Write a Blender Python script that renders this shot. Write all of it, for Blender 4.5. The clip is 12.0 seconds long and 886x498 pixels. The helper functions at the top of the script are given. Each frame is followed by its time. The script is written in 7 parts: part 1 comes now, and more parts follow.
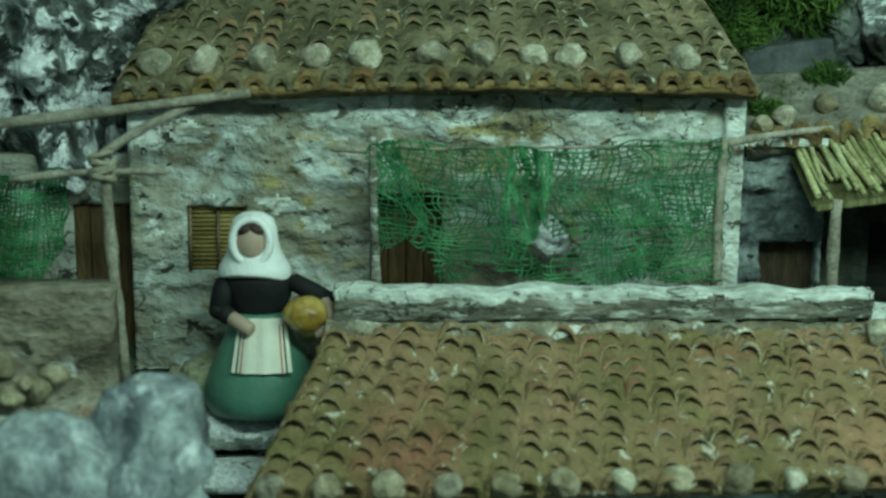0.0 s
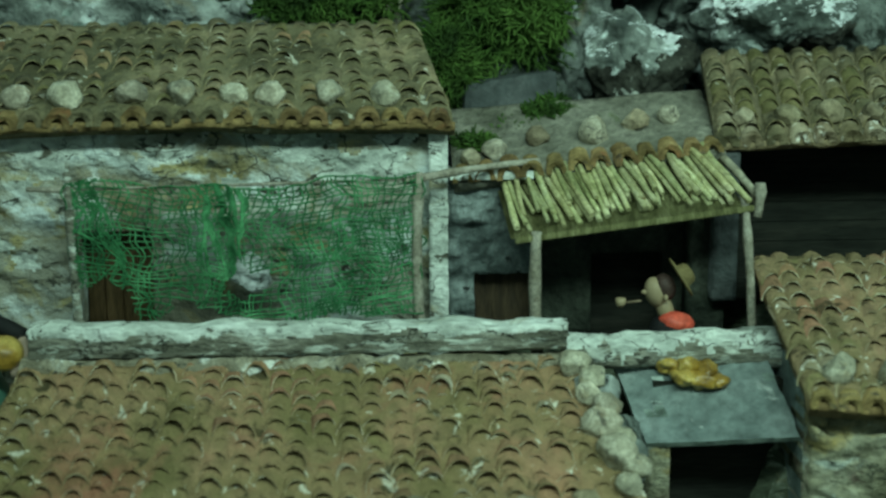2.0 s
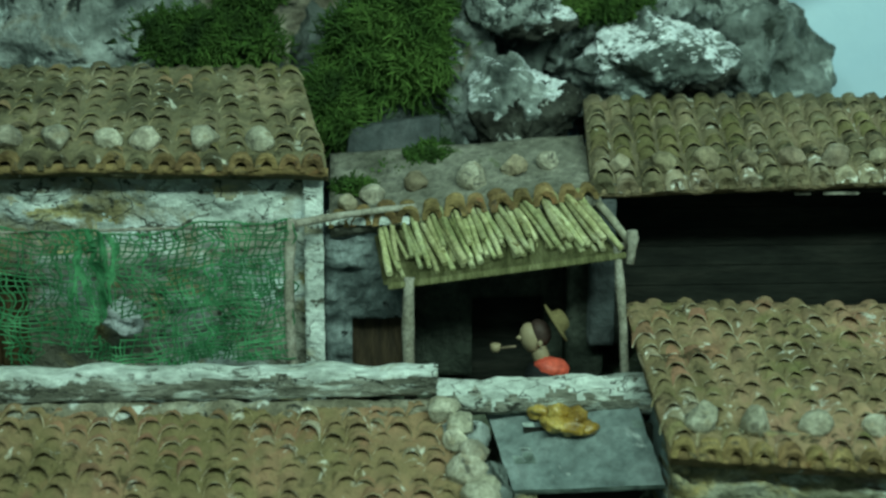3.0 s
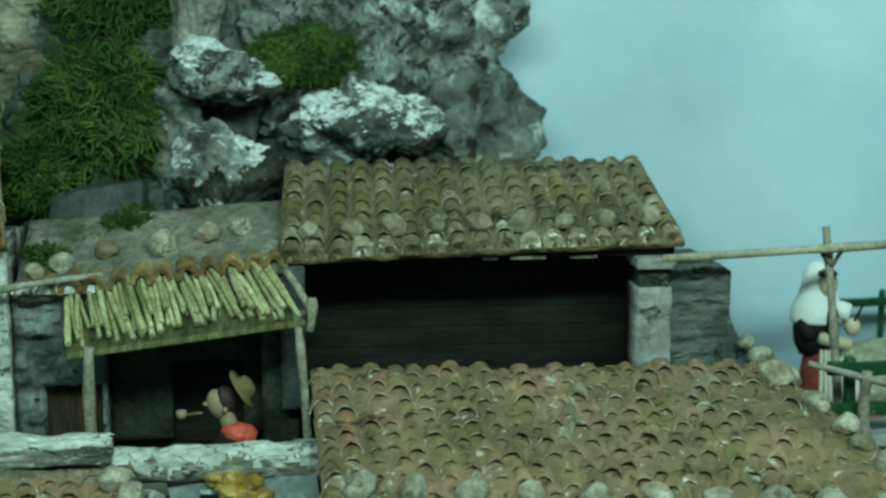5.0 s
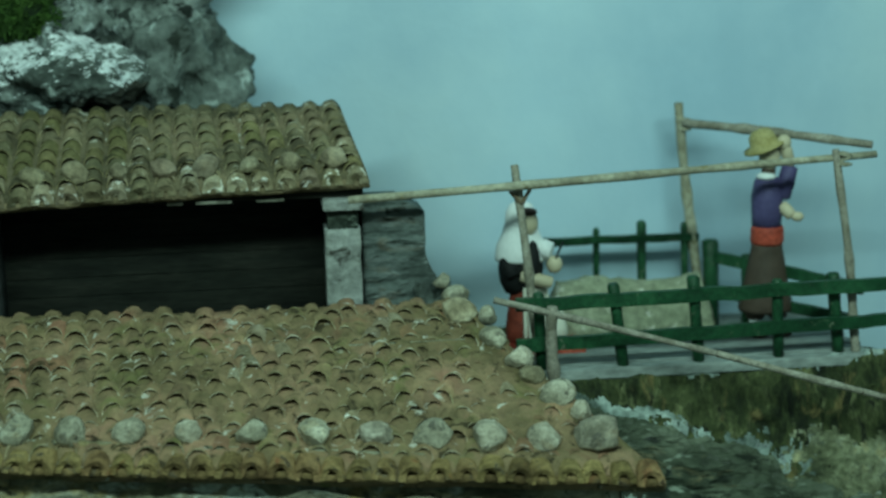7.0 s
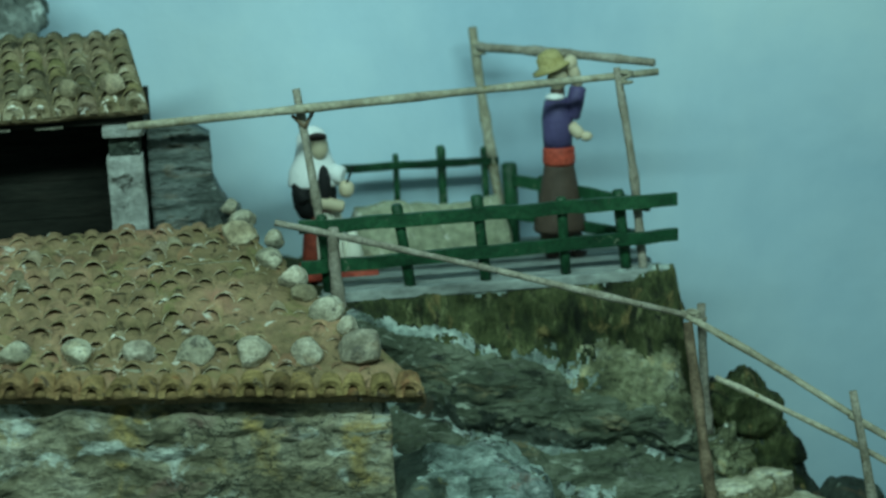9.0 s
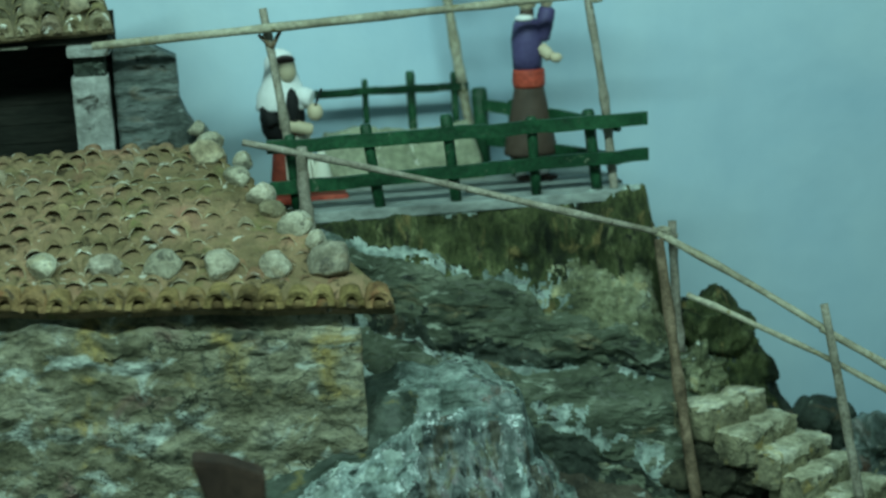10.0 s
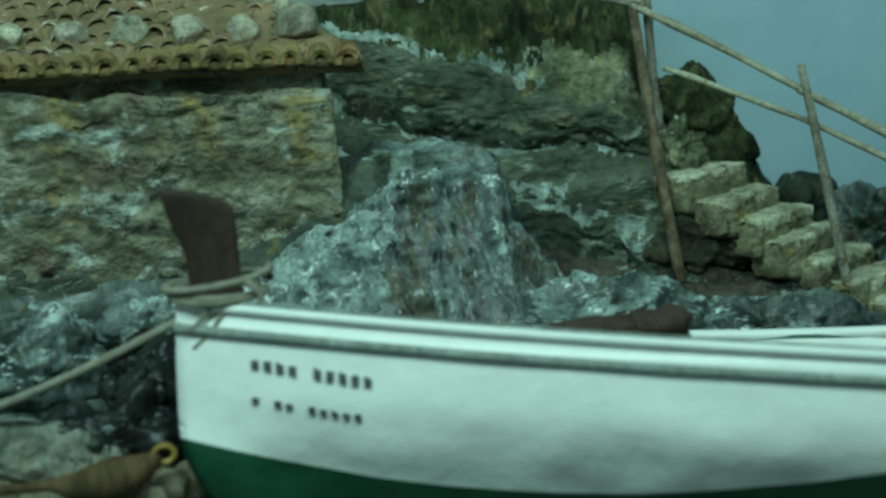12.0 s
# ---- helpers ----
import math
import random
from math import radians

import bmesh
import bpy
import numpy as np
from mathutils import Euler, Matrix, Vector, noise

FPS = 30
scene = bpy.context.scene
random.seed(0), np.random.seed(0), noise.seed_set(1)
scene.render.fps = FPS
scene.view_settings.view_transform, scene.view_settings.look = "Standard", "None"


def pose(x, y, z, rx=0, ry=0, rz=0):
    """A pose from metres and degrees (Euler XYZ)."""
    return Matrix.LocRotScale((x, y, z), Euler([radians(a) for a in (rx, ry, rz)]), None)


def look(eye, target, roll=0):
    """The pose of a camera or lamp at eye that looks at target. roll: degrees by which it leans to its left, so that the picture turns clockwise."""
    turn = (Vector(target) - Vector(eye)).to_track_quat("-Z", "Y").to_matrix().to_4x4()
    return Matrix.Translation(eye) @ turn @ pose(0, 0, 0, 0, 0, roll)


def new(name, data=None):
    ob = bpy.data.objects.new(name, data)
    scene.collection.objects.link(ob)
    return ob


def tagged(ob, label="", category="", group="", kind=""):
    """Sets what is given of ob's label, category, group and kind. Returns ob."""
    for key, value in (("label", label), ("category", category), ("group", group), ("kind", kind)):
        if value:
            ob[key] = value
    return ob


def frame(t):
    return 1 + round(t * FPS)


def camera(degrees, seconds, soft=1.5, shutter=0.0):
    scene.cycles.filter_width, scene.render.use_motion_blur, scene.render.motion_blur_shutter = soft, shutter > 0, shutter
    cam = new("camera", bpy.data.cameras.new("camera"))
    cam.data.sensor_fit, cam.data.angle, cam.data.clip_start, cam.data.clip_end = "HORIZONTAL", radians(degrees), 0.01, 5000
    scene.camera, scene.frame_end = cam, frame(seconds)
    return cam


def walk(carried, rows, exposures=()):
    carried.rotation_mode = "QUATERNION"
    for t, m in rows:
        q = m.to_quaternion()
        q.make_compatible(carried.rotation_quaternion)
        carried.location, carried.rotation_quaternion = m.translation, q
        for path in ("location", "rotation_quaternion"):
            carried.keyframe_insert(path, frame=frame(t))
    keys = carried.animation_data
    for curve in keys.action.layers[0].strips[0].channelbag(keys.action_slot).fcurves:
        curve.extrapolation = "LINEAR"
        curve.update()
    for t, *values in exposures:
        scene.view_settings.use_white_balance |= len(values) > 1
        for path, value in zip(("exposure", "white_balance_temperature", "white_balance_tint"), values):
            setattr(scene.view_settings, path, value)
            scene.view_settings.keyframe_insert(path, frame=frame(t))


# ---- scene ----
U = 0.1  # plans are in decimetres

cam = camera(34.0, 12.0, soft=2.5)
cam.data.dof.use_dof, cam.data.dof.focus_distance, cam.data.dof.aperture_fstop = True, 0.693, 5.6
PATH = [
    (0, (0.015, 0.052, 0.018), (0.097, 2.002, -0.417), 0.4),
    (0.5, (0.358, 0.029, 0.078), (0.429, 1.981, -0.351), 0.1),
    (1, (0.691, -0.002, 0.088), (0.764, 1.955, -0.318), -0.2),
    (1.5, (0.992, -0.019, 0.111), (1.076, 1.935, -0.306), -0.4),
    (2, (1.345, -0.054, 0.076), (1.438, 1.903, -0.325), -0.4),
    (2.5, (1.603, -0.075, 0.124), (1.718, 1.882, -0.269), -0.2),
    (3, (1.86, -0.085, 0.197), (1.975, 1.876, -0.177), 0.0),
    (5, (3.096, -0.233, 0.459), (3.288, 1.726, 0.106), -0.0),
    (5.5, (3.49, -0.273, 0.493), (3.685, 1.683, 0.125), -0.5),
    (6, (3.843, -0.323, 0.462), (4.053, 1.635, 0.113), -0.6),
    (6.5, (4.142, -0.382, 0.365), (4.371, 1.572, 0.003), -0.7),
    (7, (4.464, -0.456, 0.3), (4.705, 1.491, -0.089), -1.2),
    (7.5, (4.763, -0.508, 0.313), (5.023, 1.431, -0.101), -1.6),
    (9.5, (5.417, -0.726, -0.109), (5.713, 1.202, -0.552), -2.5),
    (10, (5.39, -0.732, -0.286), (5.703, 1.191, -0.74), -2.6),
    (10.5, (5.445, -0.78, -0.452), (5.732, 1.148, -0.902), -3.0),
    (11, (5.508, -0.838, -0.723), (5.798, 1.083, -1.198), -3.7),
    (11.5, (5.54, -0.901, -0.953), (5.818, 1.019, -1.437), -4.4),
    (12, (5.458, -0.912, -1.182), (5.756, 0.999, -1.69), -4.7),
]
walk(cam, [(t, look(Vector(eye) * U, Vector(target) * U, roll)) for t, eye, target, roll in PATH],
     [(0.0, 0.1, 6750, 10), (2.5, 0.0, 6750, 9), (3.0, 0.08, 6700, 9), (5.0, 0.0, 6500, 10), (6.0, -0.12, 6450, 10), (7.0, -0.32, 6400, 9), (7.6, -0.28, 6350, 9),
      (9.5, -0.05, 6250, 9), (10.5, 0.07, 6320, 9), (11.5, 0.02, 6330, 10), (12.0, -0.22, 6200, 7)])

# ---- light ----
world = bpy.data.worlds.new("world")
scene.world = world
world.use_nodes = True
bg = world.node_tree.nodes["Background"]
bg.inputs["Color"].default_value = (0.5, 0.9, 0.82, 1)
bg.inputs["Strength"].default_value = 0.2


def case_lamp(name, at, target, sx, sy, watts, colour):
    data = bpy.data.lights.new(name, "AREA")
    data.shape, data.size, data.size_y, data.energy, data.color = "RECTANGLE", sx * U, sy * U, watts, colour
    ob = new(name, data)
    ob.matrix_world = look(Vector(at) * U, Vector(target) * U)
    return tagged(ob, "long fluorescent tube above the display case", "lamp")


case_lamp("tube_lamp", (4.6, 0.9, 3.5), (4.6, 6.4, -1.8), 10, 0.8, 7.0, (0.64, 1.0, 0.86))

# ---- helpers for building, in decimetres ----
Z = Vector((0, 0, 1))


def to_mesh(name, bm, mats, smooth=False):
    me = bpy.data.meshes.new(name)
    bm.normal_update()
    bm.transform(Matrix.Scale(U, 4))
    bm.to_mesh(me)
    bm.free()
    for m in mats if isinstance(mats, (list, tuple)) else [mats]:
        me.materials.append(m)
    if smooth:
        me.polygons.foreach_set("use_smooth", [True] * len(me.polygons))
    return me


def thing(name, at, label, category, group="", kind=""):
    ob = new(name)
    ob.empty_display_size = 0.01
    ob.location = Vector(at) * U
    return tagged(ob, label, category, group, kind)


def base_of(ob):
    v = Vector((0, 0, 0))
    while ob:
        v += ob.location / U
        ob = ob.parent
    return v


def part(name, bm, mats, parent, label="", smooth=False):
    """One mesh under a thing or part; its points are given in the plan."""
    bmesh.ops.translate(bm, verts=bm.verts, vec=-base_of(parent))
    ob = new(name, to_mesh(name, bm, mats, smooth))
    ob.parent = parent
    return tagged(ob, label)


def solid(name, bm, mats, at, label, category, group="", kind="", smooth=False):
    """A thing that is one mesh, with its origin at its base."""
    bmesh.ops.translate(bm, verts=bm.verts, vec=-Vector(at))
    ob = new(name, to_mesh(name, bm, mats, smooth))
    ob.location = Vector(at) * U
    return tagged(ob, label, category, group, kind)


def placed(name, me, m, parent=None, label="", category="", group="", kind=""):
    """An object on a shared mesh, at a pose whose place is in decimetres of the plan."""
    ob = new(name, me)
    m = m.copy()
    t = m.translation - (base_of(parent) if parent else Vector((0, 0, 0)))
    m.translation = t * U
    ob.matrix_basis = m
    if parent:
        ob.parent = parent
    return tagged(ob, label, category, group, kind)


def box(bm, lo, hi, mat=0, bevel=0.0):
    out = bmesh.ops.create_cube(bm, size=1)
    for v in out["verts"]:
        v.co = Vector([lo[i] + (hi[i] - lo[i]) * (v.co[i] + 0.5) for i in range(3)])
    faces = {f for v in out["verts"] for f in v.link_faces}
    for f in faces:
        f.material_index = mat
    if bevel:
        edges = list({e for f in faces for e in f.edges})
        bmesh.ops.bevel(bm, geom=edges, offset=bevel, segments=2, affect="EDGES", profile=0.6)
    return bm


def ring_frame(d):
    d = d.normalized()
    a = d.cross(Z) if abs(d.z) < 0.9 else d.cross(Vector((1, 0, 0)))
    a.normalize()
    return a, d.cross(a)


def tube(bm, pts, radii, seg=8, mat=0, cap=True, wob=0.0, seed=0):
    """A round bar along points."""
    pts = [Vector(p) for p in pts]
    if not isinstance(radii, (list, tuple)):
        radii = [radii] * len(pts)
    rings, rnd = [], random.Random(seed)
    a0 = None
    for i, p in enumerate(pts):
        d = pts[min(i + 1, len(pts) - 1)] - pts[max(i - 1, 0)]
        a, b = ring_frame(d)
        if a0 is not None:
            a = (a0 - d.normalized() * a0.dot(d.normalized())).normalized()
            b = d.normalized().cross(a)
        a0 = a
        r = radii[i]
        rings.append([bm.verts.new(p + (a * math.cos(t) + b * math.sin(t)) * r * (1 + wob * (rnd.random() - 0.5)))
                      for t in (2 * math.pi * k / seg for k in range(seg))])
    for r0, r1 in zip(rings, rings[1:]):
        for k in range(seg):
            f = bm.faces.new((r0[k], r0[(k + 1) % seg], r1[(k + 1) % seg], r1[k]))
            f.material_index, f.smooth = mat, True
    if cap:
        for r in (rings[0][::-1], rings[-1]):
            bm.faces.new(r).material_index = mat
    return bm


def stick(bm, a, b, r, seed=0, n=9, seg=7, bend=0.02, knots=2, mat=0, taper=0.85):
    """A peeled twig: slightly bent, tapered, with knots."""
    rnd = random.Random(seed)
    a, b = Vector(a), Vector(b)
    u, v = ring_frame(b - a)
    ks = [rnd.uniform(0.1, 0.9) for _ in range(knots)]
    pts, rad = [], []
    c1, c2 = rnd.uniform(-1, 1) * bend, rnd.uniform(-1, 1) * bend
    for i in range(n):
        t = i / (n - 1)
        s = math.sin(math.pi * t)
        w = 0.25 * bend * math.sin(t * 9 + seed)
        pts.append(a.lerp(b, t) + u * (c1 * s + w) + v * (c2 * s))
        k = max([math.exp(-((t - q) / 0.035) ** 2) for q in ks], default=0)
        rad.append(r * (1 + (taper - 1) * t) * (1 + 0.3 * k + 0.07 * (rnd.random() - 0.5)))
    return tube(bm, pts, rad, seg, mat, True, 0.07, seed)


def blob(bm, c, r, mat=0, sub=2, rot=None, rough=0.0, seed=0, squash=None):
    """A rounded lump with given half sizes."""
    out = bmesh.ops.create_icosphere(bm, subdivisions=sub, radius=1)
    m = (rot.to_3x3() if rot else Matrix.Identity(3))
    off = Vector((seed * 3.1, seed * 1.7, seed * 0.9))
    for v in out["verts"]:
        n = v.co.copy()
        k = 1 + rough * noise.noise(n * 1.6 + off)
        p = Vector((n.x * r[0], n.y * r[1], n.z * r[2])) * k
        if squash:
            p.z = max(p.z, squash)
        v.co = Vector(c) + m @ p
    for f in {f for v in out["verts"] for f in v.link_faces}:
        f.material_index, f.smooth = mat, True
    return bm


def lathe(bm, c, prof, seg=24, mat=0, sx=1.0, sy=1.0):
    """Turned form: profile of (radius, z) from the base up."""
    rings = [[bm.verts.new(Vector(c) + Vector((r * sx * math.cos(t), r * sy * math.sin(t), z)))
              for t in (2 * math.pi * k / seg for k in range(seg))] for r, z in prof]
    for r0, r1 in zip(rings, rings[1:]):
        for k in range(seg):
            f = bm.faces.new((r0[k], r0[(k + 1) % seg], r1[(k + 1) % seg], r1[k]))
            f.material_index, f.smooth = mat, True
    for r in (rings[0][::-1], rings[-1]):
        bm.faces.new(r).material_index = mat
    return bm


def fbm(p, octaves=5, h=0.55):
    s, a, q = 0.0, 1.0, Vector(p)
    for _ in range(octaves):
        s += a * noise.noise(q)
        a *= h
        q = q * 2.07 + Vector((3.1, 1.7, 5.3))
    return s


def craggy(p, size, seed=0):
    """Relief of broken rock: rounded lumps with creases, and strata."""
    q = Vector(p) / size + Vector((seed * 7.3, seed * 2.9, seed * 5.1))
    d = noise.voronoi(q)[0]
    e = noise.voronoi(q * 2.6)[0]
    r = noise.ridged_multi_fractal(q * 1.1, 0.85, 2.1, 5, 1.0, 2.0)
    return 0.5 * (d[1] - d[0]) + 0.2 * (e[1] - e[0]) + 0.3 * (min(r, 3.0) - 1.3) + 0.3 * fbm(q * 1.3, 3) - 0.15


def rock(bm, c, r, sub=4, amp=0.25, size=0.5, seed=0, rot=None, mat=0):
    """A boulder: an egg pushed about by broken relief."""
    out = bmesh.ops.create_icosphere(bm, subdivisions=sub, radius=1)
    m = rot.to_3x3() if rot else Matrix.Identity(3)
    for v in out["verts"]:
        n = v.co.normalized()
        p = Vector((n.x * r[0], n.y * r[1], n.z * r[2]))
        q = p + Vector(c)
        p += n * amp * (1.25 * craggy(q, size * 1.25, seed) + 0.6 * fbm(q * (0.8 / size), 2) + 0.11 * fbm(q * (4.5 / size), 4))
        v.co = Vector(c) + m @ p
    for f in {f for v in out["verts"] for f in v.link_faces}:
        f.material_index, f.smooth = mat, True
    return bm


def sheet(bm, fn, nu, nv, mat=0, smooth=True, skip=None):
    """A grid of faces from a function of u and v, each from 0 to 1."""
    g = [[bm.verts.new(fn(i / nu, j / nv)) for j in range(nv + 1)] for i in range(nu + 1)]
    for i in range(nu):
        for j in range(nv):
            if skip and skip((i + 0.5) / nu, (j + 0.5) / nv):
                continue
            f = bm.faces.new((g[i][j], g[i + 1][j], g[i + 1][j + 1], g[i][j + 1]))
            f.material_index, f.smooth = mat, smooth
    return g


def close_ends(bm):
    """Joins the seam of a rolled sheet and caps its ends."""
    bmesh.ops.remove_doubles(bm, verts=bm.verts, dist=1e-4)
    bmesh.ops.holes_fill(bm, edges=[e for e in bm.edges if e.is_boundary])
    bmesh.ops.recalc_face_normals(bm, faces=bm.faces)


def rough_wall(x0, x1, z0, z1, y, thick, holes=(), amp=0.05, step=0.03, seed=0, top=None, size=0.3, flakes=0.0):
    """A masonry wall facing -y: a front in relief, openings cut right through. flakes: the thickness of broken plaster layers."""
    bm = bmesh.new()
    nu, nv = max(4, int((x1 - x0) / step)), max(4, int((z1 - z0) / step))

    def fn(u, v):
        x = x0 + (x1 - x0) * u
        zt = z1 + (top(x) if top else 0)
        z = z0 + (zt - z0) * v
        edge = 1.0 if 0 < u < 1 and 0 < v < 1 else 0.6
        for hx0, hx1, hz0, hz1 in holes:
            x = hx0 if abs(x - hx0) < step / 2 else hx1 if abs(x - hx1) < step / 2 else x
            z = hz0 if abs(z - hz0) < step / 2 else hz1 if abs(z - hz1) < step / 2 else z
        q = Vector((x, seed * 3.3, z * 2.0))
        d = craggy(q, size, seed) * amp + 0.22 * amp * fbm(Vector((x * 7, seed, z * 11)), 4)
        if flakes:
            for e, (a, b) in enumerate(((1.5, 3.6), (3.4, 7.0))):
                w = fbm(Vector((x * a, 7.7 * e + seed, z * b + 0.5 * noise.noise(Vector((x * 3, 1, z * 3))))), 4)
                d += flakes * (0.65, 0.4)[e] * min(1.0, max(0.0, (w + 0.03) / 0.06))
        return Vector((x + 0.15 * amp * noise.noise(q * 9) * (0 if holes else 1), y - d * edge, z))

    def skip(u, v):
        x, z = x0 + (x1 - x0) * u, z0 + (z1 - z0) * v
        return any(a < x < b and c < z < d for a, b, c, d in holes)

    sheet(bm, fn, nu, nv, 0, True, skip)
    loose = [v for v in bm.verts if not v.link_faces]
    bmesh.ops.delete(bm, geom=loose, context="VERTS")
    out = bmesh.ops.extrude_face_region(bm, geom=bm.faces[:], use_keep_orig=True)
    for v in out["geom"]:
        if isinstance(v, bmesh.types.BMVert):
            v.co.y = y + thick
    bmesh.ops.recalc_face_normals(bm, faces=bm.faces)
    return bm


# ---- materials ----
def surface(name, cols, size=0.3, rough=0.85, bump=0.5, specks=(), stretch=(1, 1, 1), vary=0.0, grain=0.35, contrast=1.0, coat=0.0, metal=0.0, fine=7.0, cracks=None, spec=0.3):
    """A painted or natural surface: a ramp of colours over a coarse noise, fine grain, blotches and relief.
    size: decimetres of the coarse pattern. specks: (colour, share, size, sharpness)."""
    m = bpy.data.materials.new(name)
    m.use_nodes = True
    nt = m.node_tree
    b = nt.nodes["Principled BSDF"]
    link = nt.links.new

    def node(kind, **kw):
        n = nt.nodes.new(kind)
        for k, v in kw.items():
            n.inputs[k].default_value = v
        return n

    geo, mapping = node("ShaderNodeNewGeometry"), node("ShaderNodeMapping", Scale=stretch)
    info = node("ShaderNodeObjectInfo")
    link(geo.outputs["Position"], mapping.inputs["Vector"])

    def tex(s, detail=6.0, dist=0.0):
        n = node("ShaderNodeTexNoise", Scale=1 / (s * U), Detail=detail, Roughness=0.62, Distortion=dist)
        link(mapping.outputs["Vector"], n.inputs["Vector"])
        return n.outputs["Fac"]

    coarse, fine_t = tex(size, 7.0, 0.3), tex(size / fine, 5.0)
    ramp = node("ShaderNodeValToRGB")
    els = ramp.color_ramp.elements
    while len(els) < len(cols):
        els.new(0.5)
    for i, c in enumerate(cols):
        els[i].position = 0.5 + (i / max(1, len(cols) - 1) - 0.5) * 0.3 / contrast
        els[i].color = (*c, 1)
    link(coarse, ramp.inputs["Fac"])
    colour = ramp.outputs["Color"]
    for c, share, s, sharp in specks:
        sp = node("ShaderNodeMapRange")
        t = 0.5 + (0.5 - share) * 0.3
        sp.inputs["From Min"].default_value, sp.inputs["From Max"].default_value = t, t + 0.12 / sharp
        link(tex(s, 6.0, 0.6), sp.inputs["Value"])
        mix = node("ShaderNodeMix")
        mix.data_type = "RGBA"
        link(sp.outputs["Result"], mix.inputs["Factor"])
        link(colour, mix.inputs["A"])
        mix.inputs["B"].default_value = (*c, 1)
        colour = mix.outputs["Result"]
    if cracks:
        cs, cw, cc = cracks
        warp = node("ShaderNodeTexNoise", Scale=1.6 / (cs * U), Detail=4.0)
        link(mapping.outputs["Vector"], warp.inputs["Vector"])
        scaled = node("ShaderNodeVectorMath")
        scaled.operation = "MULTIPLY_ADD"
        scaled.inputs[1].default_value = (cs * U * 1.5,) * 3
        link(warp.outputs["Color"], scaled.inputs[0])
        link(mapping.outputs["Vector"], scaled.inputs[2])
        vor = node("ShaderNodeTexVoronoi", Scale=1 / (cs * U))
        vor.feature = "DISTANCE_TO_EDGE"
        link(scaled.outputs["Vector"], vor.inputs["Vector"])
        edge = node("ShaderNodeMapRange")
        edge.inputs["From Min"].default_value, edge.inputs["From Max"].default_value = cw * 0.3, cw
        edge.inputs["To Min"].default_value, edge.inputs["To Max"].default_value = 1.0, 0.0
        link(vor.outputs["Distance"], edge.inputs["Value"])
        gate = node("ShaderNodeMapRange")
        gate.inputs["From Min"].default_value, gate.inputs["From Max"].default_value = 0.5, 0.56
        link(tex(cs * 2.2, 3.0), gate.inputs["Value"])
        both = node("ShaderNodeMath")
        both.operation = "MULTIPLY"
        link(edge.outputs["Result"], both.inputs[0])
        link(gate.outputs["Result"], both.inputs[1])
        mix = node("ShaderNodeMix")
        mix.data_type = "RGBA"
        link(both.outputs["Value"], mix.inputs["Factor"])
        link(colour, mix.inputs["A"])
        mix.inputs["B"].default_value = (*cc, 1)
        colour = mix.outputs["Result"]
    hsv = node("ShaderNodeHueSaturation")
    g = node("ShaderNodeMapRange")
    g.inputs["From Min"].default_value, g.inputs["From Max"].default_value = 0.3, 0.7
    g.inputs["To Min"].default_value, g.inputs["To Max"].default_value = 1 - grain, 1 + grain
    link(fine_t, g.inputs["Value"])
    value = g.outputs["Result"]
    if vary:
        r = node("ShaderNodeMapRange")
        r.inputs["To Min"].default_value, r.inputs["To Max"].default_value = 1 - vary, 1 + vary
        link(info.outputs["Random"], r.inputs["Value"])
        mul = node("ShaderNodeMath")
        mul.operation = "MULTIPLY"
        link(value, mul.inputs[0])
        link(r.outputs["Result"], mul.inputs[1])
        value = mul.outputs["Value"]
        h = node("ShaderNodeMapRange")
        h.inputs["To Min"].default_value, h.inputs["To Max"].default_value = 0.5 - vary * 0.05, 0.5 + vary * 0.05
        w = node("ShaderNodeTexWhiteNoise")
        w.noise_dimensions = "1D"
        link(info.outputs["Random"], w.inputs["W"])
        link(w.outputs["Value"], h.inputs["Value"])
        link(h.outputs["Result"], hsv.inputs["Hue"])
    link(value, hsv.inputs["Value"])
    link(colour, hsv.inputs["Color"])
    link(hsv.outputs["Color"], b.inputs["Base Color"])
    b.inputs["Roughness"].default_value, b.inputs["Metallic"].default_value = rough, metal
    b.inputs["Specular IOR Level"].default_value = spec
    b.inputs["Coat Weight"].default_value, b.inputs["Coat Roughness"].default_value = coat, 0.25
    if bump:
        add = node("ShaderNodeMath")
        add.operation = "MULTIPLY_ADD"
        add.inputs[1].default_value = 0.45
        link(fine_t, add.inputs[0])
        link(coarse, add.inputs[2])
        bp = node("ShaderNodeBump", Strength=min(1.0, bump), Distance=size * U * 0.25)
        link(add.outputs["Value"], bp.inputs["Height"])
        link(bp.outputs["Normal"], b.inputs["Normal"])
    return m


plaster = surface("limewashed_plaster", [(0.17, 0.165, 0.12), (0.29, 0.285, 0.225), (0.38, 0.39, 0.33), (0.5, 0.53, 0.48)], 0.6, 0.9, 0.8,
                  [((0.2, 0.17, 0.085), 0.3, 0.35, 1.2), ((0.36, 0.41, 0.38), 0.36, 0.5, 0.9), ((0.64, 0.72, 0.71), 0.36, 0.34, 0.9), ((0.36, 0.31, 0.15), 0.22, 0.2, 1.4), ((0.05, 0.052, 0.04), 0.16, 0.12, 2.2)], stretch=(0.85, 0.85, 1.15), fine=6, grain=0.22, cracks=(0.4, 0.02, (0.06, 0.06, 0.045)))
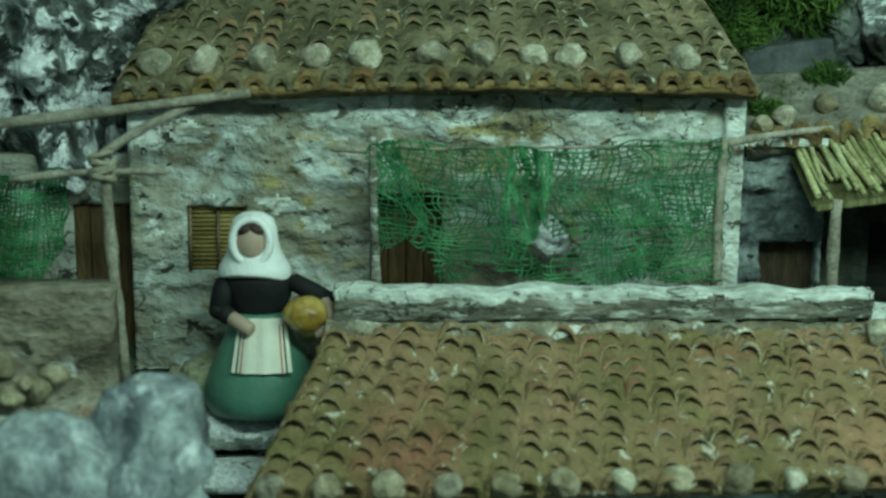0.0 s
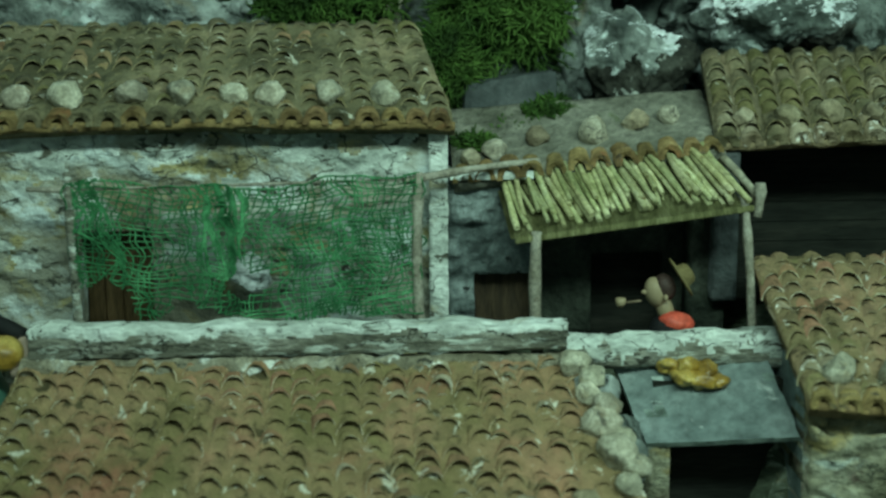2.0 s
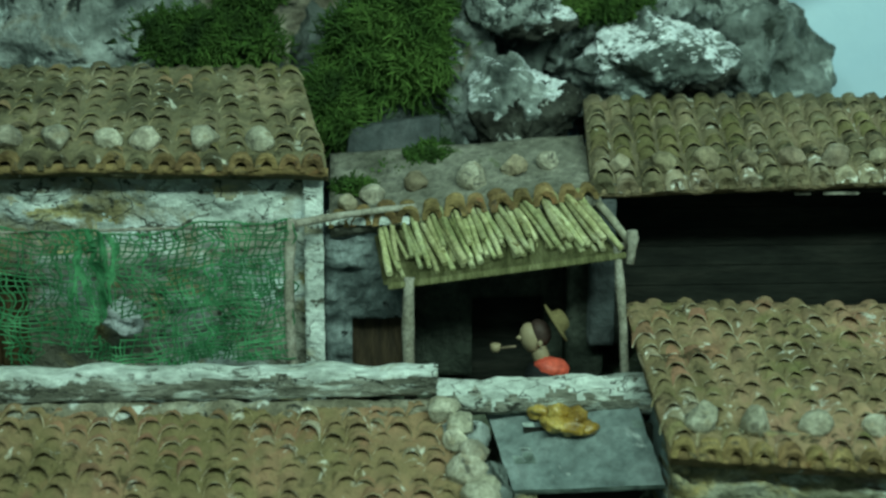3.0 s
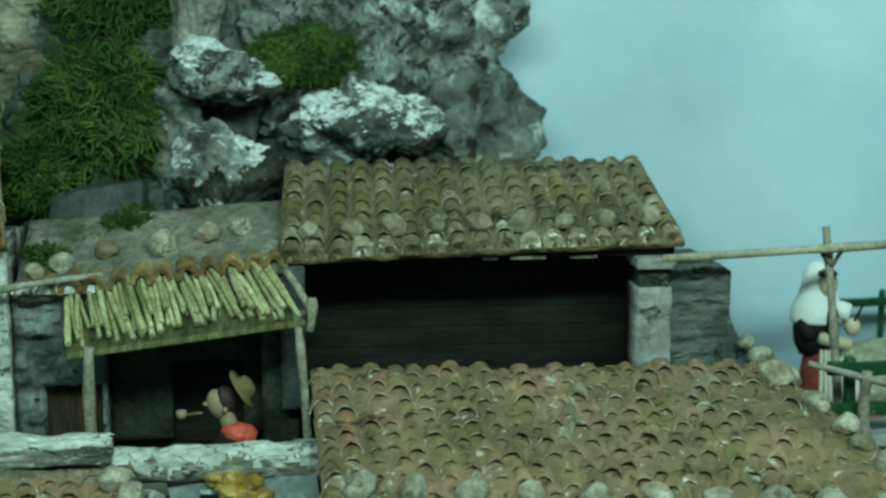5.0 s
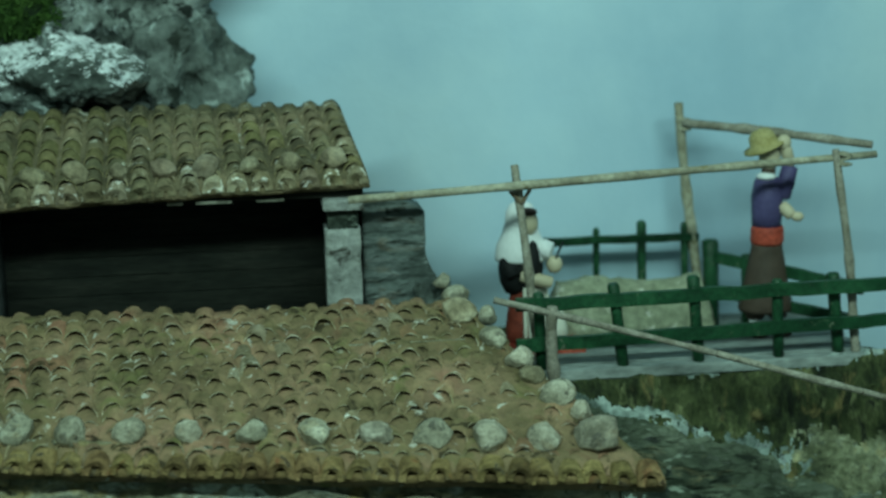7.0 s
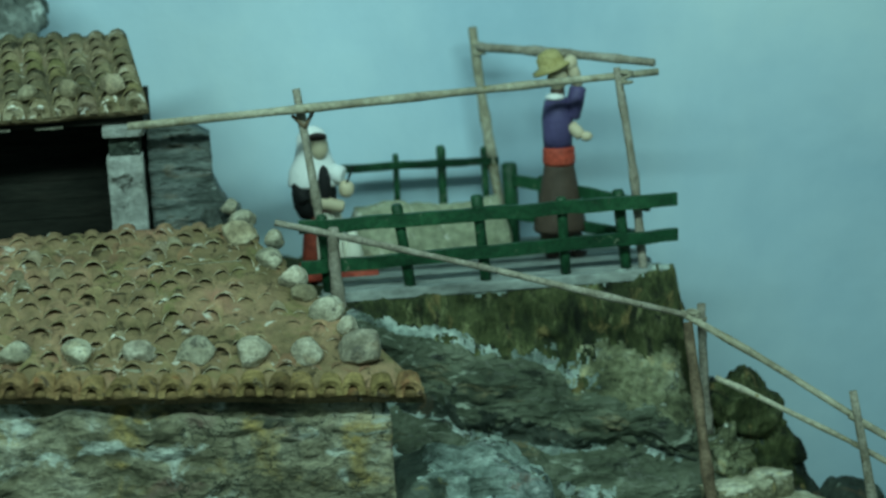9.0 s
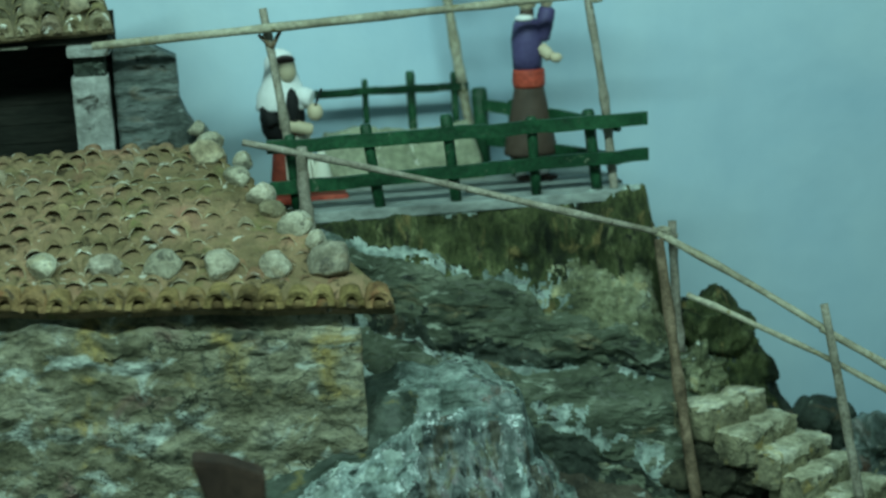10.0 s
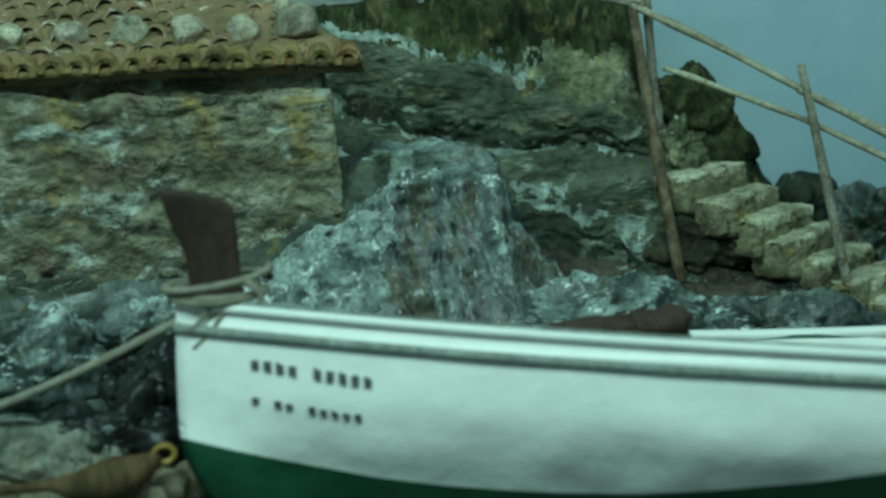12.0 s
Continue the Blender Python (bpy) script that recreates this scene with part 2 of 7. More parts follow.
pied_rock = surface("black_and_white_rock", [(0.012, 0.015, 0.014), (0.06, 0.07, 0.066), (0.2, 0.22, 0.215), (0.42, 0.45, 0.45)], 0.22, 0.8, 1.0,
                    [((0.8, 0.84, 0.86), 0.5, 0.22, 2.2), ((0.01, 0.013, 0.012), 0.28, 0.12, 2.4)], fine=5)
streaked_rock = surface("streaked_blue_violet_rock", [(0.09, 0.1, 0.11), (0.2, 0.235, 0.25), (0.33, 0.39, 0.4), (0.5, 0.57, 0.58)], 0.2, 0.4, 0.8,
                        [((0.75, 0.82, 0.83), 0.24, 0.18, 1.2), ((0.12, 0.115, 0.14), 0.28, 0.25, 1.0), ((0.2, 0.17, 0.12), 0.24, 0.3, 0.9)], stretch=(1.15, 1.15, 0.8), coat=0.4)
earth_mat = surface("brown_earth_mortar", [(0.1, 0.085, 0.06), (0.21, 0.185, 0.135), (0.32, 0.29, 0.22), (0.45, 0.43, 0.36)], 0.3, 0.85, 0.9,
                    [((0.34, 0.2, 0.14), 0.2, 0.3, 1.0), ((0.6, 0.62, 0.58), 0.2, 0.2, 1.4), ((0.05, 0.05, 0.035), 0.2, 0.1, 1.6)], stretch=(0.7, 0.7, 1.4))
mossy_earth = surface("yellow_green_earth", [(0.13, 0.13, 0.07), (0.26, 0.265, 0.16), (0.4, 0.41, 0.28)], 0.25, 0.9, 0.9, [((0.5, 0.52, 0.42), 0.18, 0.1, 1.6), ((0.05, 0.055, 0.03), 0.22, 0.1, 1.6)])
plaster_c = surface("ochre_plaster", [(0.09, 0.088, 0.052), (0.18, 0.172, 0.11), (0.27, 0.262, 0.18), (0.37, 0.365, 0.275)], 0.26, 0.85, 1.0,
                    [((0.33, 0.25, 0.09), 0.3, 0.3, 0.9), ((0.19, 0.12, 0.1), 0.24, 0.35, 1.0), ((0.47, 0.52, 0.46), 0.34, 0.22, 1.3), ((0.06, 0.065, 0.045), 0.28, 0.16, 1.2)], stretch=(0.9, 0.9, 1.35), fine=7, cracks=(0.16, 0.03, (0.04, 0.045, 0.03)), coat=0.1)
rock_white = surface("grey_white_rock", [(0.045, 0.055, 0.05), (0.14, 0.16, 0.145), (0.27, 0.3, 0.28), (0.4, 0.44, 0.42)], 0.34, 0.8, 0.8,
                     [((0.66, 0.73, 0.72), 0.25, 0.22, 1.8), ((0.2, 0.17, 0.11), 0.22, 0.35, 1.0), ((0.02, 0.026, 0.022), 0.26, 0.17, 1.8)], fine=6)
white_cap = surface("white_crust", [(0.36, 0.4, 0.4), (0.66, 0.7, 0.71), (0.84, 0.87, 0.88)], 0.16, 0.8, 0.9, [((0.1, 0.11, 0.1), 0.2, 0.07, 2.0)])
grey_plaster = surface("grey_trowelled_plaster", [(0.17, 0.18, 0.16), (0.27, 0.285, 0.265), (0.37, 0.39, 0.375)], 0.4, 0.8, 0.5, [((0.06, 0.06, 0.05), 0.14, 0.12, 1.8), ((0.55, 0.58, 0.56), 0.14, 0.16, 1.4)], coat=0.1)
rock_grey = surface("dark_grey_rock", [(0.026, 0.034, 0.03), (0.075, 0.09, 0.08), (0.14, 0.162, 0.148), (0.24, 0.275, 0.255)], 0.34, 0.78, 0.9,
                    [((0.4, 0.46, 0.44), 0.24, 0.16, 1.5), ((0.018, 0.024, 0.018), 0.26, 0.13, 1.6)], fine=6)
rock_moss = surface("dark_mossy_cliff", [(0.01, 0.014, 0.007), (0.03, 0.04, 0.015), (0.066, 0.08, 0.03), (0.13, 0.145, 0.065)], 0.2, 0.9, 1.0,
                    [((0.2, 0.215, 0.1), 0.3, 0.18, 1.1), ((0.19, 0.15, 0.06), 0.22, 0.22, 1.2), ((0.009, 0.012, 0.007), 0.3, 0.2, 1.2)], stretch=(1.5, 1.5, 0.6), grain=0.3)
rock_lichen = surface("pale_yellow_lichen_cliff", [(0.045, 0.053, 0.028), (0.13, 0.14, 0.076), (0.25, 0.262, 0.16), (0.42, 0.44, 0.31)], 0.2, 0.85, 1.0,
                      [((0.04, 0.05, 0.028), 0.32, 0.1, 1.6), ((0.4, 0.34, 0.16), 0.22, 0.2, 1.0), ((0.6, 0.64, 0.54), 0.14, 0.1, 1.4)])
rock_cliff = surface("green_grey_cliff", [(0.018, 0.024, 0.015), (0.05, 0.064, 0.04), (0.1, 0.12, 0.08), (0.175, 0.2, 0.142)], 0.45, 0.75, 0.9,
                     [((0.24, 0.2, 0.11), 0.2, 0.3, 1.0), ((0.36, 0.41, 0.33), 0.18, 0.13, 1.3), ((0.014, 0.02, 0.012), 0.26, 0.14, 1.5)], stretch=(0.6, 0.6, 1.7), coat=0.1, fine=8, grain=0.25)
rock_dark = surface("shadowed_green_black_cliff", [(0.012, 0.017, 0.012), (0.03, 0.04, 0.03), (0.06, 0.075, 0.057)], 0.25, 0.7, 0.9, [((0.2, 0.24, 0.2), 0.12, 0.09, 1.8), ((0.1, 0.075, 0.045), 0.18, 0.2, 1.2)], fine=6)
brown_earth = surface("brown_wet_earth", [(0.035, 0.032, 0.024), (0.08, 0.07, 0.05), (0.13, 0.115, 0.085)], 0.25, 0.75, 0.9, [((0.3, 0.33, 0.3), 0.15, 0.1, 1.6), ((0.16, 0.09, 0.05), 0.2, 0.2, 1.0)])
rock_pale = surface("pale_blue_grey_rock", [(0.07, 0.095, 0.078), (0.17, 0.22, 0.195), (0.3, 0.37, 0.335), (0.46, 0.54, 0.5)], 0.2, 0.6, 0.8,
                    [((0.68, 0.77, 0.77), 0.24, 0.12, 1.6), ((0.04, 0.055, 0.045), 0.26, 0.12, 1.5)], fine=6, coat=0.15)
dark_slate = surface("dark_slate", [(0.03, 0.038, 0.038), (0.055, 0.065, 0.065), (0.09, 0.1, 0.1)], 0.35, 0.7, 0.5)
rock_blue = surface("glossy_blue_grey_rock", [(0.014, 0.022, 0.018), (0.05, 0.068, 0.058), (0.11, 0.142, 0.13), (0.21, 0.26, 0.245)], 0.3, 0.5, 0.6,
                    [((0.16, 0.1, 0.075), 0.24, 0.3, 1.0), ((0.22, 0.19, 0.07), 0.12, 0.2, 1.0), ((0.6, 0.7, 0.7), 0.14, 0.14, 1.3), ((0.012, 0.017, 0.013), 0.22, 0.14, 1.5)], stretch=(1.3, 1.3, 0.7), coat=0.4, fine=7)
ground_mat = surface("stony_ground", [(0.05, 0.055, 0.045), (0.14, 0.15, 0.125), (0.26, 0.27, 0.23), (0.42, 0.42, 0.36)], 0.35, 0.85, 0.9,
                     [((0.36, 0.3, 0.16), 0.2, 0.4, 0.9), ((0.03, 0.035, 0.028), 0.25, 0.16, 1.5)])
tile_d = surface("brown_red_clay_tile", [(0.15, 0.122, 0.05), (0.21, 0.158, 0.074), (0.265, 0.18, 0.094), (0.32, 0.185, 0.105)], 0.5, 0.85, 0.7,
                 [((0.28, 0.125, 0.075), 0.36, 0.55, 0.7), ((0.2, 0.175, 0.07), 0.34, 0.45, 0.8), ((0.55, 0.52, 0.42), 0.12, 0.09, 2.2), ((0.07, 0.055, 0.025), 0.22, 0.12, 1.5)], vary=0.09, grain=0.22)
tile_a = surface("olive_brown_clay_tile", [(0.068, 0.06, 0.032), (0.115, 0.1, 0.055), (0.17, 0.145, 0.083), (0.22, 0.175, 0.102)], 0.4, 0.88, 0.7,
                 [((0.42, 0.41, 0.33), 0.1, 0.09, 2.2), ((0.04, 0.036, 0.018), 0.27, 0.12, 1.5)], vary=0.2, grain=0.28)
tile_c = surface("muddy_terracotta_tile", [(0.13, 0.102, 0.048), (0.205, 0.151, 0.078), (0.27, 0.185, 0.103), (0.32, 0.186, 0.114)], 0.5, 0.85, 0.7,
                 [((0.5, 0.48, 0.4), 0.1, 0.09, 2.2), ((0.26, 0.13, 0.075), 0.2, 0.3, 0.9), ((0.155, 0.145, 0.055), 0.34, 0.26, 1.0), ((0.05, 0.038, 0.018), 0.24, 0.1, 1.6)], vary=0.2, grain=0.25)
tile_limed = surface("limed_clay_tile", [(0.16, 0.128, 0.07), (0.25, 0.205, 0.13), (0.35, 0.31, 0.22)], 0.2, 0.85, 0.7,
                     [((0.68, 0.66, 0.58), 0.24, 0.07, 2.0), ((0.07, 0.055, 0.025), 0.24, 0.09, 1.6)], vary=0.2, grain=0.25)
tile_red = surface("red_clay_tile", [(0.15, 0.095, 0.05), (0.22, 0.128, 0.07), (0.3, 0.16, 0.09)], 0.4, 0.85, 0.6,
                   [((0.5, 0.46, 0.38), 0.1, 0.09, 2.2), ((0.07, 0.05, 0.022), 0.24, 0.1, 1.6)], vary=0.2, grain=0.25)
tile_moss = surface("mossy_olive_tile", [(0.085, 0.078, 0.03), (0.14, 0.122, 0.052), (0.2, 0.17, 0.078)], 0.3, 0.9, 0.7,
                    [((0.42, 0.41, 0.32), 0.08, 0.08, 2.2), ((0.04, 0.036, 0.016), 0.26, 0.1, 1.6)], vary=0.2, grain=0.25)
# lip faces are paler than the tile bodies
rim_d = surface("pale_brown_tile_lip", [(0.2, 0.16, 0.08), (0.32, 0.25, 0.14), (0.46, 0.4, 0.28)], 0.2, 0.85, 0.4, vary=0.15)
rim_c = surface("limed_tile_lip", [(0.18, 0.145, 0.075), (0.28, 0.235, 0.14), (0.42, 0.38, 0.28)], 0.14, 0.85, 0.4, vary=0.2)
rim_a = surface("pale_olive_tile_lip", [(0.14, 0.115, 0.055), (0.23, 0.19, 0.1), (0.36, 0.32, 0.22)], 0.2, 0.88, 0.4, vary=0.15)
eave_mat = surface("ochre_eave_tile", [(0.09, 0.058, 0.022), (0.19, 0.13, 0.052), (0.29, 0.205, 0.09)], 0.16, 0.85, 0.7, [((0.58, 0.54, 0.42), 0.14, 0.08, 2.0), ((0.2, 0.09, 0.035), 0.2, 0.14, 1.2), ((0.05, 0.033, 0.014), 0.24, 0.08, 1.6)], vary=0.25)
mortar = surface("roof_mortar", [(0.1, 0.08, 0.04), (0.18, 0.14, 0.08), (0.27, 0.21, 0.12)], 0.25, 0.9, 0.8)
mortar_pale = surface("pale_mortar", [(0.13, 0.115, 0.075), (0.25, 0.225, 0.16), (0.38, 0.36, 0.28)], 0.18, 0.9, 0.9, [((0.04, 0.04, 0.03), 0.24, 0.07, 2.0), ((0.66, 0.68, 0.62), 0.24, 0.12, 1.5)])
mortar_grey = surface("grey_roof_mortar", [(0.1, 0.1, 0.075), (0.19, 0.185, 0.145), (0.28, 0.27, 0.22)], 0.3, 0.9, 0.9, [((0.07, 0.1, 0.03), 0.22, 0.3, 1.0)])
brown_pebble = surface("brown_stone", [(0.14, 0.115, 0.07), (0.25, 0.21, 0.135), (0.38, 0.34, 0.24)], 0.2, 0.85, 0.6, vary=0.25)
pebble_mat = surface("pale_pebble", [(0.2, 0.185, 0.13), (0.36, 0.335, 0.25), (0.54, 0.51, 0.4)], 0.12, 0.8, 0.6, [((0.14, 0.13, 0.1), 0.26, 0.07, 1.5), ((0.3, 0.25, 0.16), 0.3, 0.1, 1.0)], vary=0.2)
twig = surface("peeled_twig", [(0.165, 0.15, 0.11), (0.265, 0.245, 0.195), (0.36, 0.34, 0.28)], 0.12, 0.75, 0.4, [((0.12, 0.1, 0.07), 0.15, 0.07, 1.5)], vary=0.1)
twig_dark = surface("brown_twig", [(0.07, 0.05, 0.03), (0.15, 0.11, 0.07), (0.24, 0.18, 0.12)], 0.12, 0.8, 0.4)
bamboo = surface("grey_yellow_cane", [(0.22, 0.2, 0.14), (0.32, 0.3, 0.22), (0.4, 0.38, 0.29)], 0.2, 0.6, 0.3, [((0.2, 0.16, 0.06), 0.15, 0.06, 1.5)], vary=0.1)
reed_mat = surface("yellow_green_reed", [(0.22, 0.22, 0.09), (0.34, 0.335, 0.165), (0.48, 0.47, 0.28)], 0.14, 0.6, 0.3, [((0.16, 0.13, 0.04), 0.14, 0.07, 1.5)], vary=0.3)
net_mat = surface("green_netting", [(0.015, 0.098, 0.036), (0.036, 0.18, 0.07), (0.092, 0.32, 0.145)], 0.12, 0.85, 0.3)
moss_gap_core = surface("dark_moss_gaps", [(0.006, 0.013, 0.004), (0.012, 0.026, 0.007), (0.025, 0.05, 0.012)], 0.12, 0.95, 0.6)
moss_mat = surface("green_moss", [(0.016, 0.04, 0.007), (0.04, 0.09, 0.014), (0.085, 0.16, 0.032)], 0.2, 0.9, 0.0)
beam_mat = surface("weathered_beam", [(0.085, 0.085, 0.065), (0.18, 0.178, 0.138), (0.29, 0.288, 0.238)], 0.2, 0.9, 1.0, [((0.5, 0.54, 0.48), 0.38, 0.09, 1.8), ((0.04, 0.04, 0.03), 0.16, 0.07, 2.0)], stretch=(0.6, 1, 1.8), fine=6, cracks=(0.1, 0.06, (0.04, 0.04, 0.03)))
white_flake = surface("flaking_white_paint", [(0.36, 0.4, 0.36), (0.54, 0.59, 0.54), (0.68, 0.73, 0.69)], 0.25, 0.8, 0.8, [((0.08, 0.08, 0.06), 0.22, 0.08, 2.0), ((0.3, 0.27, 0.17), 0.2, 0.2, 1.2)], stretch=(0.6, 1, 1), cracks=(0.12, 0.03, (0.06, 0.06, 0.05)))
slate_mat = surface("blue_grey_slate", [(0.095, 0.125, 0.12), (0.15, 0.19, 0.183), (0.22, 0.265, 0.256)], 0.35, 0.6, 0.35, [((0.4, 0.44, 0.42), 0.1, 0.15, 1.5)])
# near-black wood; inside the rooms it carries their shade
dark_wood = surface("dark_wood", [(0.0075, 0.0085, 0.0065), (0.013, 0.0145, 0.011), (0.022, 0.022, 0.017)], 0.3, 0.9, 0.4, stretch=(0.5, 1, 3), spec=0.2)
brown_wood = surface("brown_door_wood", [(0.05, 0.032, 0.013), (0.1, 0.062, 0.026), (0.15, 0.092, 0.042)], 0.25, 0.75, 0.4, stretch=(3, 1, 0.5))
cane_blind = surface("straw_blind", [(0.14, 0.1, 0.03), (0.24, 0.18, 0.06), (0.32, 0.25, 0.1)], 0.12, 0.8, 0.4, stretch=(1, 1, 3))
green_paint = surface("dark_green_paint", [(0.006, 0.034, 0.014), (0.011, 0.058, 0.024), (0.02, 0.085, 0.036)], 0.15, 0.45, 0.3, [((0.12, 0.15, 0.1), 0.07, 0.05, 2.0)])
deck_mat = surface("grey_deck_boards", [(0.18, 0.205, 0.19), (0.24, 0.27, 0.255), (0.3, 0.335, 0.315)], 0.3, 0.8, 0.3, stretch=(0.5, 1.4, 1))
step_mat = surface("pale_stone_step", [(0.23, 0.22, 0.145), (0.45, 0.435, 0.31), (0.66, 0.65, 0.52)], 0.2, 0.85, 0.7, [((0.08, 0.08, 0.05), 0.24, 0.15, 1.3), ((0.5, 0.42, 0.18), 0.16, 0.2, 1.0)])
step_side = surface("ochre_step_side", [(0.11, 0.105, 0.065), (0.25, 0.235, 0.145), (0.4, 0.375, 0.245)], 0.2, 0.85, 0.8, [((0.4, 0.3, 0.1), 0.24, 0.15, 1.0), ((0.04, 0.04, 0.028), 0.28, 0.1, 1.5)])
hut_stone = surface("blue_grey_hut_stone", [(0.04, 0.052, 0.05), (0.1, 0.125, 0.122), (0.18, 0.215, 0.21), (0.27, 0.315, 0.31)], 0.2, 0.7, 0.9, [((0.6, 0.67, 0.67), 0.16, 0.1, 1.6), ((0.015, 0.02, 0.018), 0.22, 0.1, 1.6)], fine=6)
sky_mat = surface("painted_sky", [(0.38, 0.55, 0.68), (0.44, 0.61, 0.73), (0.5, 0.67, 0.77), (0.56, 0.72, 0.79)], 3.0, 0.9, 0.04, grain=0.02)

# ---- backdrop and ground ----
def lerp_rows(stations, x):
    """Profile at x between stations of (x, [(y, z), ...])."""
    if x <= stations[0][0]:
        return stations[0][1]
    for (xa, pa), (xb, pb) in zip(stations, stations[1:]):
        if x <= xb:
            t = (x - xa) / (xb - xa)
            t = t * t * (3 - 2 * t)
            return [(a[0] + (b[0] - a[0]) * t, a[1] + (b[1] - a[1]) * t) for a, b in zip(pa, pb)]
    return stations[-1][1]


def along(prof, t):
    """Point at t of a profile, its pieces of equal share."""
    s = t * (len(prof) - 1)
    i = min(int(s), len(prof) - 2)
    f = s - i
    return prof[i][0] + (prof[i + 1][0] - prof[i][0]) * f, prof[i][1] + (prof[i + 1][1] - prof[i][1]) * f


def loft(stations, x0, x1, nu, nv, amp, size, seed, calm=None, wander=0.05, flutes=None, spread=None):
    """A rocky sheet through the profiles, from the back down to the front."""
    bm = bmesh.new()

    def fn(u, v):
        x = spread(u) if spread else x0 + (x1 - x0) * u
        prof = lerp_rows(stations, x + wander * fbm(Vector((x * 4.5, v * 9, seed)), 4))
        y, z = along(prof, v)
        ya, za = along(prof, max(0, v - 0.02))
        yb, zb = along(prof, min(1, v + 0.02))
        n = Vector((0, (zb - za), -(yb - ya)))
        n = -n.normalized() if n.length > 1e-6 else Vector((0, 0, 1))
        if n.z < 0 and abs(n.y) < 0.5:
            n = -n
        p = Vector((x, y, z))
        k = calm(x, y, z) if calm else 1.0
        q = Vector((x, y, z * 1.6))
        d = amp * k * (craggy(q, size, seed) + 0.35 * fbm(Vector((x * 4, y * 5, z * 9)), 5) + 0.13 * fbm(Vector((x * 19, y * 19, z * 30)), 3))
        if flutes:
            d += flutes(x, z, v)
        return p + n * d + Vector((0.25 * amp * k * noise.noise(p * 3 / size), 0, 0))

    sheet(bm, fn, nu, nv)
    return bm


bm = bmesh.new()
def panel_y(x):
    t = min(1.0, max(0.0, (x - 4.6) / 1.5))
    return 8.15 - 0.55 * t * t * (3 - 2 * t)


sheet(bm, lambda u, v: Vector((-6 + 20 * u, panel_y(-6 + 20 * u), -6 + 11 * v)), 80, 12)
solid("backdrop", bm, sky_mat, (4, 8.1, -6), "pale blue-green painted sky panel behind the model village", "backdrop", kind="structure", smooth=True)

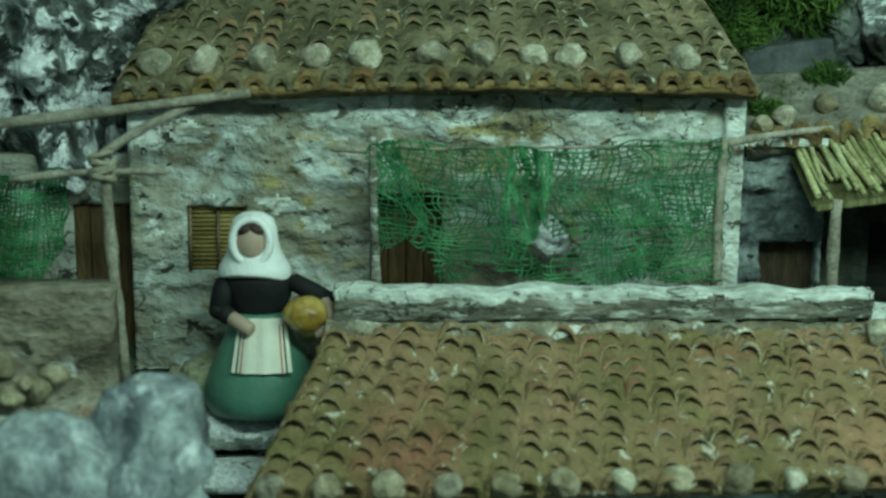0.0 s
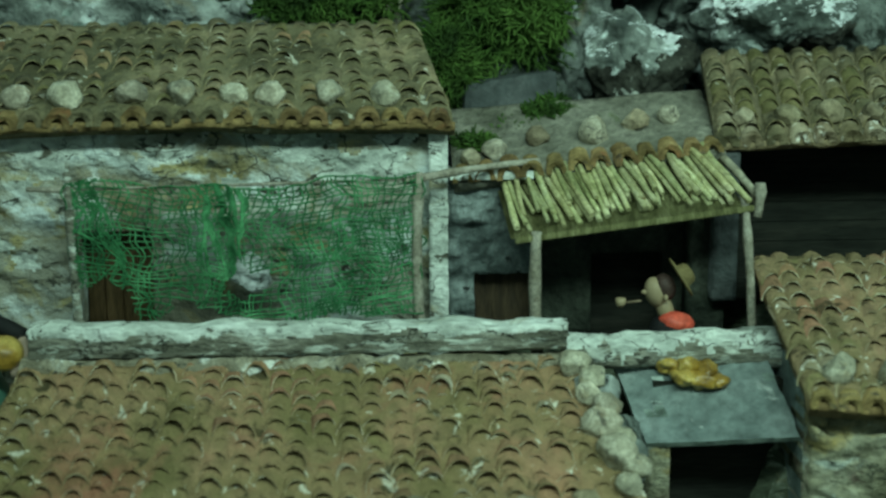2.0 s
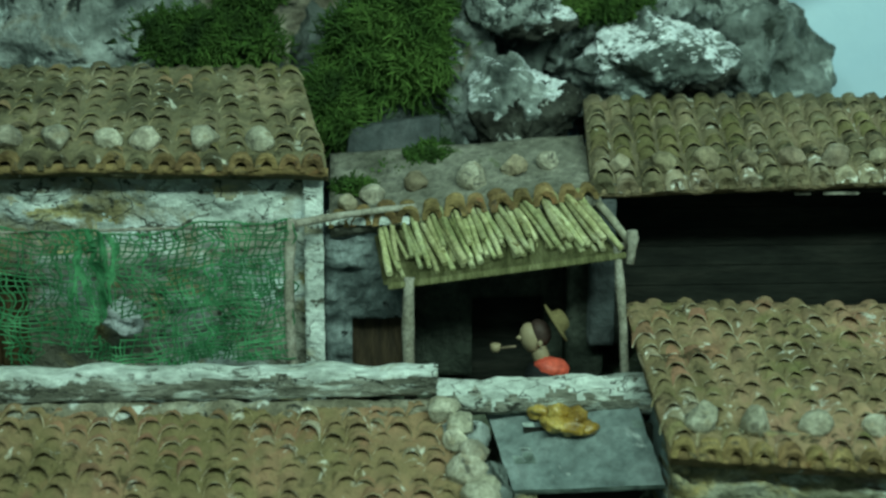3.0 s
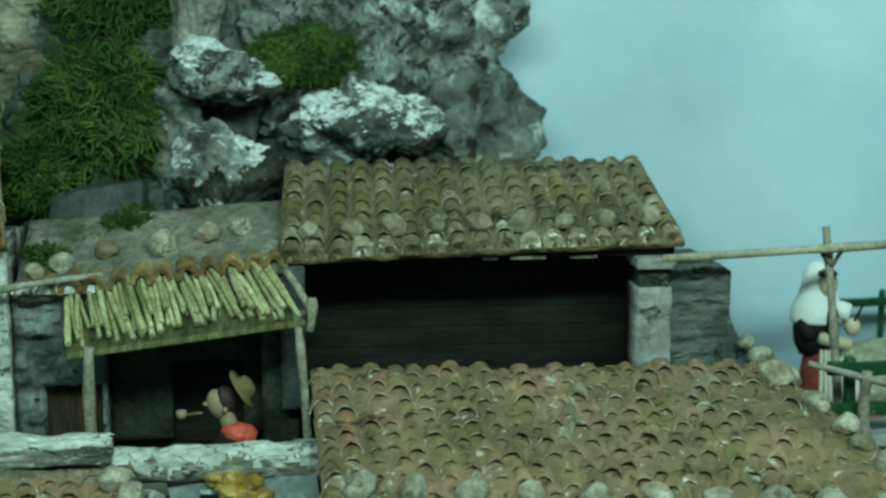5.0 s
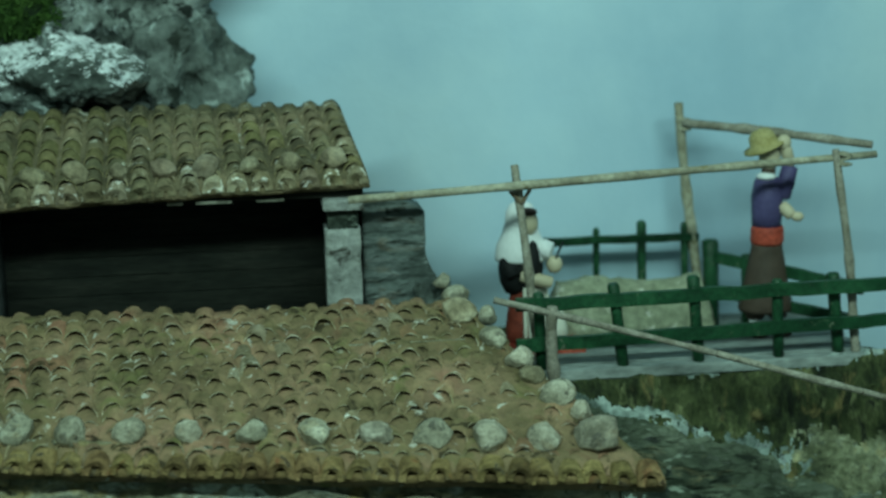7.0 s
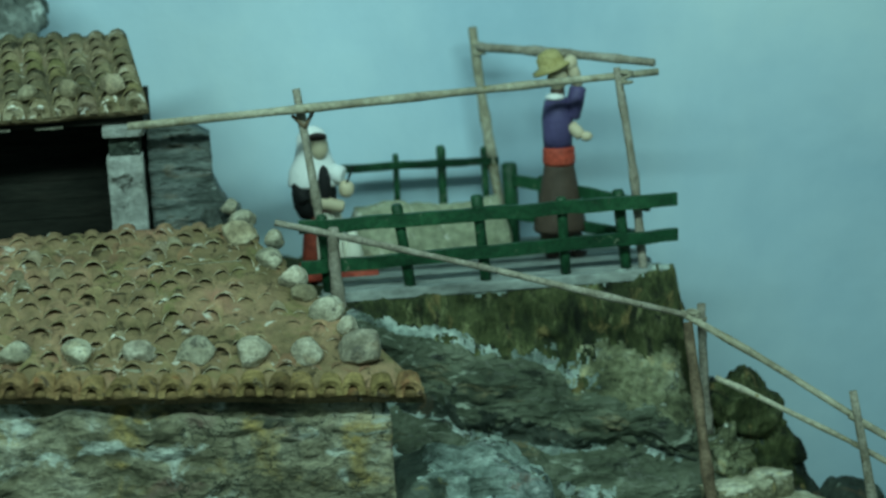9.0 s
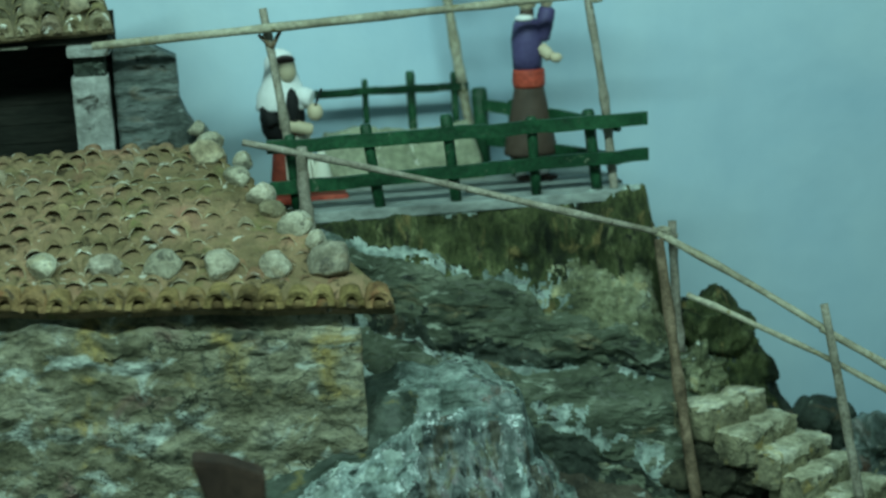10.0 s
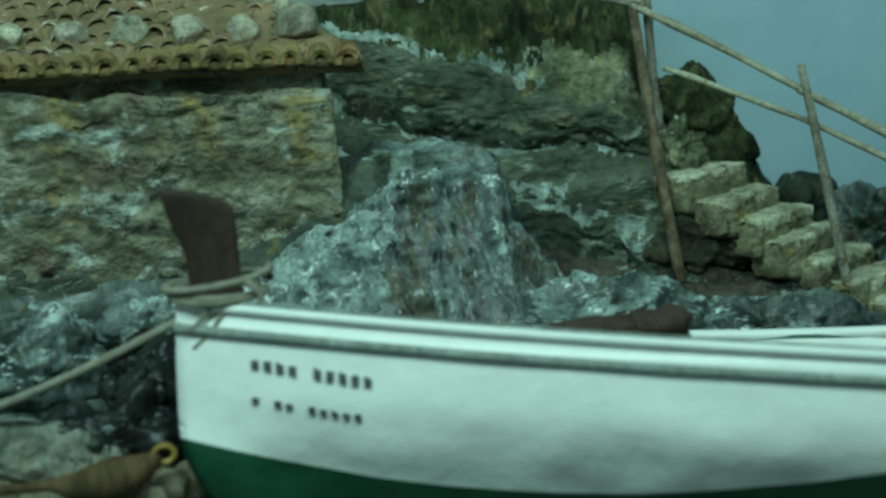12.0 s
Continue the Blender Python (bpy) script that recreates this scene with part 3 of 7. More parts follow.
# from the back: deck top, deck edge, foot of the mossy face, pale rim, under the rim, crease, lip, crest, hollow, foot, shore
GROUND = [
    (-4.0, [(8.3, -1.2), (7.2, -1.5), (6.9, -1.95), (6.7, -2.1), (6.6, -2.2), (6.4, -2.4), (6.3, -2.5), (6.1, -2.6), (5.9, -2.75), (5.4, -2.9), (5.0, -3.2), (4.4, -3.8), (3.2, -4.0)]),
    (3.05, [(8.3, -1.3), (7.35, -1.6), (7.0, -1.95), (6.8, -2.1), (6.6, -2.2), (6.4, -2.3), (6.3, -2.4), (6.1, -2.55), (5.9, -2.65), (5.4, -2.9), (5.0, -3.2), (4.4, -3.8), (3.2, -4.0)]),
    (3.2, [(8.3, -1.5), (7.2, -1.55), (6.9, -1.6), (6.75, -1.7), (6.6, -1.75), (6.4, -1.9), (6.3, -2.0), (6.1, -2.3), (5.95, -2.55), (5.5, -3.0), (5.1, -3.3), (4.6, -3.75), (3.2, -4.0)]),
    (5.3, [(8.3, -1.8), (7.2, -1.8), (6.9, -1.8), (6.75, -1.83), (6.6, -1.85), (6.4, -1.9), (6.3, -2.0), (6.1, -2.3), (5.95, -2.55), (5.55, -2.95), (5.15, -3.28), (4.7, -3.7), (3.2, -4.0)]),
    (5.9, [(8.3, -1.8), (7.2, -1.8), (6.57, -1.80), (6.46, -1.84), (6.42, -1.87), (6.38, -1.95), (6.34, -2.2), (6.28, -2.3), (6.1, -2.5), (5.85, -2.7), (5.3, -3.1), (4.8, -3.5), (3.2, -4.0)]),
    (6.3, [(8.3, -1.8), (7.2, -1.8), (6.57, -1.80), (6.5, -1.98), (6.43, -2.02), (6.36, -2.12), (6.39, -2.42), (6.24, -2.48), (6.12, -2.66), (5.95, -2.8), (5.5, -2.95), (4.9, -3.4), (3.2, -4.0)]),
    (6.68, [(8.3, -1.8), (7.2, -1.8), (6.57, -1.80), (6.46, -2.12), (6.35, -2.17), (6.29, -2.28), (6.33, -2.55), (6.17, -2.6), (6.11, -2.76), (6.0, -2.9), (5.6, -3.05), (4.9, -3.4), (3.2, -4.0)]),
    (6.97, [(8.3, -1.8), (7.2, -1.8), (6.57, -1.79), (6.44, -2.2), (6.34, -2.25), (6.28, -2.36), (6.3, -2.62), (6.15, -2.66), (6.08, -2.83), (6.03, -2.99), (5.76, -3.14), (5.0, -3.38), (3.2, -4.0)]),
    (7.07, [(8.3, -1.8), (7.2, -1.8), (6.57, -1.79), (6.42, -2.26), (6.26, -2.36), (6.22, -2.46), (6.27, -2.62), (6.14, -2.66), (6.06, -2.86), (6.02, -3.03), (5.78, -3.17), (5.0, -3.38), (3.2, -4.0)]),
    (7.38, [(8.3, -1.8), (7.2, -1.8), (6.57, -1.77), (6.38, -2.24), (6.21, -2.41), (6.17, -2.52), (6.22, -2.62), (6.12, -2.66), (5.96, -3.02), (5.95, -3.13), (5.78, -3.22), (5.0, -3.38), (3.2, -4.0)]),
    (7.62, [(8.3, -1.84), (7.2, -1.84), (6.57, -1.75), (6.36, -2.34), (6.16, -2.55), (6.13, -2.62), (6.12, -2.7), (6.06, -2.76), (5.86, -3.22), (5.84, -3.27), (5.75, -3.3), (5.0, -3.4), (3.2, -4.0)]),
    (7.72, [(8.3, -2.6), (7.2, -2.5), (6.46, -2.35), (6.36, -2.45), (6.26, -2.55), (6.18, -2.63), (6.1, -2.74), (6.02, -2.84), (5.9, -3.1), (5.8, -3.26), (5.6, -3.32), (5.0, -3.42), (3.2, -4.0)]),
    (8.05, [(8.3, -3.0), (7.2, -2.8), (6.4, -2.5), (6.3, -2.55), (6.2, -2.65), (6.14, -2.75), (6.1, -2.85), (6.02, -2.95), (5.9, -3.2), (5.78, -3.3), (5.5, -3.36), (5.0, -3.44), (3.2, -4.0)]),
    (8.5, [(8.3, -4.0), (7.2, -3.7), (6.5, -3.2), (6.3, -3.1), (6.2, -3.12), (6.1, -3.16), (6.0, -3.25), (5.9, -3.3), (5.8, -3.4), (5.6, -3.42), (5.3, -3.44), (4.9, -3.5), (3.2, -4.0)]),
    (9.2, [(8.3, -4.2), (7.2, -4.1), (6.6, -3.8), (6.4, -3.6), (6.2, -3.55), (6.1, -3.55), (6.0, -3.55), (5.9, -3.55), (5.8, -3.55), (5.6, -3.55), (5.3, -3.5), (4.9, -3.6), (3.2, -4.0)]),
    (13.0, [(8.3, -4.3), (7.2, -4.2), (6.6, -4.1), (6.4, -4.0), (6.2, -4.0), (6.1, -4.0), (6.0, -4.0), (5.9, -4.0), (5.8, -4.0), (5.6, -4.0), (5.3, -4.0), (4.9, -4.0), (3.2, -4.0)]),
]
NU, NV = 620, 288


def spread_ground(u):
    return -4 + 9 * u / 0.25 if u < 0.25 else 5 + 4.3 * (u - 0.25) / 0.69 if u < 0.94 else 9.3 + 3.7 * (u - 0.94) / 0.06


def moss_runs(x, z, v):
    """Shallow upright runnels in the mossy face under the deck."""
    k = max(0.0, 1 - abs(v * 12 - 2.55) / 0.6)
    return 0.05 * k * fbm(Vector((x * 7, z * 2, 4)), 4)


bm = loft(GROUND, -4, 13, NU, NV, 0.06, 0.3, 3, lambda x, y, z: 0.15 if (5.75 < x < 7.65 and y > 6.6) else 0.7 if (5.6 < x < 7.8 and z > -2.0) else 1.0, 0.07, moss_runs, spread_ground)
bm.normal_update()
bm.faces.ensure_lookup_table()
for i, f in enumerate(bm.faces):
    c = f.calc_center_median()
    v = (i % NV + 0.5) / NV * 12
    k = fbm(c * 4.0, 4)
    fine = fbm(c * 13, 4)
    if 5.6 < c.x < 7.8 and v < 8.6:
        right = min(1.0, max(0.0, (c.x - 7.02 + 0.15 * k) / 0.22))
        if 1.85 < v + 0.1 * fine < 2.06 + 0.1 * k:
            f.material_index = 4
        elif v + 0.16 * k + 0.12 * fine < 2.86 - 0.1 * right:
            f.material_index = 1
        elif v + 0.12 * k + 0.2 * fine < 3.35 + 0.55 * right + 0.5 * max(0.0, min(1.0, (6.55 - c.x) / 0.3)):
            f.material_index = 2 if right + 0.5 * k > 0.4 else 4 if fine + 0.4 * k > -0.2 else 1
        # rock_dark in the crease and hollow puts their shade into the colour
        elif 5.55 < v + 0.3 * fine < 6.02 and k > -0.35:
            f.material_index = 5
        elif 6.02 < v + 0.25 * fine < 6.3 and k + fine > -0.1:
            f.material_index = 4
        elif 7.6 < v + 0.2 * k + 0.2 * fine < 8.15 and c.x < 7.6 and fine + k > -0.2:
            f.material_index = 4
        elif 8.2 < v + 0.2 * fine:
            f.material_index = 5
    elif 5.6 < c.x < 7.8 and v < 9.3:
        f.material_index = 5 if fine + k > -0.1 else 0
    elif 7.7 < c.x and v < 8.5:
        f.material_index = 1 if k > 0 else 5
    elif 6.9 < c.x < 8.2 and v < 10.2:
        f.material_index = 6
    elif c.z + 0.14 * k < -2.72 and c.y < 5.6:
        f.material_index = 3
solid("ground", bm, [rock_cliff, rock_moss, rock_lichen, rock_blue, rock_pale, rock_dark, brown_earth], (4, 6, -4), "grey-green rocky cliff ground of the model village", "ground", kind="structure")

# floor of the room below, where the model stands
bm = bmesh.new()
box(bm, (-8, -8, -4.3), (16, 8.3, -4.12))
solid("floor", bm, dark_wood, (4, 0, -4.3), "dark table boards under the model", "floor", kind="structure")


# ---- roofs ----
def tile_mesh(name, w, l, h, mats, seed=0, seg=7, inner=0.9, lift=0.34, bow=0.52):
    """One curved clay tile, wider at its lower end, with a thick lip. y points up the slope."""
    bm, rnd = bmesh.new(), random.Random(seed)
    rows = []
    for y, k, up in ((-0.5 * l, 1.0, lift * h), (0.55 * l, 0.82, 0.0)):
        for th in (1.0, inner):
            rows.append([bm.verts.new((math.cos(a) * 0.5 * w * k * th, y + rnd.uniform(-0.03, 0.03) * l + (bow * w * math.sin(a) if y < 0 else 0.0),
                                       up + math.sin(a) * h * k * (th if th == 1 else th - 0.02) * (1 + rnd.uniform(-0.06, 0.06))))
                         for a in (math.pi * i / seg for i in range(seg + 1))])
    of, inf, ob, ib = rows
    for a, b, flip in ((of, ob, False), (inf, ib, True), (of, inf, True)):
        for i in range(seg):
            q = (a[i], a[i + 1], b[i + 1], b[i])
            f = bm.faces.new(q if not flip else q[::-1])
            f.smooth = not (a is of and b is inf)
            f.material_index = 1 if a is of and b is inf else 0
    bmesh.ops.recalc_face_normals(bm, faces=bm.faces)
    return to_mesh(name, bm, mats)


def tile_roof(house, name, corners, cols, rows, mat, eave, seed, w=0.98, h=0.45, sag=0.0, single_rows=None, slab=0.05, stagger=0.5, fill=0.58, label="", slab_mat=None, bare=False, rim=rim_d, lift=0.34, bow=0.52, patches=(), mud=None, eaves=(), board=None, mouth=0.66, edge=0.45, bury=0.5, loose=1.0):
    """Roof of curved tiles over a slab. corners: eave left, eave right, ridge right, ridge left."""
    el, er, rr, rl = (Vector(c) for c in corners)
    rnd = random.Random(seed)
    n = (er - el).cross(rl - el).normalized()
    up = ((rl + rr) / 2 - (el + er) / 2)
    l = up.length / rows
    wide = (er - el).length / cols

    def at(u, v):
        p = el.lerp(er, u).lerp(rl.lerp(rr, u), v)
        return p - Z * sag * math.sin(math.pi * u) * (1 - v) + n * 0.012 * noise.noise(p * 4)

    bm = bmesh.new()
    g = sheet(bm, lambda u, v: at(u, v) + n * wide * h * fill * ((edge if v < 0.06 else 1.0) + 0.3 * noise.noise(el.lerp(er, u) * 3 + Z * v * 9)), cols * 2, 24, 0, True)
    out = bmesh.ops.extrude_face_region(bm, geom=bm.faces[:], use_keep_orig=True)
    for v in out["geom"]:
        if isinstance(v, bmesh.types.BMVert):
            v.co -= n * slab
    bmesh.ops.recalc_face_normals(bm, faces=bm.faces)
    roof = part(name, bm, slab_mat or mortar, house, label)
    kinds = [[tile_mesh("tile", wide * w, l * 1.35, wide * h, [m, rim], seed + k + 20 * q, 7, 0.9, lift, bow) for k in range(4)] for q, m in enumerate([mat, *[p[0] for p in patches]])]
    lips = [tile_mesh("tile", wide * w * 1.05, l * 1.2, wide * h * 1.1, [m, m], seed + 9 + k, 7, mouth, lift, bow * 0.6) for k in range(3) for m in (eave, *eaves)]
    if board:
        bm = bmesh.new()
        tube(bm, [at(u, 0.01) - n * 0.012 + Z * 0.012 * noise.noise(Vector((u * 14, seed, 0))) for u in (i / 60 for i in range(61))], 0.024, 7, 0, True, 0.4, seed)
        part("eave_board", bm, board, roof)
    rest = []
    limit = rows if single_rows is None else single_rows
    for j in range(rows):
        for i in range(cols):
            off = (stagger * (i % 2) + rnd.uniform(-0.14, 0.14) * min(1.0, 1.5 * loose)) * 0.6
            v = (j + 0.35 + (off if 0 < j else 0.0)) / rows
            if v > 0.99 or (bare and j):
                continue
            sunk = 0.0
            if mud:
                sunk = mud((i + 0.5) / cols, v) + rnd.uniform(-0.25, 0.25)
                if sunk > 1:
                    continue
            p = at((i + 0.5 + rnd.uniform(-0.1, 0.1) * loose) / cols, v) - n * wide * h * 0.5 * max(0.0, sunk) + n * wide * h * (rnd.uniform(-bury, 0.14) if j else 0.0)
            ux = (er.lerp(rr, v) - el.lerp(rl, v)).normalized()
            uy = (at((i + 0.5) / cols, min(1, v + 0.05)) - at((i + 0.5) / cols, max(0, v - 0.05))).normalized()
            uz = ux.cross(uy).normalized()
            uy = uz.cross(ux)
            m = Matrix((ux, uy, uz)).transposed().to_4x4()
            m = Matrix.Translation(p) @ m @ pose(0, 0, 0, loose * rnd.uniform(-5, 5), loose * (rnd.uniform(-13, 13) if j else rnd.uniform(-5, 5)), loose * (rnd.uniform(-16, 16) if j else rnd.uniform(-7, 7))) @ Matrix.Scale(1 + loose * rnd.uniform(-0.14, 0.1), 4)
            q = 0
            for e, (_, share, grain) in enumerate(patches):
                share = share if isinstance(share, float) else share((i + 0.5) / cols, v)
                if noise.noise(p / grain + Vector((seed, 5.0 * e, 0))) + rnd.uniform(-0.3, 0.3) > 0.5 - share:
                    q = e + 1
            me = lips[rnd.randrange(len(lips))] if j == 0 else kinds[q][rnd.randrange(4)]
            if j < limit:
                placed("tile", me, m, roof)
            else:
                rest.append((me, m))
    if rest:
        bm = bmesh.new()
        for me, m in rest:
            k = len(bm.verts)
            bm.from_mesh(me)
            bm.verts.ensure_lookup_table()
            for v in bm.verts[k:]:
                v.co = m @ (v.co / U)
        ob = part("tile_field", bm, [mat, rim], roof)
        tagged(ob, kind="stuff")
    return roof, at, n


PEBBLES = []
for k in range(9):
    bm, rnd = bmesh.new(), random.Random(k + 50)
    cuts = [(Vector((rnd.gauss(0, 1), rnd.gauss(0, 1), rnd.gauss(0, 1))).normalized(), rnd.uniform(0.62, 0.9)) for _ in range(9)]
    out = bmesh.ops.create_icosphere(bm, subdivisions=4, radius=1)
    for v in out["verts"]:
        n = v.co.normalized()
        d = min([1.0] + [w / n.dot(q) for q, w in cuts if n.dot(q) > 0.05])
        d *= 1 + 0.05 * fbm(n * 2.5 + Vector((k, 0, 0)), 4)
        v.co = Vector((n.x * 0.56, n.y * 0.46, n.z * 0.44)) * d
    PEBBLES.append(to_mesh("pebble", bm, pebble_mat if k < 6 else brown_pebble, True))


def pebble(p, s, k, rz=0, group="stones weighing down the roof tiles", label="pale grey beach pebble lying on the roof tiles", brown=False):
    return placed("pebble", PEBBLES[6 + k % 3 if brown else k % 6], Matrix.Translation(Vector(p)) @ pose(0, 0, 0, 12 * (k % 3) - 10, 10 * (k % 4) - 15, rz + 47 * k) @ Matrix.Scale(s, 4),
                  None, label, "stone", group)


# ---- house A, behind the green net ----
house_a = thing("house", (0.3, 6.9, -1.95), "limewashed stone house with an olive-brown tiled roof", "house")
bm = rough_wall(-1.16, 1.68, -2.05, -0.7, 6.72, 0.3, [(-0.9, -0.62, -1.57, -1.26), (-0.05, 0.29, -2.0, -1.2)], 0.036, 0.014, 1, flakes=0.024)
bm.normal_update()
for f in bm.faces:
    q = f.calc_center_median()
    t = fbm(Vector((q.x * 2.2, 3, q.z * 5)), 5)
    if t + 2.2 * max(0.0, q.z + 0.97) - 0.25 * max(0.0, -1.45 - q.z) > 0.42 or (q.x < -1.0 and t > 0.05):
        f.material_index = 1
part("wall", bm, [plaster, white_flake], house_a)
bm = rough_wall(1.6, 1.69, -1.95, -0.72, 6.66, 0.1, (), 0.025, 0.014, 2, size=0.16)
part("corner_plaster", bm, white_flake, house_a, "crumbling white plaster on the house corner", True)
bm = bmesh.new()
box(bm, (-1.14, 7.03, -2.0), (1.66, 7.35, -0.75))
part("back_wall", bm, plaster, house_a)
bm = bmesh.new()
box(bm, (-0.06, 6.86, -2.0), (0.3, 6.9, -1.19), 0, 0.005)
door_a = part("door", bm, brown_wood, house_a, "dark brown plank door")
for k in range(4):
    bm = bmesh.new()
    box(bm, (-0.045 + 0.085 * k, 6.845, -2.0), (0.032 + 0.085 * k, 6.86, -1.2), 0, 0.006)
    part("plank", bm, brown_wood, door_a)
win = thing("window", (-0.76, 6.8, -1.57), "", "")
win.parent, win.location = house_a, win.location - house_a.location
for k in range(15):
    z = -1.56 + 0.0205 * k
    bm = bmesh.new()
    tube(bm, [(-0.9, 6.74, z), (-0.62, 6.74, z + 0.002)], 0.0105, 6, 0, True, 0.2, k)
    part("cane", bm, cane_blind, win)
for x in (-0.89, -0.76, -0.63):
    bm = bmesh.new()
    tube(bm, [(x, 6.725, -1.57), (x + 0.004, 6.725, -1.26)], 0.009, 6)
    part("lath", bm, twig_dark, win)
roof_a, at_a, n_a = tile_roof(house_a, "roof", [(-1.2, 6.57, -0.74), (1.72, 6.57, -0.7), (1.56, 7.3, -0.29), (-1.02, 7.3, -0.29)], 25, 10, tile_a, eave_mat, 5, sag=-0.04, h=0.38, rim=rim_a, slab_mat=tile_a, patches=((tile_moss, 0.2, 0.5), (tile_d, 0.1, 0.4)), board=eave_mat, eaves=(tile_a,), mouth=0.5, edge=-0.3, fill=0.6, lift=0.22, bury=0.4)
for k in range(11):
    u = (0.05, 0.13, 0.222, 0.305, 0.39, 0.49, 0.57, 0.655, 0.715, 0.81, 0.9)[k]
    pebble(at_a(u, 0.2) + n_a * 0.055, (0.15, 0.17, 0.15, 0.14, 0.17, 0.15, 0.16, 0.13, 0.14, 0.16, 0.15)[k], k)

# ---- house B, with the open dark room ----
house_b = thing("house", (4.0, 7.0, -1.5), "stone boathouse with a wide dark opening and a tiled roof", "house")
bm = rough_wall(4.76, 4.94, -1.5, -1.02, 6.76, 0.22, (), 0.03, 0.016, 5, size=0.3)
part("pillar", bm, grey_plaster, house_b, "whitewashed square stone pillar")
bm = bmesh.new()
box(bm, (4.75, 6.73, -0.92), (4.96, 7.0, -0.86), 0, 0.016)
part("capital", bm, grey_plaster, house_b)
# dark band, set back a little below the capital
bm = rough_wall(4.775, 4.93, -1.05, -0.9, 6.785, 0.2, (), 0.03, 0.012, 25, size=0.1)
part("neck", bm, rock_dark, house_b, "dark recessed band below the capital")
bm = rough_wall(2.98, 3.1, -1.6, -0.8, 6.76, 0.5, (), 0.02, 0.025, 6)
part("side_wall", bm, dark_slate, house_b)
# boathouse shade is painted in with near-black boards
bm = bmesh.new()
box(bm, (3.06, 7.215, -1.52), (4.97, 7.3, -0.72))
wall_b = part("back_wall", bm, dark_wood, house_b, "plank wall inside, coloured near black for the room's shade")
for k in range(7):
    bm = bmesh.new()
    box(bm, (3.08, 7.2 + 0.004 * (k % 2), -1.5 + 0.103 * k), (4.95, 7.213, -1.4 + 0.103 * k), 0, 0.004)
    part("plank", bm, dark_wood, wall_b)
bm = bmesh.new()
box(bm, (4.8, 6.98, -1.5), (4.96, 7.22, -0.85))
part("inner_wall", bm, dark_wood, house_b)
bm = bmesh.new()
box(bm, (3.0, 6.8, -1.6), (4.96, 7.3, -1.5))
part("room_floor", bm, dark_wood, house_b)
bm = bmesh.new()
box(bm, (3.02, 6.8, -0.86), (4.96, 6.86, -0.8), 0, 0.01)
part("lintel", bm, dark_wood, house_b)
for a, b in ((3.98, 4.06), (4.12, 4.3), (4.42, 4.56)):
    bm = bmesh.new()
    box(bm, (a, 6.785, -0.866), (b, 6.797, -0.85), 0, 0.003)
    part("lath", bm, mortar_grey, house_b, "pale mortar sliver under the eaves")
roof_b, at_b, n_b = tile_roof(house_b, "roof", [(2.97, 6.74, -0.83), (4.99, 6.74, -0.775), (4.88, 7.28, -0.45), (3.01, 7.28, -0.45)], 17, 8, tile_a, tile_a, 8, h=0.46, w=0.9, rim=rim_a, stagger=0.06, fill=0.36, slab_mat=tile_a, lift=0.09, bow=0.3, bury=0.06, loose=0.3, patches=((tile_moss, 0.3, 0.5), (tile_limed, lambda u, v: 0.4 if v < 0.25 else -0.1, 0.3)), eaves=(tile_limed, tile_limed), board=mortar, mouth=0.25, edge=0.2)
for k in range(9):
    pebble(at_b(0.07 + 0.107 * k, 0.2) + n_b * 0.055, 0.11 + 0.02 * (k % 3), k + 3, label="dull brown stone lying on the boathouse tiles", brown=True)

# ---- house C, in front, with the long pale roof ----
def skew_c(bm):
    """The front of house C recedes and rises toward its far end."""
    for v in bm.verts:
        d = 6.02 - v.co.x
        v.co.y += 0.1 * d
        v.co.z += 0.052 * d * max(0.0, (v.co.z + 2.95) / 0.85) + (0.05 * fbm(Vector((v.co.x * 4, 1, 0)), 4) if -2.2 < v.co.z < -2.09 else 0.0)


house_c = thing("house", (4.6, 6.0, -2.95), "ochre plastered house with a broad pale terracotta roof", "house")
bm = rough_wall(3.2, 6.02, -2.95, -2.1, 5.52, 0.3, (), 0.052, 0.015, 9, size=0.22, flakes=0.014)
skew_c(bm)
part("wall", bm, plaster_c, house_c)
# added plaster strip, set back so the eaves' shadow falls on it
bm = rough_wall(3.2, 5.98, -2.16, -1.9, 5.565, 0.2, (), 0.06, 0.025, 19, size=0.2)
skew_c(bm)
part("wall_plate", bm, plaster_c, house_c, "added plaster strip set back under the eaves")
bm = rough_wall(3.2, 3.5, -2.6, -1.85, 5.85, 0.7, (), 0.02, 0.04, 10)
part("side_wall", bm, plaster_c, house_c)
bm = bmesh.new()
box(bm, (3.3, 6.3, -2.4), (5.4, 6.5, -1.5))
part("back_wall", bm, plaster_c, house_c)
bm = bmesh.new()
sheet(bm, lambda u, v: Vector((6.0 - 0.5 * u, 5.6 + 0.8 * u, -2.9 + (0.93 + 0.35 * u) * v)), 6, 6)
bmesh.ops.solidify(bm, geom=bm.faces[:], thickness=0.06)
part("end_wall", bm, plaster_c, house_c)
roof_c, at_c, n_c = tile_roof(house_c, "roof", [(3.17, 5.74, -1.82), (6.17, 5.45, -1.975), (5.4, 6.58, -1.4), (3.12, 6.58, -1.37)], 26, 12, tile_c, eave_mat, 12, single_rows=11, h=0.39, slab_mat=tile_c, lift=0.27, patches=((tile_limed, lambda u, v: 0.08 + 0.5 * math.exp(-((u - 0.8) / 0.17) ** 2 - ((v - 0.95) / 0.16) ** 2), 0.35), (tile_red, 0.04, 0.45)), board=eave_mat, mouth=0.5, edge=-0.3, bury=0.32, rim=rim_c,
                              mud=lambda u, v: 5 * (u - 0.76) if 0.1 < v < 0.7 else 0.0)
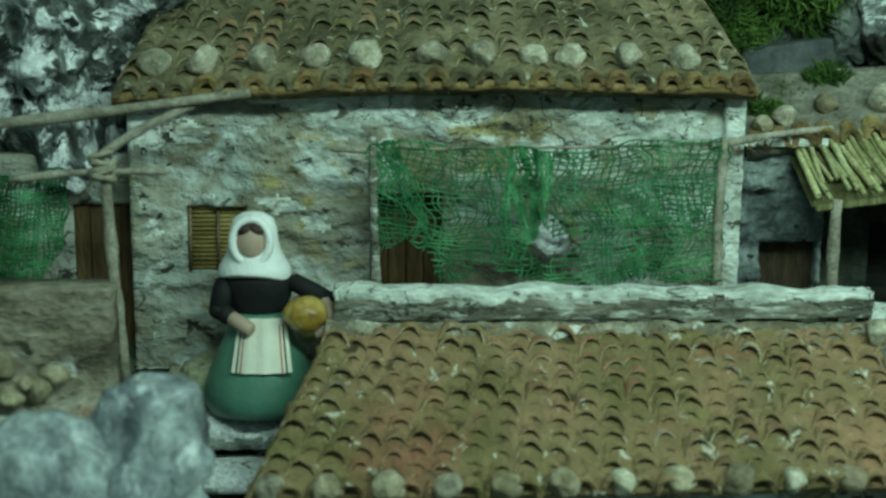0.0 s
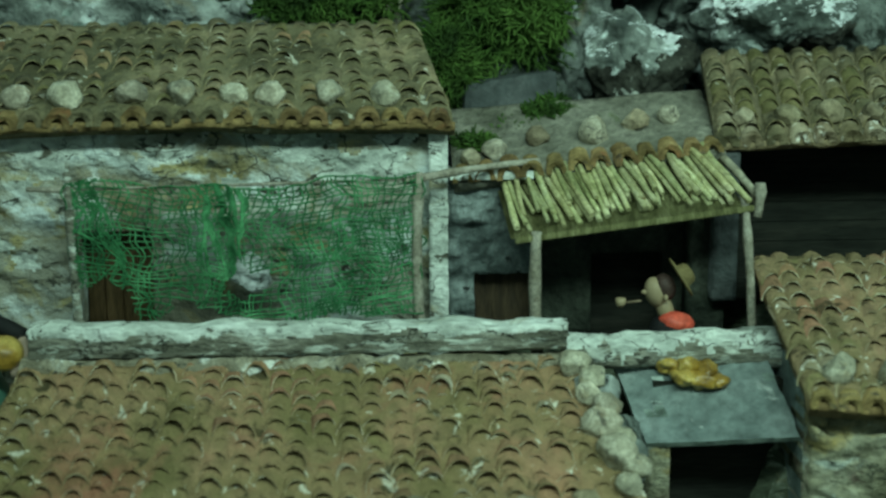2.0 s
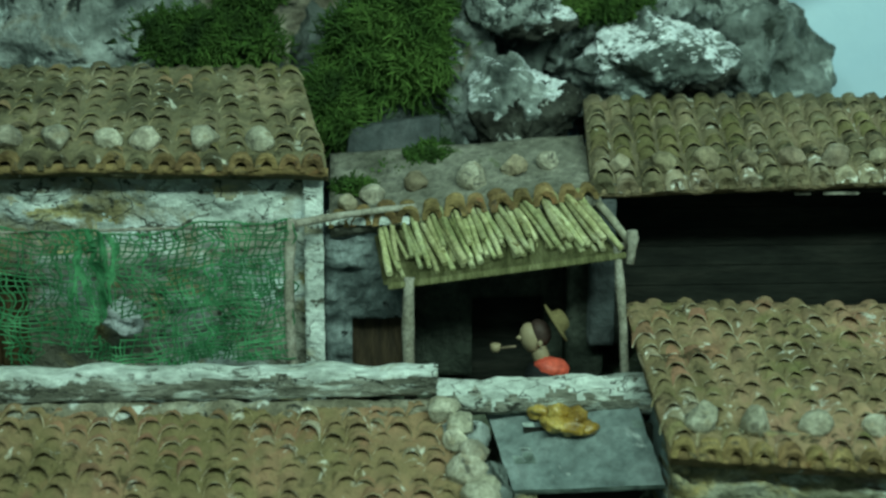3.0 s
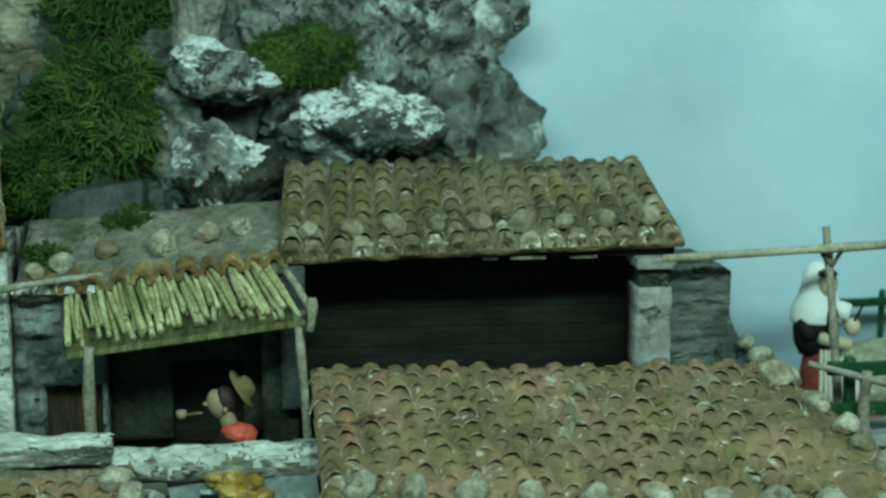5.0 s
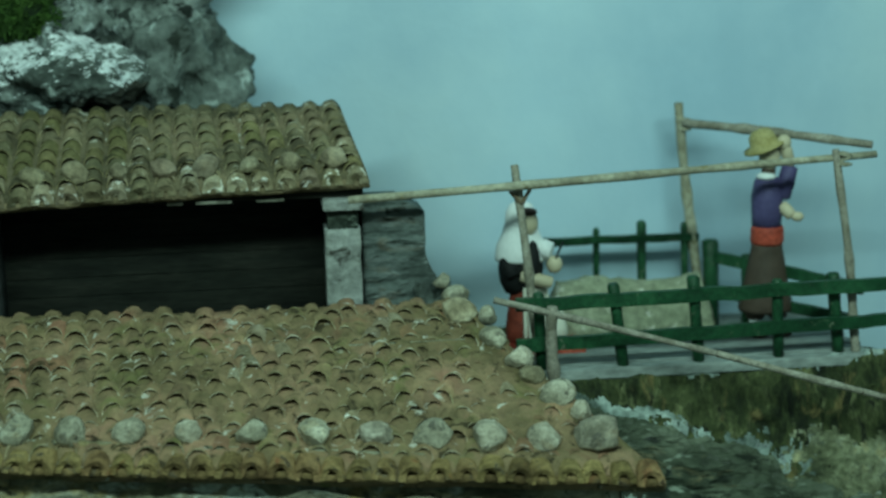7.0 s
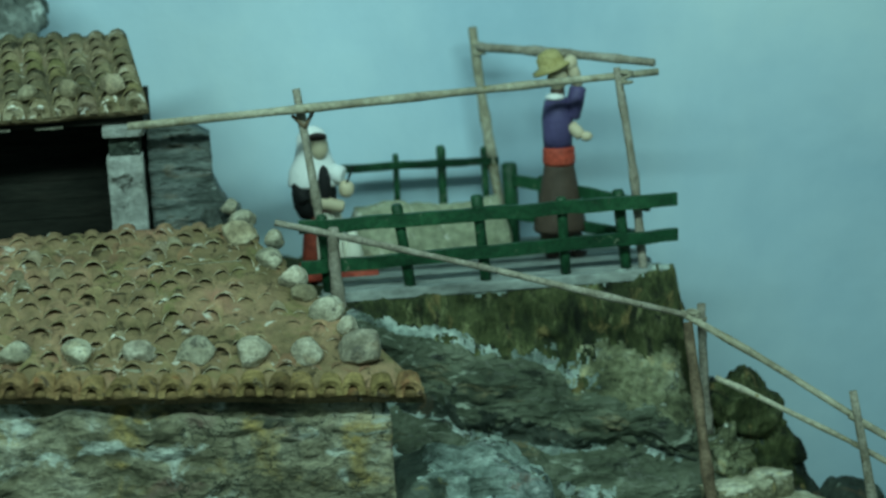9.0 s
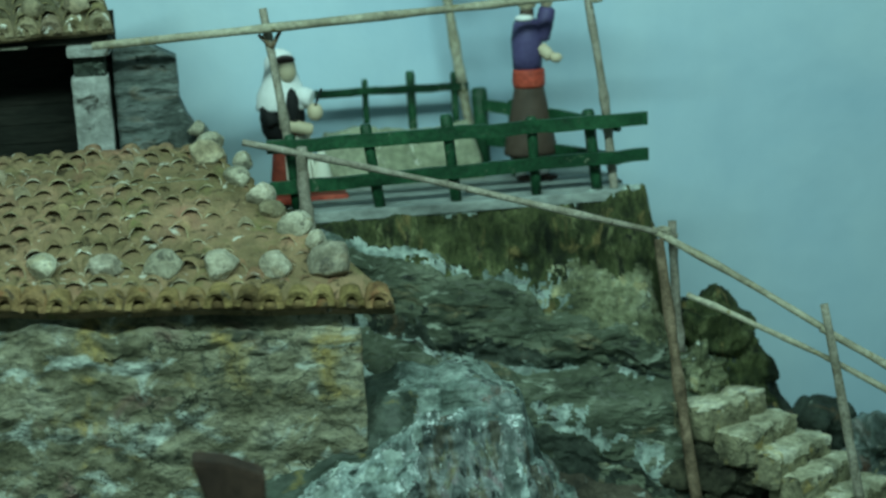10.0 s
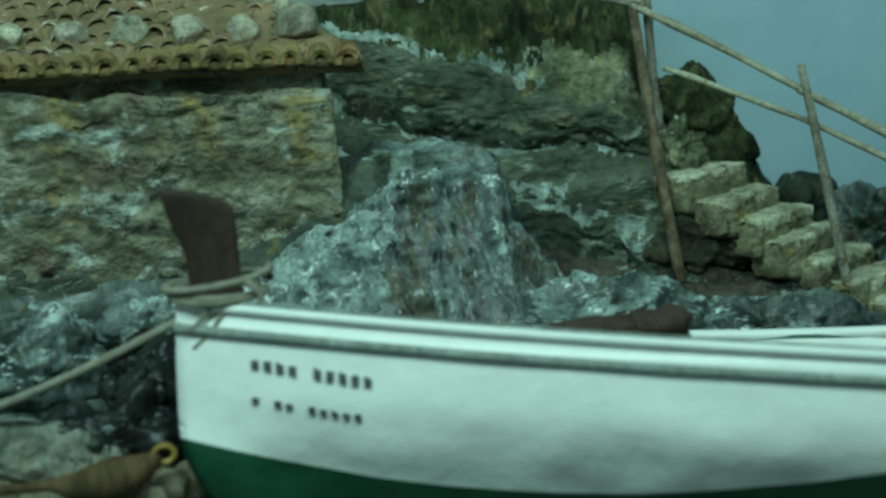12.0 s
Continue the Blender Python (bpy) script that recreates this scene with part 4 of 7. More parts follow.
for k, (u, w) in enumerate(((0.06, 0.17), (0.142, 0.16), (0.23, 0.15), (0.326, 0.13), (0.42, 0.15), (0.516, 0.16), (0.615, 0.15), (0.704, 0.17), (0.793, 0.19), (0.877, 0.16), (0.964, 0.22))):
    pebble(at_c(u, 0.2) + n_c * 0.045, w, k + 1)
for k, (v, w) in enumerate(((0.34, 0.12), (0.44, 0.17), (0.55, 0.13), (0.64, 0.15), (0.76, 0.15), (0.92, 0.18))):
    pebble(at_c(0.985 - 0.006 * (k % 3), v) + n_c * 0.035, w, k + 2, brown=k in (2, 5))

# ---- house D, the brown roof in front ----
house_d = thing("house", (0.9, 5.95, -2.5), "low house seen from above, with a brown-red tiled roof", "house")
roof_d, at_d, n_d = tile_roof(house_d, "roof", [(-0.56, 5.68, -2.3), (2.5, 5.68, -2.26), (2.26, 6.25, -1.76), (-0.22, 6.25, -1.74)], 25, 11, tile_d, tile_d, 15, single_rows=11, h=0.43, slab_mat=tile_d, lift=0.32, fill=0.64, patches=((tile_limed, lambda u, v: 0.05 + 0.4 * math.exp(-((u - 0.1) / 0.14) ** 2 - ((v - 0.12) / 0.2) ** 2), 0.3), (tile_red, 0.16, 0.5)), bury=0.42)
bm = rough_wall(-0.4, 2.4, -2.9, -2.3, 5.78, 0.2, (), 0.04, 0.05, 16)
part("wall", bm, plaster, house_d)
for k in range(12):
    pebble(at_d(0.03 + 0.08 * k, 0.045) + n_d * 0.03, 0.13 + 0.015 * (k % 3), k, brown=k % 3 > 0)
for k in range(9):
    v = 0.16 + 0.1 * k
    pebble(at_d(0.985 + 0.02 * (k % 2), v) + n_d * 0.05, (0.13, 0.14, 0.2, 0.12, 0.18, 0.17, 0.13, 0.14, 0.16)[k], k + 4)

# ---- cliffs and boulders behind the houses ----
blackish_rock = surface("blackish_brown_rock", [(0.012, 0.012, 0.009), (0.032, 0.033, 0.025), (0.07, 0.072, 0.058)], 0.2, 0.85, 1.0, [((0.4, 0.42, 0.38), 0.1, 0.09, 1.8)])
speckled_rock = surface("speckled_grey_rock", [(0.05, 0.062, 0.055), (0.12, 0.14, 0.126), (0.2, 0.228, 0.21), (0.3, 0.335, 0.315)], 0.2, 0.8, 1.0,
                        [((0.45, 0.5, 0.5), 0.34, 0.16, 1.3), ((0.02, 0.026, 0.022), 0.34, 0.1, 2.0), ((0.012, 0.016, 0.013), 0.24, 0.055, 2.2)], fine=4, grain=0.5)
def boulder(c, r, mat, seed, label, sub=5, amp=0.2, size=0.4, rot=None, group="", name="boulder", cap=None, under=None):
    bm = bmesh.new()
    rock(bm, c, r, sub, amp, size, seed, rot)
    mats = [mat]
    # cap colour goes on upward faces, broken up by noise
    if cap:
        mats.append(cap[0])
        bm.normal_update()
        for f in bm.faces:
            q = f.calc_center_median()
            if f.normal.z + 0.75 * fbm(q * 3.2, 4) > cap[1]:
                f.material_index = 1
    # under colour goes on the lower right faces, broken up by noise
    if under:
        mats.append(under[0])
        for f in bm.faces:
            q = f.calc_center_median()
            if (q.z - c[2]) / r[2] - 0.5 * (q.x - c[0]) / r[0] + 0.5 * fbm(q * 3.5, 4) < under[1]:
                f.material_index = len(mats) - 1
    return solid(name, bm, mats, (c[0], c[1], c[2] - r[2]), label, "rock", group, smooth=True)


boulder((-1.75, 7.25, -0.5), (0.85, 0.4, 0.9), pied_rock, 1, "black and white speckled cliff rock beside the house", 6, 0.3, 0.3, name="cliff_rock")
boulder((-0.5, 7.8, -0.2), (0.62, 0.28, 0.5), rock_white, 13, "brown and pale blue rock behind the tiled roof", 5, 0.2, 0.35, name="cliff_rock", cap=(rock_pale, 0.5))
boulder((0.45, 7.85, -0.1), (0.75, 0.3, 0.5), rock_white, 2, "pale grey rock rising behind the tiled roof", 5, 0.22, 0.4, name="cliff_rock")
boulder((1.5, 7.95, 0.05), (0.6, 0.3, 0.65), earth_mat, 3, "brownish white rock rising behind the moss", 5, 0.22, 0.35, name="cliff_rock")
boulder((2.15, 7.85, -0.3), (0.8, 0.3, 0.9), rock_grey, 4, "dark rock overgrown with moss", 5, 0.2, 0.4, name="cliff_rock")
boulder((2.71, 7.4, -0.5), (0.28, 0.2, 0.26), rock_white, 5, "grey rock with a white crest and dark underside above the hut", 6, 0.12, 0.26, pose(0, 0, 0, 0, 25, 0), cap=(white_cap, 0.38), under=(blackish_rock, 0.1))
boulder((2.45, 7.52, -0.3), (0.13, 0.15, 0.36), rock_white, 6, "pale grey rock stub above the reed hut", 5, 0.1, 0.22)
boulder((2.72, 7.48, 0.02), (0.32, 0.18, 0.15), speckled_rock, 7, "grey rock ledge with a bright white edge", 6, 0.12, 0.3, pose(0, 0, 0, 0, 14, 0), cap=(white_cap, 0.6), under=(blackish_rock, -0.62))
boulder((2.55, 7.62, 0.42), (0.15, 0.16, 0.4), ground_mat, 8, "brown weathered rock column", 5, 0.12, 0.3)
# the hollow's shade is put into this rock's dark colour
boulder((2.85, 7.95, -0.3), (0.3, 0.16, 0.4), dark_slate, 11, "rock closing the hollow, coloured dark for its shade", 4, 0.1, 0.3)
boulder((3.43, 7.5, -0.27), (0.4, 0.2, 0.22), rock_grey, 9, "broad grey boulder with a white top", 6, 0.12, 0.26, cap=(white_cap, 0.6), under=(blackish_rock, -0.75))
boulder((3.46, 7.88, 0.2), (0.84, 0.3, 0.95), speckled_rock, 10, "tall speckled grey cliff rock against the sky", 6, 0.19, 0.24, name="cliff_rock")
boulder((4.05, 7.7, -0.3), (0.36, 0.25, 0.32), rock_grey, 12, "dark speckled boulder behind the roof ridge", 5, 0.16, 0.3)
bm = bmesh.new()
box(bm, (1.8, 7.25, -0.85), (2.28, 7.5, -0.54), 0, 0.04)
for v in bm.verts:
    v.co += Vector((0.06 * (v.co.z + 0.66), 0.4 * (v.co.z + 0.66), 0.05 * noise.noise(v.co * 3)))
solid("slate_slab", bm, dark_slate, (2.04, 7.3, -0.8), "dark blue-grey slate slab lying in the moss", "slab")
# rubble shoulder right of the boathouse pillar
bm = rough_wall(4.96, 5.28, -1.65, -0.9, 6.9, 0.3, (), 0.04, 0.016, 31, top=lambda x: -0.5 * max(0.0, x - 5.15), size=0.18)
for v in bm.verts:
    v.co.x += 0.5 * max(0.0, -1.2 - v.co.z) * max(0.0, v.co.x - 4.96) / 0.32
    v.co.y -= 0.02 * noise.noise(Vector((v.co.x, 2, v.co.z * 22)))
rubble_slate = surface("green_grey_layered_slate", [(0.03, 0.04, 0.034), (0.07, 0.088, 0.08), (0.12, 0.145, 0.135), (0.19, 0.22, 0.21)], 0.2, 0.75, 0.9, [((0.34, 0.39, 0.38), 0.14, 0.12, 1.4), ((0.13, 0.105, 0.07), 0.2, 0.2, 1.0), ((0.02, 0.026, 0.02), 0.2, 0.1, 1.5)], stretch=(0.6, 0.6, 2.0), fine=6)
solid("rubble_wall", bm, rubble_slate, (5.12, 6.95, -1.65), "square grey rubble wall beside the pillar", "wall", smooth=True)
bm = bmesh.new()
rock(bm, (5.32, 6.95, -1.47), (0.12, 0.13, 0.16), 4, 0.1, 0.16, 32)
solid("rubble_stone", bm, rock_grey, (5.34, 6.95, -1.6), "grey rubble stone at the foot of the wall", "stone", smooth=True)
for k, (x, y, z, s) in enumerate([(5.42, 6.78, -1.4, 0.14), (5.36, 6.85, -1.33, 0.1), (5.58, 6.75, -1.5, 0.12)]):
    pebble((x, y, z), s, k, group="rubble beside the pillar", label="small grey rubble stone beside the pillar")


# ---- moss ----
def moss(c, r, count, seed, label, length=0.09, thick=0.006, up=0.6):
    """A cushion of forked, curling moss strands over a core coloured dark for the shade in their gaps."""
    bm, rnd = bmesh.new(), random.Random(seed)
    blob(bm, c, [0.72 * q for q in r], 1, 3, None, 0.5, seed)
    for _ in range(count):
        n = Vector((rnd.gauss(0, 1), rnd.gauss(0, 1) - 0.9, rnd.gauss(0, 1) + 0.3)).normalized()
        lump = 0.86 + 0.34 * noise.noise(n * 2.6 + Vector((seed, 0, 0)))
        p = Vector(c) + Vector((n.x * r[0], n.y * r[1], n.z * r[2])) * lump * rnd.uniform(0.7, 0.98)
        d = (n * 0.5 + Vector((rnd.gauss(0, 0.8), rnd.gauss(0, 0.4), rnd.gauss(0, 0.8) + up * 0.4))).normalized()
        t = thick * rnd.uniform(0.7, 1.15)
        pts = [p]
        for _ in range(4):
            d = (d + Vector((rnd.gauss(0, 0.55), rnd.gauss(0, 0.35), rnd.gauss(0, 0.55)))).normalized()
            pts.append(pts[-1] + d * length * rnd.uniform(0.18, 0.34))
        tube(bm, pts, [t * 1.15, t, t, t * 0.9, t * 0.6], 4, 0, False)
        for k in (1, 2):
            e = (d + Vector((rnd.gauss(0, 0.9), rnd.gauss(0, 0.5), rnd.gauss(0, 0.9)))).normalized()
            q = pts[k] + e * length * rnd.uniform(0.25, 0.45)
            tube(bm, [pts[k], q, q + (e + d * 0.7) * length * 0.2], [t * 0.9, t * 0.8, t * 0.45], 4, 0, False)
    return solid("moss", bm, [moss_mat, moss_gap_core], (c[0], c[1], c[2] - r[2]), label, "moss", "moss cushions", "stuff")


moss((2.05, 7.5, -0.18), (0.36, 0.2, 0.4), 1500, 1, "deep green branching moss hanging over the rocks", 0.14, 0.006)
moss((1.72, 7.42, -0.5), (0.2, 0.16, 0.24), 600, 2, "bright green moss beside the roof edge", 0.12, 0.0055)
moss((2.1, 7.65, 0.42), (0.34, 0.2, 0.3), 1000, 3, "dark green moss high on the rocks", 0.14, 0.006)
moss((1.05, 7.58, -0.16), (0.52, 0.14, 0.17), 1000, 4, "low green moss along the roof ridge", 0.1, 0.0055)
moss((1.3, 7.6, 0.1), (0.2, 0.12, 0.2), 500, 14, "green moss clump above the roof ridge", 0.07)
moss((3.12, 7.6, 0.08), (0.35, 0.16, 0.19), 2200, 5, "bright green cushion moss on the rock ledge", 0.06, 0.0045)
moss((2.05, 7.12, -0.8), (0.22, 0.08, 0.045), 260, 6, "thin green moss creeping over the small roof", 0.05)
moss((2.25, 7.26, -0.69), (0.1, 0.05, 0.04), 130, 7, "small tuft of green moss by the slate", 0.05)
moss((3.0, 7.75, 0.55), (0.1, 0.1, 0.06), 150, 8, "small tuft of green moss on the cliff", 0.05)

moss((1.84, 6.98, -0.86), (0.13, 0.1, 0.06), 320, 16, "thin green moss creeping over the small roof", 0.06, 0.006)
moss((2.2, 7.15, -0.72), (0.14, 0.05, 0.035), 240, 17, "thin green moss along the slate's foot", 0.06, 0.006)

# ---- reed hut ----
# plaster darkened so the hut's inner shade is in its colour
shade_wall = surface("shade_dark_plaster", [(0.018, 0.023, 0.017), (0.033, 0.04, 0.03), (0.055, 0.062, 0.048)], 0.25, 0.85, 0.7, spec=0.2)
stem_dark = surface("dark_door_wood", [(0.02, 0.014, 0.008), (0.045, 0.03, 0.016), (0.07, 0.048, 0.026)], 0.2, 0.8, 0.5, stretch=(3, 1, 0.5))
hut = thing("reed_hut", (2.5, 6.7, -1.8), "small dark hut with a yellow reed awning on peeled posts", "hut")
bm = rough_wall(1.69, 2.12, -1.8, -0.98, 6.78, 0.2, [(1.82, 2.1, -1.78, -1.45)], 0.07, 0.016, 21, size=0.2, flakes=0.02)
part("wall", bm, hut_stone, hut, "blue-grey rough stone wall")
bm = bmesh.new()
box(bm, (1.81, 6.86, -1.8), (2.12, 6.9, -1.44), 0, 0.01)
part("door", bm, stem_dark, hut, "low dark brown door")
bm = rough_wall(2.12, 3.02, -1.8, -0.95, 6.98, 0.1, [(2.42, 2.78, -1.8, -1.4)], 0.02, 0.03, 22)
part("back_wall", bm, shade_wall, hut, "hut wall coloured dark for the shade inside")
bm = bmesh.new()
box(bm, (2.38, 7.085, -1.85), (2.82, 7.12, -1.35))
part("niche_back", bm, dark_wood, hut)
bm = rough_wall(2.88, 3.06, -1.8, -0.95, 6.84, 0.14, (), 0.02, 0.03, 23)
part("side_wall", bm, shade_wall, hut)
bm = bmesh.new()
box(bm, (2.1, 6.8, -0.96), (3.05, 7.2, -0.92))
part("ceiling_board", bm, dark_wood, hut)
bm = bmesh.new()
box(bm, (1.7, 6.7, -0.98), (2.1, 6.95, -0.94), 0, 0.01)
part("ledge", bm, white_flake, hut)
roof_h, at_h, n_h = tile_roof(hut, "roof", [(1.72, 6.72, -1.0), (3.02, 6.72, -0.86), (3.0, 7.22, -0.64), (1.72, 7.22, -0.72)], 12, 5, eave_mat, eave_mat, 31, single_rows=1, h=0.42, fill=0.6, slab_mat=mortar_grey, bare=True, mouth=0.5, edge=-0.2)
for u, v, s, k in ((0.16, 0.3, 0.13, 0), (0.33, 0.42, 0.14, 1), (0.54, 0.42, 0.19, 2), (0.7, 0.5, 0.15, 3), (0.84, 0.55, 0.13, 4), (0.07, 0.2, 0.12, 5)):
    pebble(at_h(u, v) + n_h * 0.05, 0.92 * s, k, brown=k % 2 == 1)
awning = new("awning")
awning.parent = hut
tagged(awning, "slanting awning of yellow-green reeds")
rnd = random.Random(41)
for k in range(46):
    t = k / 45
    a = Vector((1.95 + 0.98 * t + rnd.uniform(-0.02, 0.02), 6.75, -0.99 + 0.13 * t + 0.02 * (k % 3)))
    b = Vector((2.02 + 1.05 * t + rnd.uniform(-0.03, 0.05), 6.48 + rnd.uniform(-0.03, 0.04), -1.18 + 0.12 * t + 0.012 * (k % 3)))
    if k == 0:
        b.x, a.x = 2.0, 1.96
    b = a.lerp(b, rnd.choice((0.7, 0.86, 0.92, 0.96, 1.0)) + rnd.uniform(-0.04, 0.02))
    bm = bmesh.new()
    stick(bm, a, b, rnd.uniform(0.011, 0.019), k, 5, 6, 0.006, 1, 0, 0.95)
    part("reed", bm, reed_mat, awning)
for k in range(24):
    t = k / 23
    a = Vector((1.97 + 0.96 * t, 6.76, -1.015 + 0.13 * t))
    b = Vector((2.03 + 1.02 * t + rnd.uniform(-0.09, 0.07), 6.51 + rnd.uniform(-0.03, 0.04), -1.2 + 0.12 * t))
    bm = bmesh.new()
    stick(bm, a, a.lerp(b, rnd.uniform(0.8, 0.97)), rnd.uniform(0.011, 0.019), k + 70, 5, 6, 0.006, 1, 0, 0.95)
    part("reed", bm, reed_mat, awning)
bm = bmesh.new()
stick(bm, (1.98, 6.57, -1.19), (3.14, 6.56, -1.06), 0.02, 3, 9, 7, 0.01)
part("front_bar", bm, twig, awning)
bm = bmesh.new()
sheet(bm, lambda u, v: Vector((1.93 + 1.0 * u + (0.04 + 0.1 * u) * v, 6.77 - 0.29 * v, -1.03 + 0.14 * u - 0.192 * v - 0.012 * u * v + 0.01 * noise.noise(Vector((u * 9, v * 4, 0))))), 40, 12)
bmesh.ops.solidify(bm, geom=bm.faces[:], thickness=0.012)
mat_reed = surface("olive_reed_mat", [(0.08, 0.08, 0.03), (0.15, 0.148, 0.062), (0.24, 0.235, 0.115)], 0.12, 0.8, 0.6, stretch=(3, 0.6, 0.6))
part("reed_mat", bm, mat_reed, awning, "olive mat of fine reeds")
bm = bmesh.new()
box(bm, (1.99, 6.475, -1.243), (3.1, 6.493, -1.212))
for v in bm.verts:
    v.co.z += 0.118 * (v.co.x - 2.0) + 0.006 * noise.noise(v.co * 7)
bmesh.ops.bevel(bm, geom=bm.edges[:], offset=0.005, segments=2, affect="EDGES")
part("batten", bm, mat_reed, awning, "olive-brown front batten")
bm = bmesh.new()
stick(bm, (3.0, 6.76, -0.88), (3.14, 6.5, -1.06), 0.022, 8, 6, 7, 0.01)
part("edge_bar", bm, bamboo, awning)
bm = bmesh.new()
stick(bm, (3.13, 6.5, -0.98), (3.12, 6.5, -1.14), 0.025, 18, 5, 7, 0.01)
part("peg", bm, twig, awning)
for a, b, r, s in (((2.09, 6.49, -1.19), (2.095, 6.45, -1.82), 0.03, 5), ((3.06, 6.5, -1.05), (3.11, 6.44, -1.82), 0.022, 6)):
    bm = bmesh.new()
    stick(bm, b, a, r, s, 9, 8, 0.012, 2)
    part("post", bm, twig, hut, "peeled grey post")

bm = bmesh.new()


def log_row(u, v):
    a = 2 * math.pi * v
    x = 2.2 + 1.08 * u
    r = 0.085 * (1 + 0.22 * fbm(Vector((x * 4, math.cos(a) * 1.5, math.sin(a) * 1.5)), 4))
    return Vector((x, 6.36 + 1.1 * r * math.cos(a), -1.735 + 0.01 * u + r * 1.05 * math.sin(a)))


sheet(bm, log_row, 110, 30)
for f in bm.faces:
    q = f.calc_center_median()
    f.material_index = 1 if q.z < -1.715 + 0.08 * fbm(q * 7, 4) else 0
close_ends(bm)
solid("wall_log", bm, [white_flake, beam_mat], (2.74, 6.36, -1.84), "whitewashed rough log lying as a low wall before the hut", "log", smooth=True)

# ---- slate shelter ----
shelter = thing("slate_shelter", (2.85, 6.1, -2.5), "low dark stone shelter roofed with one sloping slate", "shelter")
bm = bmesh.new()
q = [Vector(p) for p in ((2.43, 6.38, -1.79), (3.13, 6.3, -1.76), (3.2, 5.93, -2.02), (2.53, 6.01, -2.06))]
n = (q[1] - q[0]).cross(q[3] - q[0]).normalized()
n = n if n.z > 0 else -n


def slate_at(u, v):
    p = q[0].lerp(q[1], u).lerp(q[3].lerp(q[2], u), v)
    e = 0.012 * noise.noise(p * 11) if u in (0, 1) or v in (0, 1) else 0
    return p + Vector((e, -e, 0)) + n * 0.004 * noise.noise(p * 8)


sheet(bm, slate_at, 14, 10, 0, False)
out = bmesh.ops.extrude_face_region(bm, geom=bm.faces[:], use_keep_orig=True)
for v in out["geom"]:
    if isinstance(v, bmesh.types.BMVert):
        v.co -= n * 0.035
bmesh.ops.recalc_face_normals(bm, faces=bm.faces)
for f in bm.faces:
    f.material_index = 1 if abs(f.normal.dot(n)) < 0.5 or noise.noise(f.calc_center_median() * 9) > 0.5 else 0
part("roof_slab", bm, [slate_mat, rock_pale], shelter, "blue-grey roof slate with chipped pale edges")
bm = rough_wall(2.54, 2.64, -2.6, -2.07, 6.03, 0.3, (), 0.02, 0.03, 41)
part("side_wall", bm, plaster_c, shelter)
# near-black back gives the shelter's opening its shade
bm = bmesh.new()
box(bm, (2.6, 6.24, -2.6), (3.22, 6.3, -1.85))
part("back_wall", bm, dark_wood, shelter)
bm = bmesh.new()
box(bm, (3.2, 5.9, -2.6), (3.24, 6.5, -1.72), 0, 0.01)
part("side_slab", bm, slate_mat, shelter, "dark upright slate beside the roof")
bread_mat = surface("glazed_golden_clay", [(0.13, 0.07, 0.012), (0.32, 0.19, 0.03), (0.5, 0.36, 0.1)], 0.14, 0.3, 0.4, coat=0.5)
bread = thing("bread", (2.78, 6.17, -1.9), "glossy golden clay bread loaves heaped on the slate", "bread")
for k, (x, y, z, w) in enumerate(((2.68, 6.21, -1.83, 0.065), (2.75, 6.19, -1.825, 0.075), (2.83, 6.17, -1.84, 0.07), (2.72, 6.13, -1.865, 0.06), (2.79, 6.12, -1.87, 0.07), (2.87, 6.12, -1.88, 0.055))):
    bm = bmesh.new()
    blob(bm, (x + 0.01, y + 0.07, z + 0.045), (w, w * 0.75, w * 0.62), 0, 3, pose(0, 0, 0, 0, 0, 40 * k), 0.5, k + 2)
    part("loaf", bm, bread_mat, bread)
boulder((2.3, 6.2, -1.88), (0.13, 0.1, 0.12), rock_white, 51, "white rubble between roof and slate shelter", 4, 0.06, 0.15, name="rubble_stone")
boulder((2.42, 6.0, -2.1), (0.12, 0.15, 0.18), rock_grey, 52, "dark rubble between roof and slate shelter", 4, 0.06, 0.15, name="rubble_stone")

# ---- weathered beam over the brown roof ----
bm = bmesh.new()


def beam_row(u, v):
    x = -0.2 + 2.4 * u
    a = 2 * math.pi * v
    c, s = math.cos(a), math.sin(a)
    k = 1 / max(abs(c), abs(s)) ** 0.75
    e = 0.1 * fbm(Vector((x * 3.5, c * 2, s * 6)), 5)
    top = 0.035 * max(0, s) * noise.noise(Vector((x * 5, 0, 2))) + 0.03 * (1 - u) * max(0, s)
    return Vector((x + 0.02 * noise.noise(Vector((c * 3, s * 3, u * 9))), 6.31 + 0.075 * c * k * (1 + e), -1.63 + 0.063 * s * k * (1 + e) + top))


sheet(bm, beam_row, 260, 48)
for f in bm.faces:
    c = f.calc_center_median()
    f.material_index = 1 if c.z > -1.598 + 0.03 * noise.noise(c * 5) + 0.02 * noise.noise(c * 17) else 0
close_ends(bm)
solid("beam", bm, [beam_mat, white_flake], (1.0, 6.31, -1.72), "weathered grey driftwood beam with flaking white top", "beam", smooth=True)
bm = bmesh.new()


def ledge_row(u, v):
    x = -0.24 + 2.5 * u
    a = 2 * math.pi * v
    r = 0.05 * (1 + 0.5 * fbm(Vector((x * 7, math.cos(a), math.sin(a))), 4))
    return Vector((x, 6.27 + 1.3 * r * math.cos(a), -1.735 - 0.025 * u + r * math.sin(a)))


sheet(bm, ledge_row, 140, 14)
solid("mortar_ridge", bm, mortar_pale, (1.0, 6.27, -1.79), "rough pale mortar ridge between beam and tiles", "mortar", smooth=True)

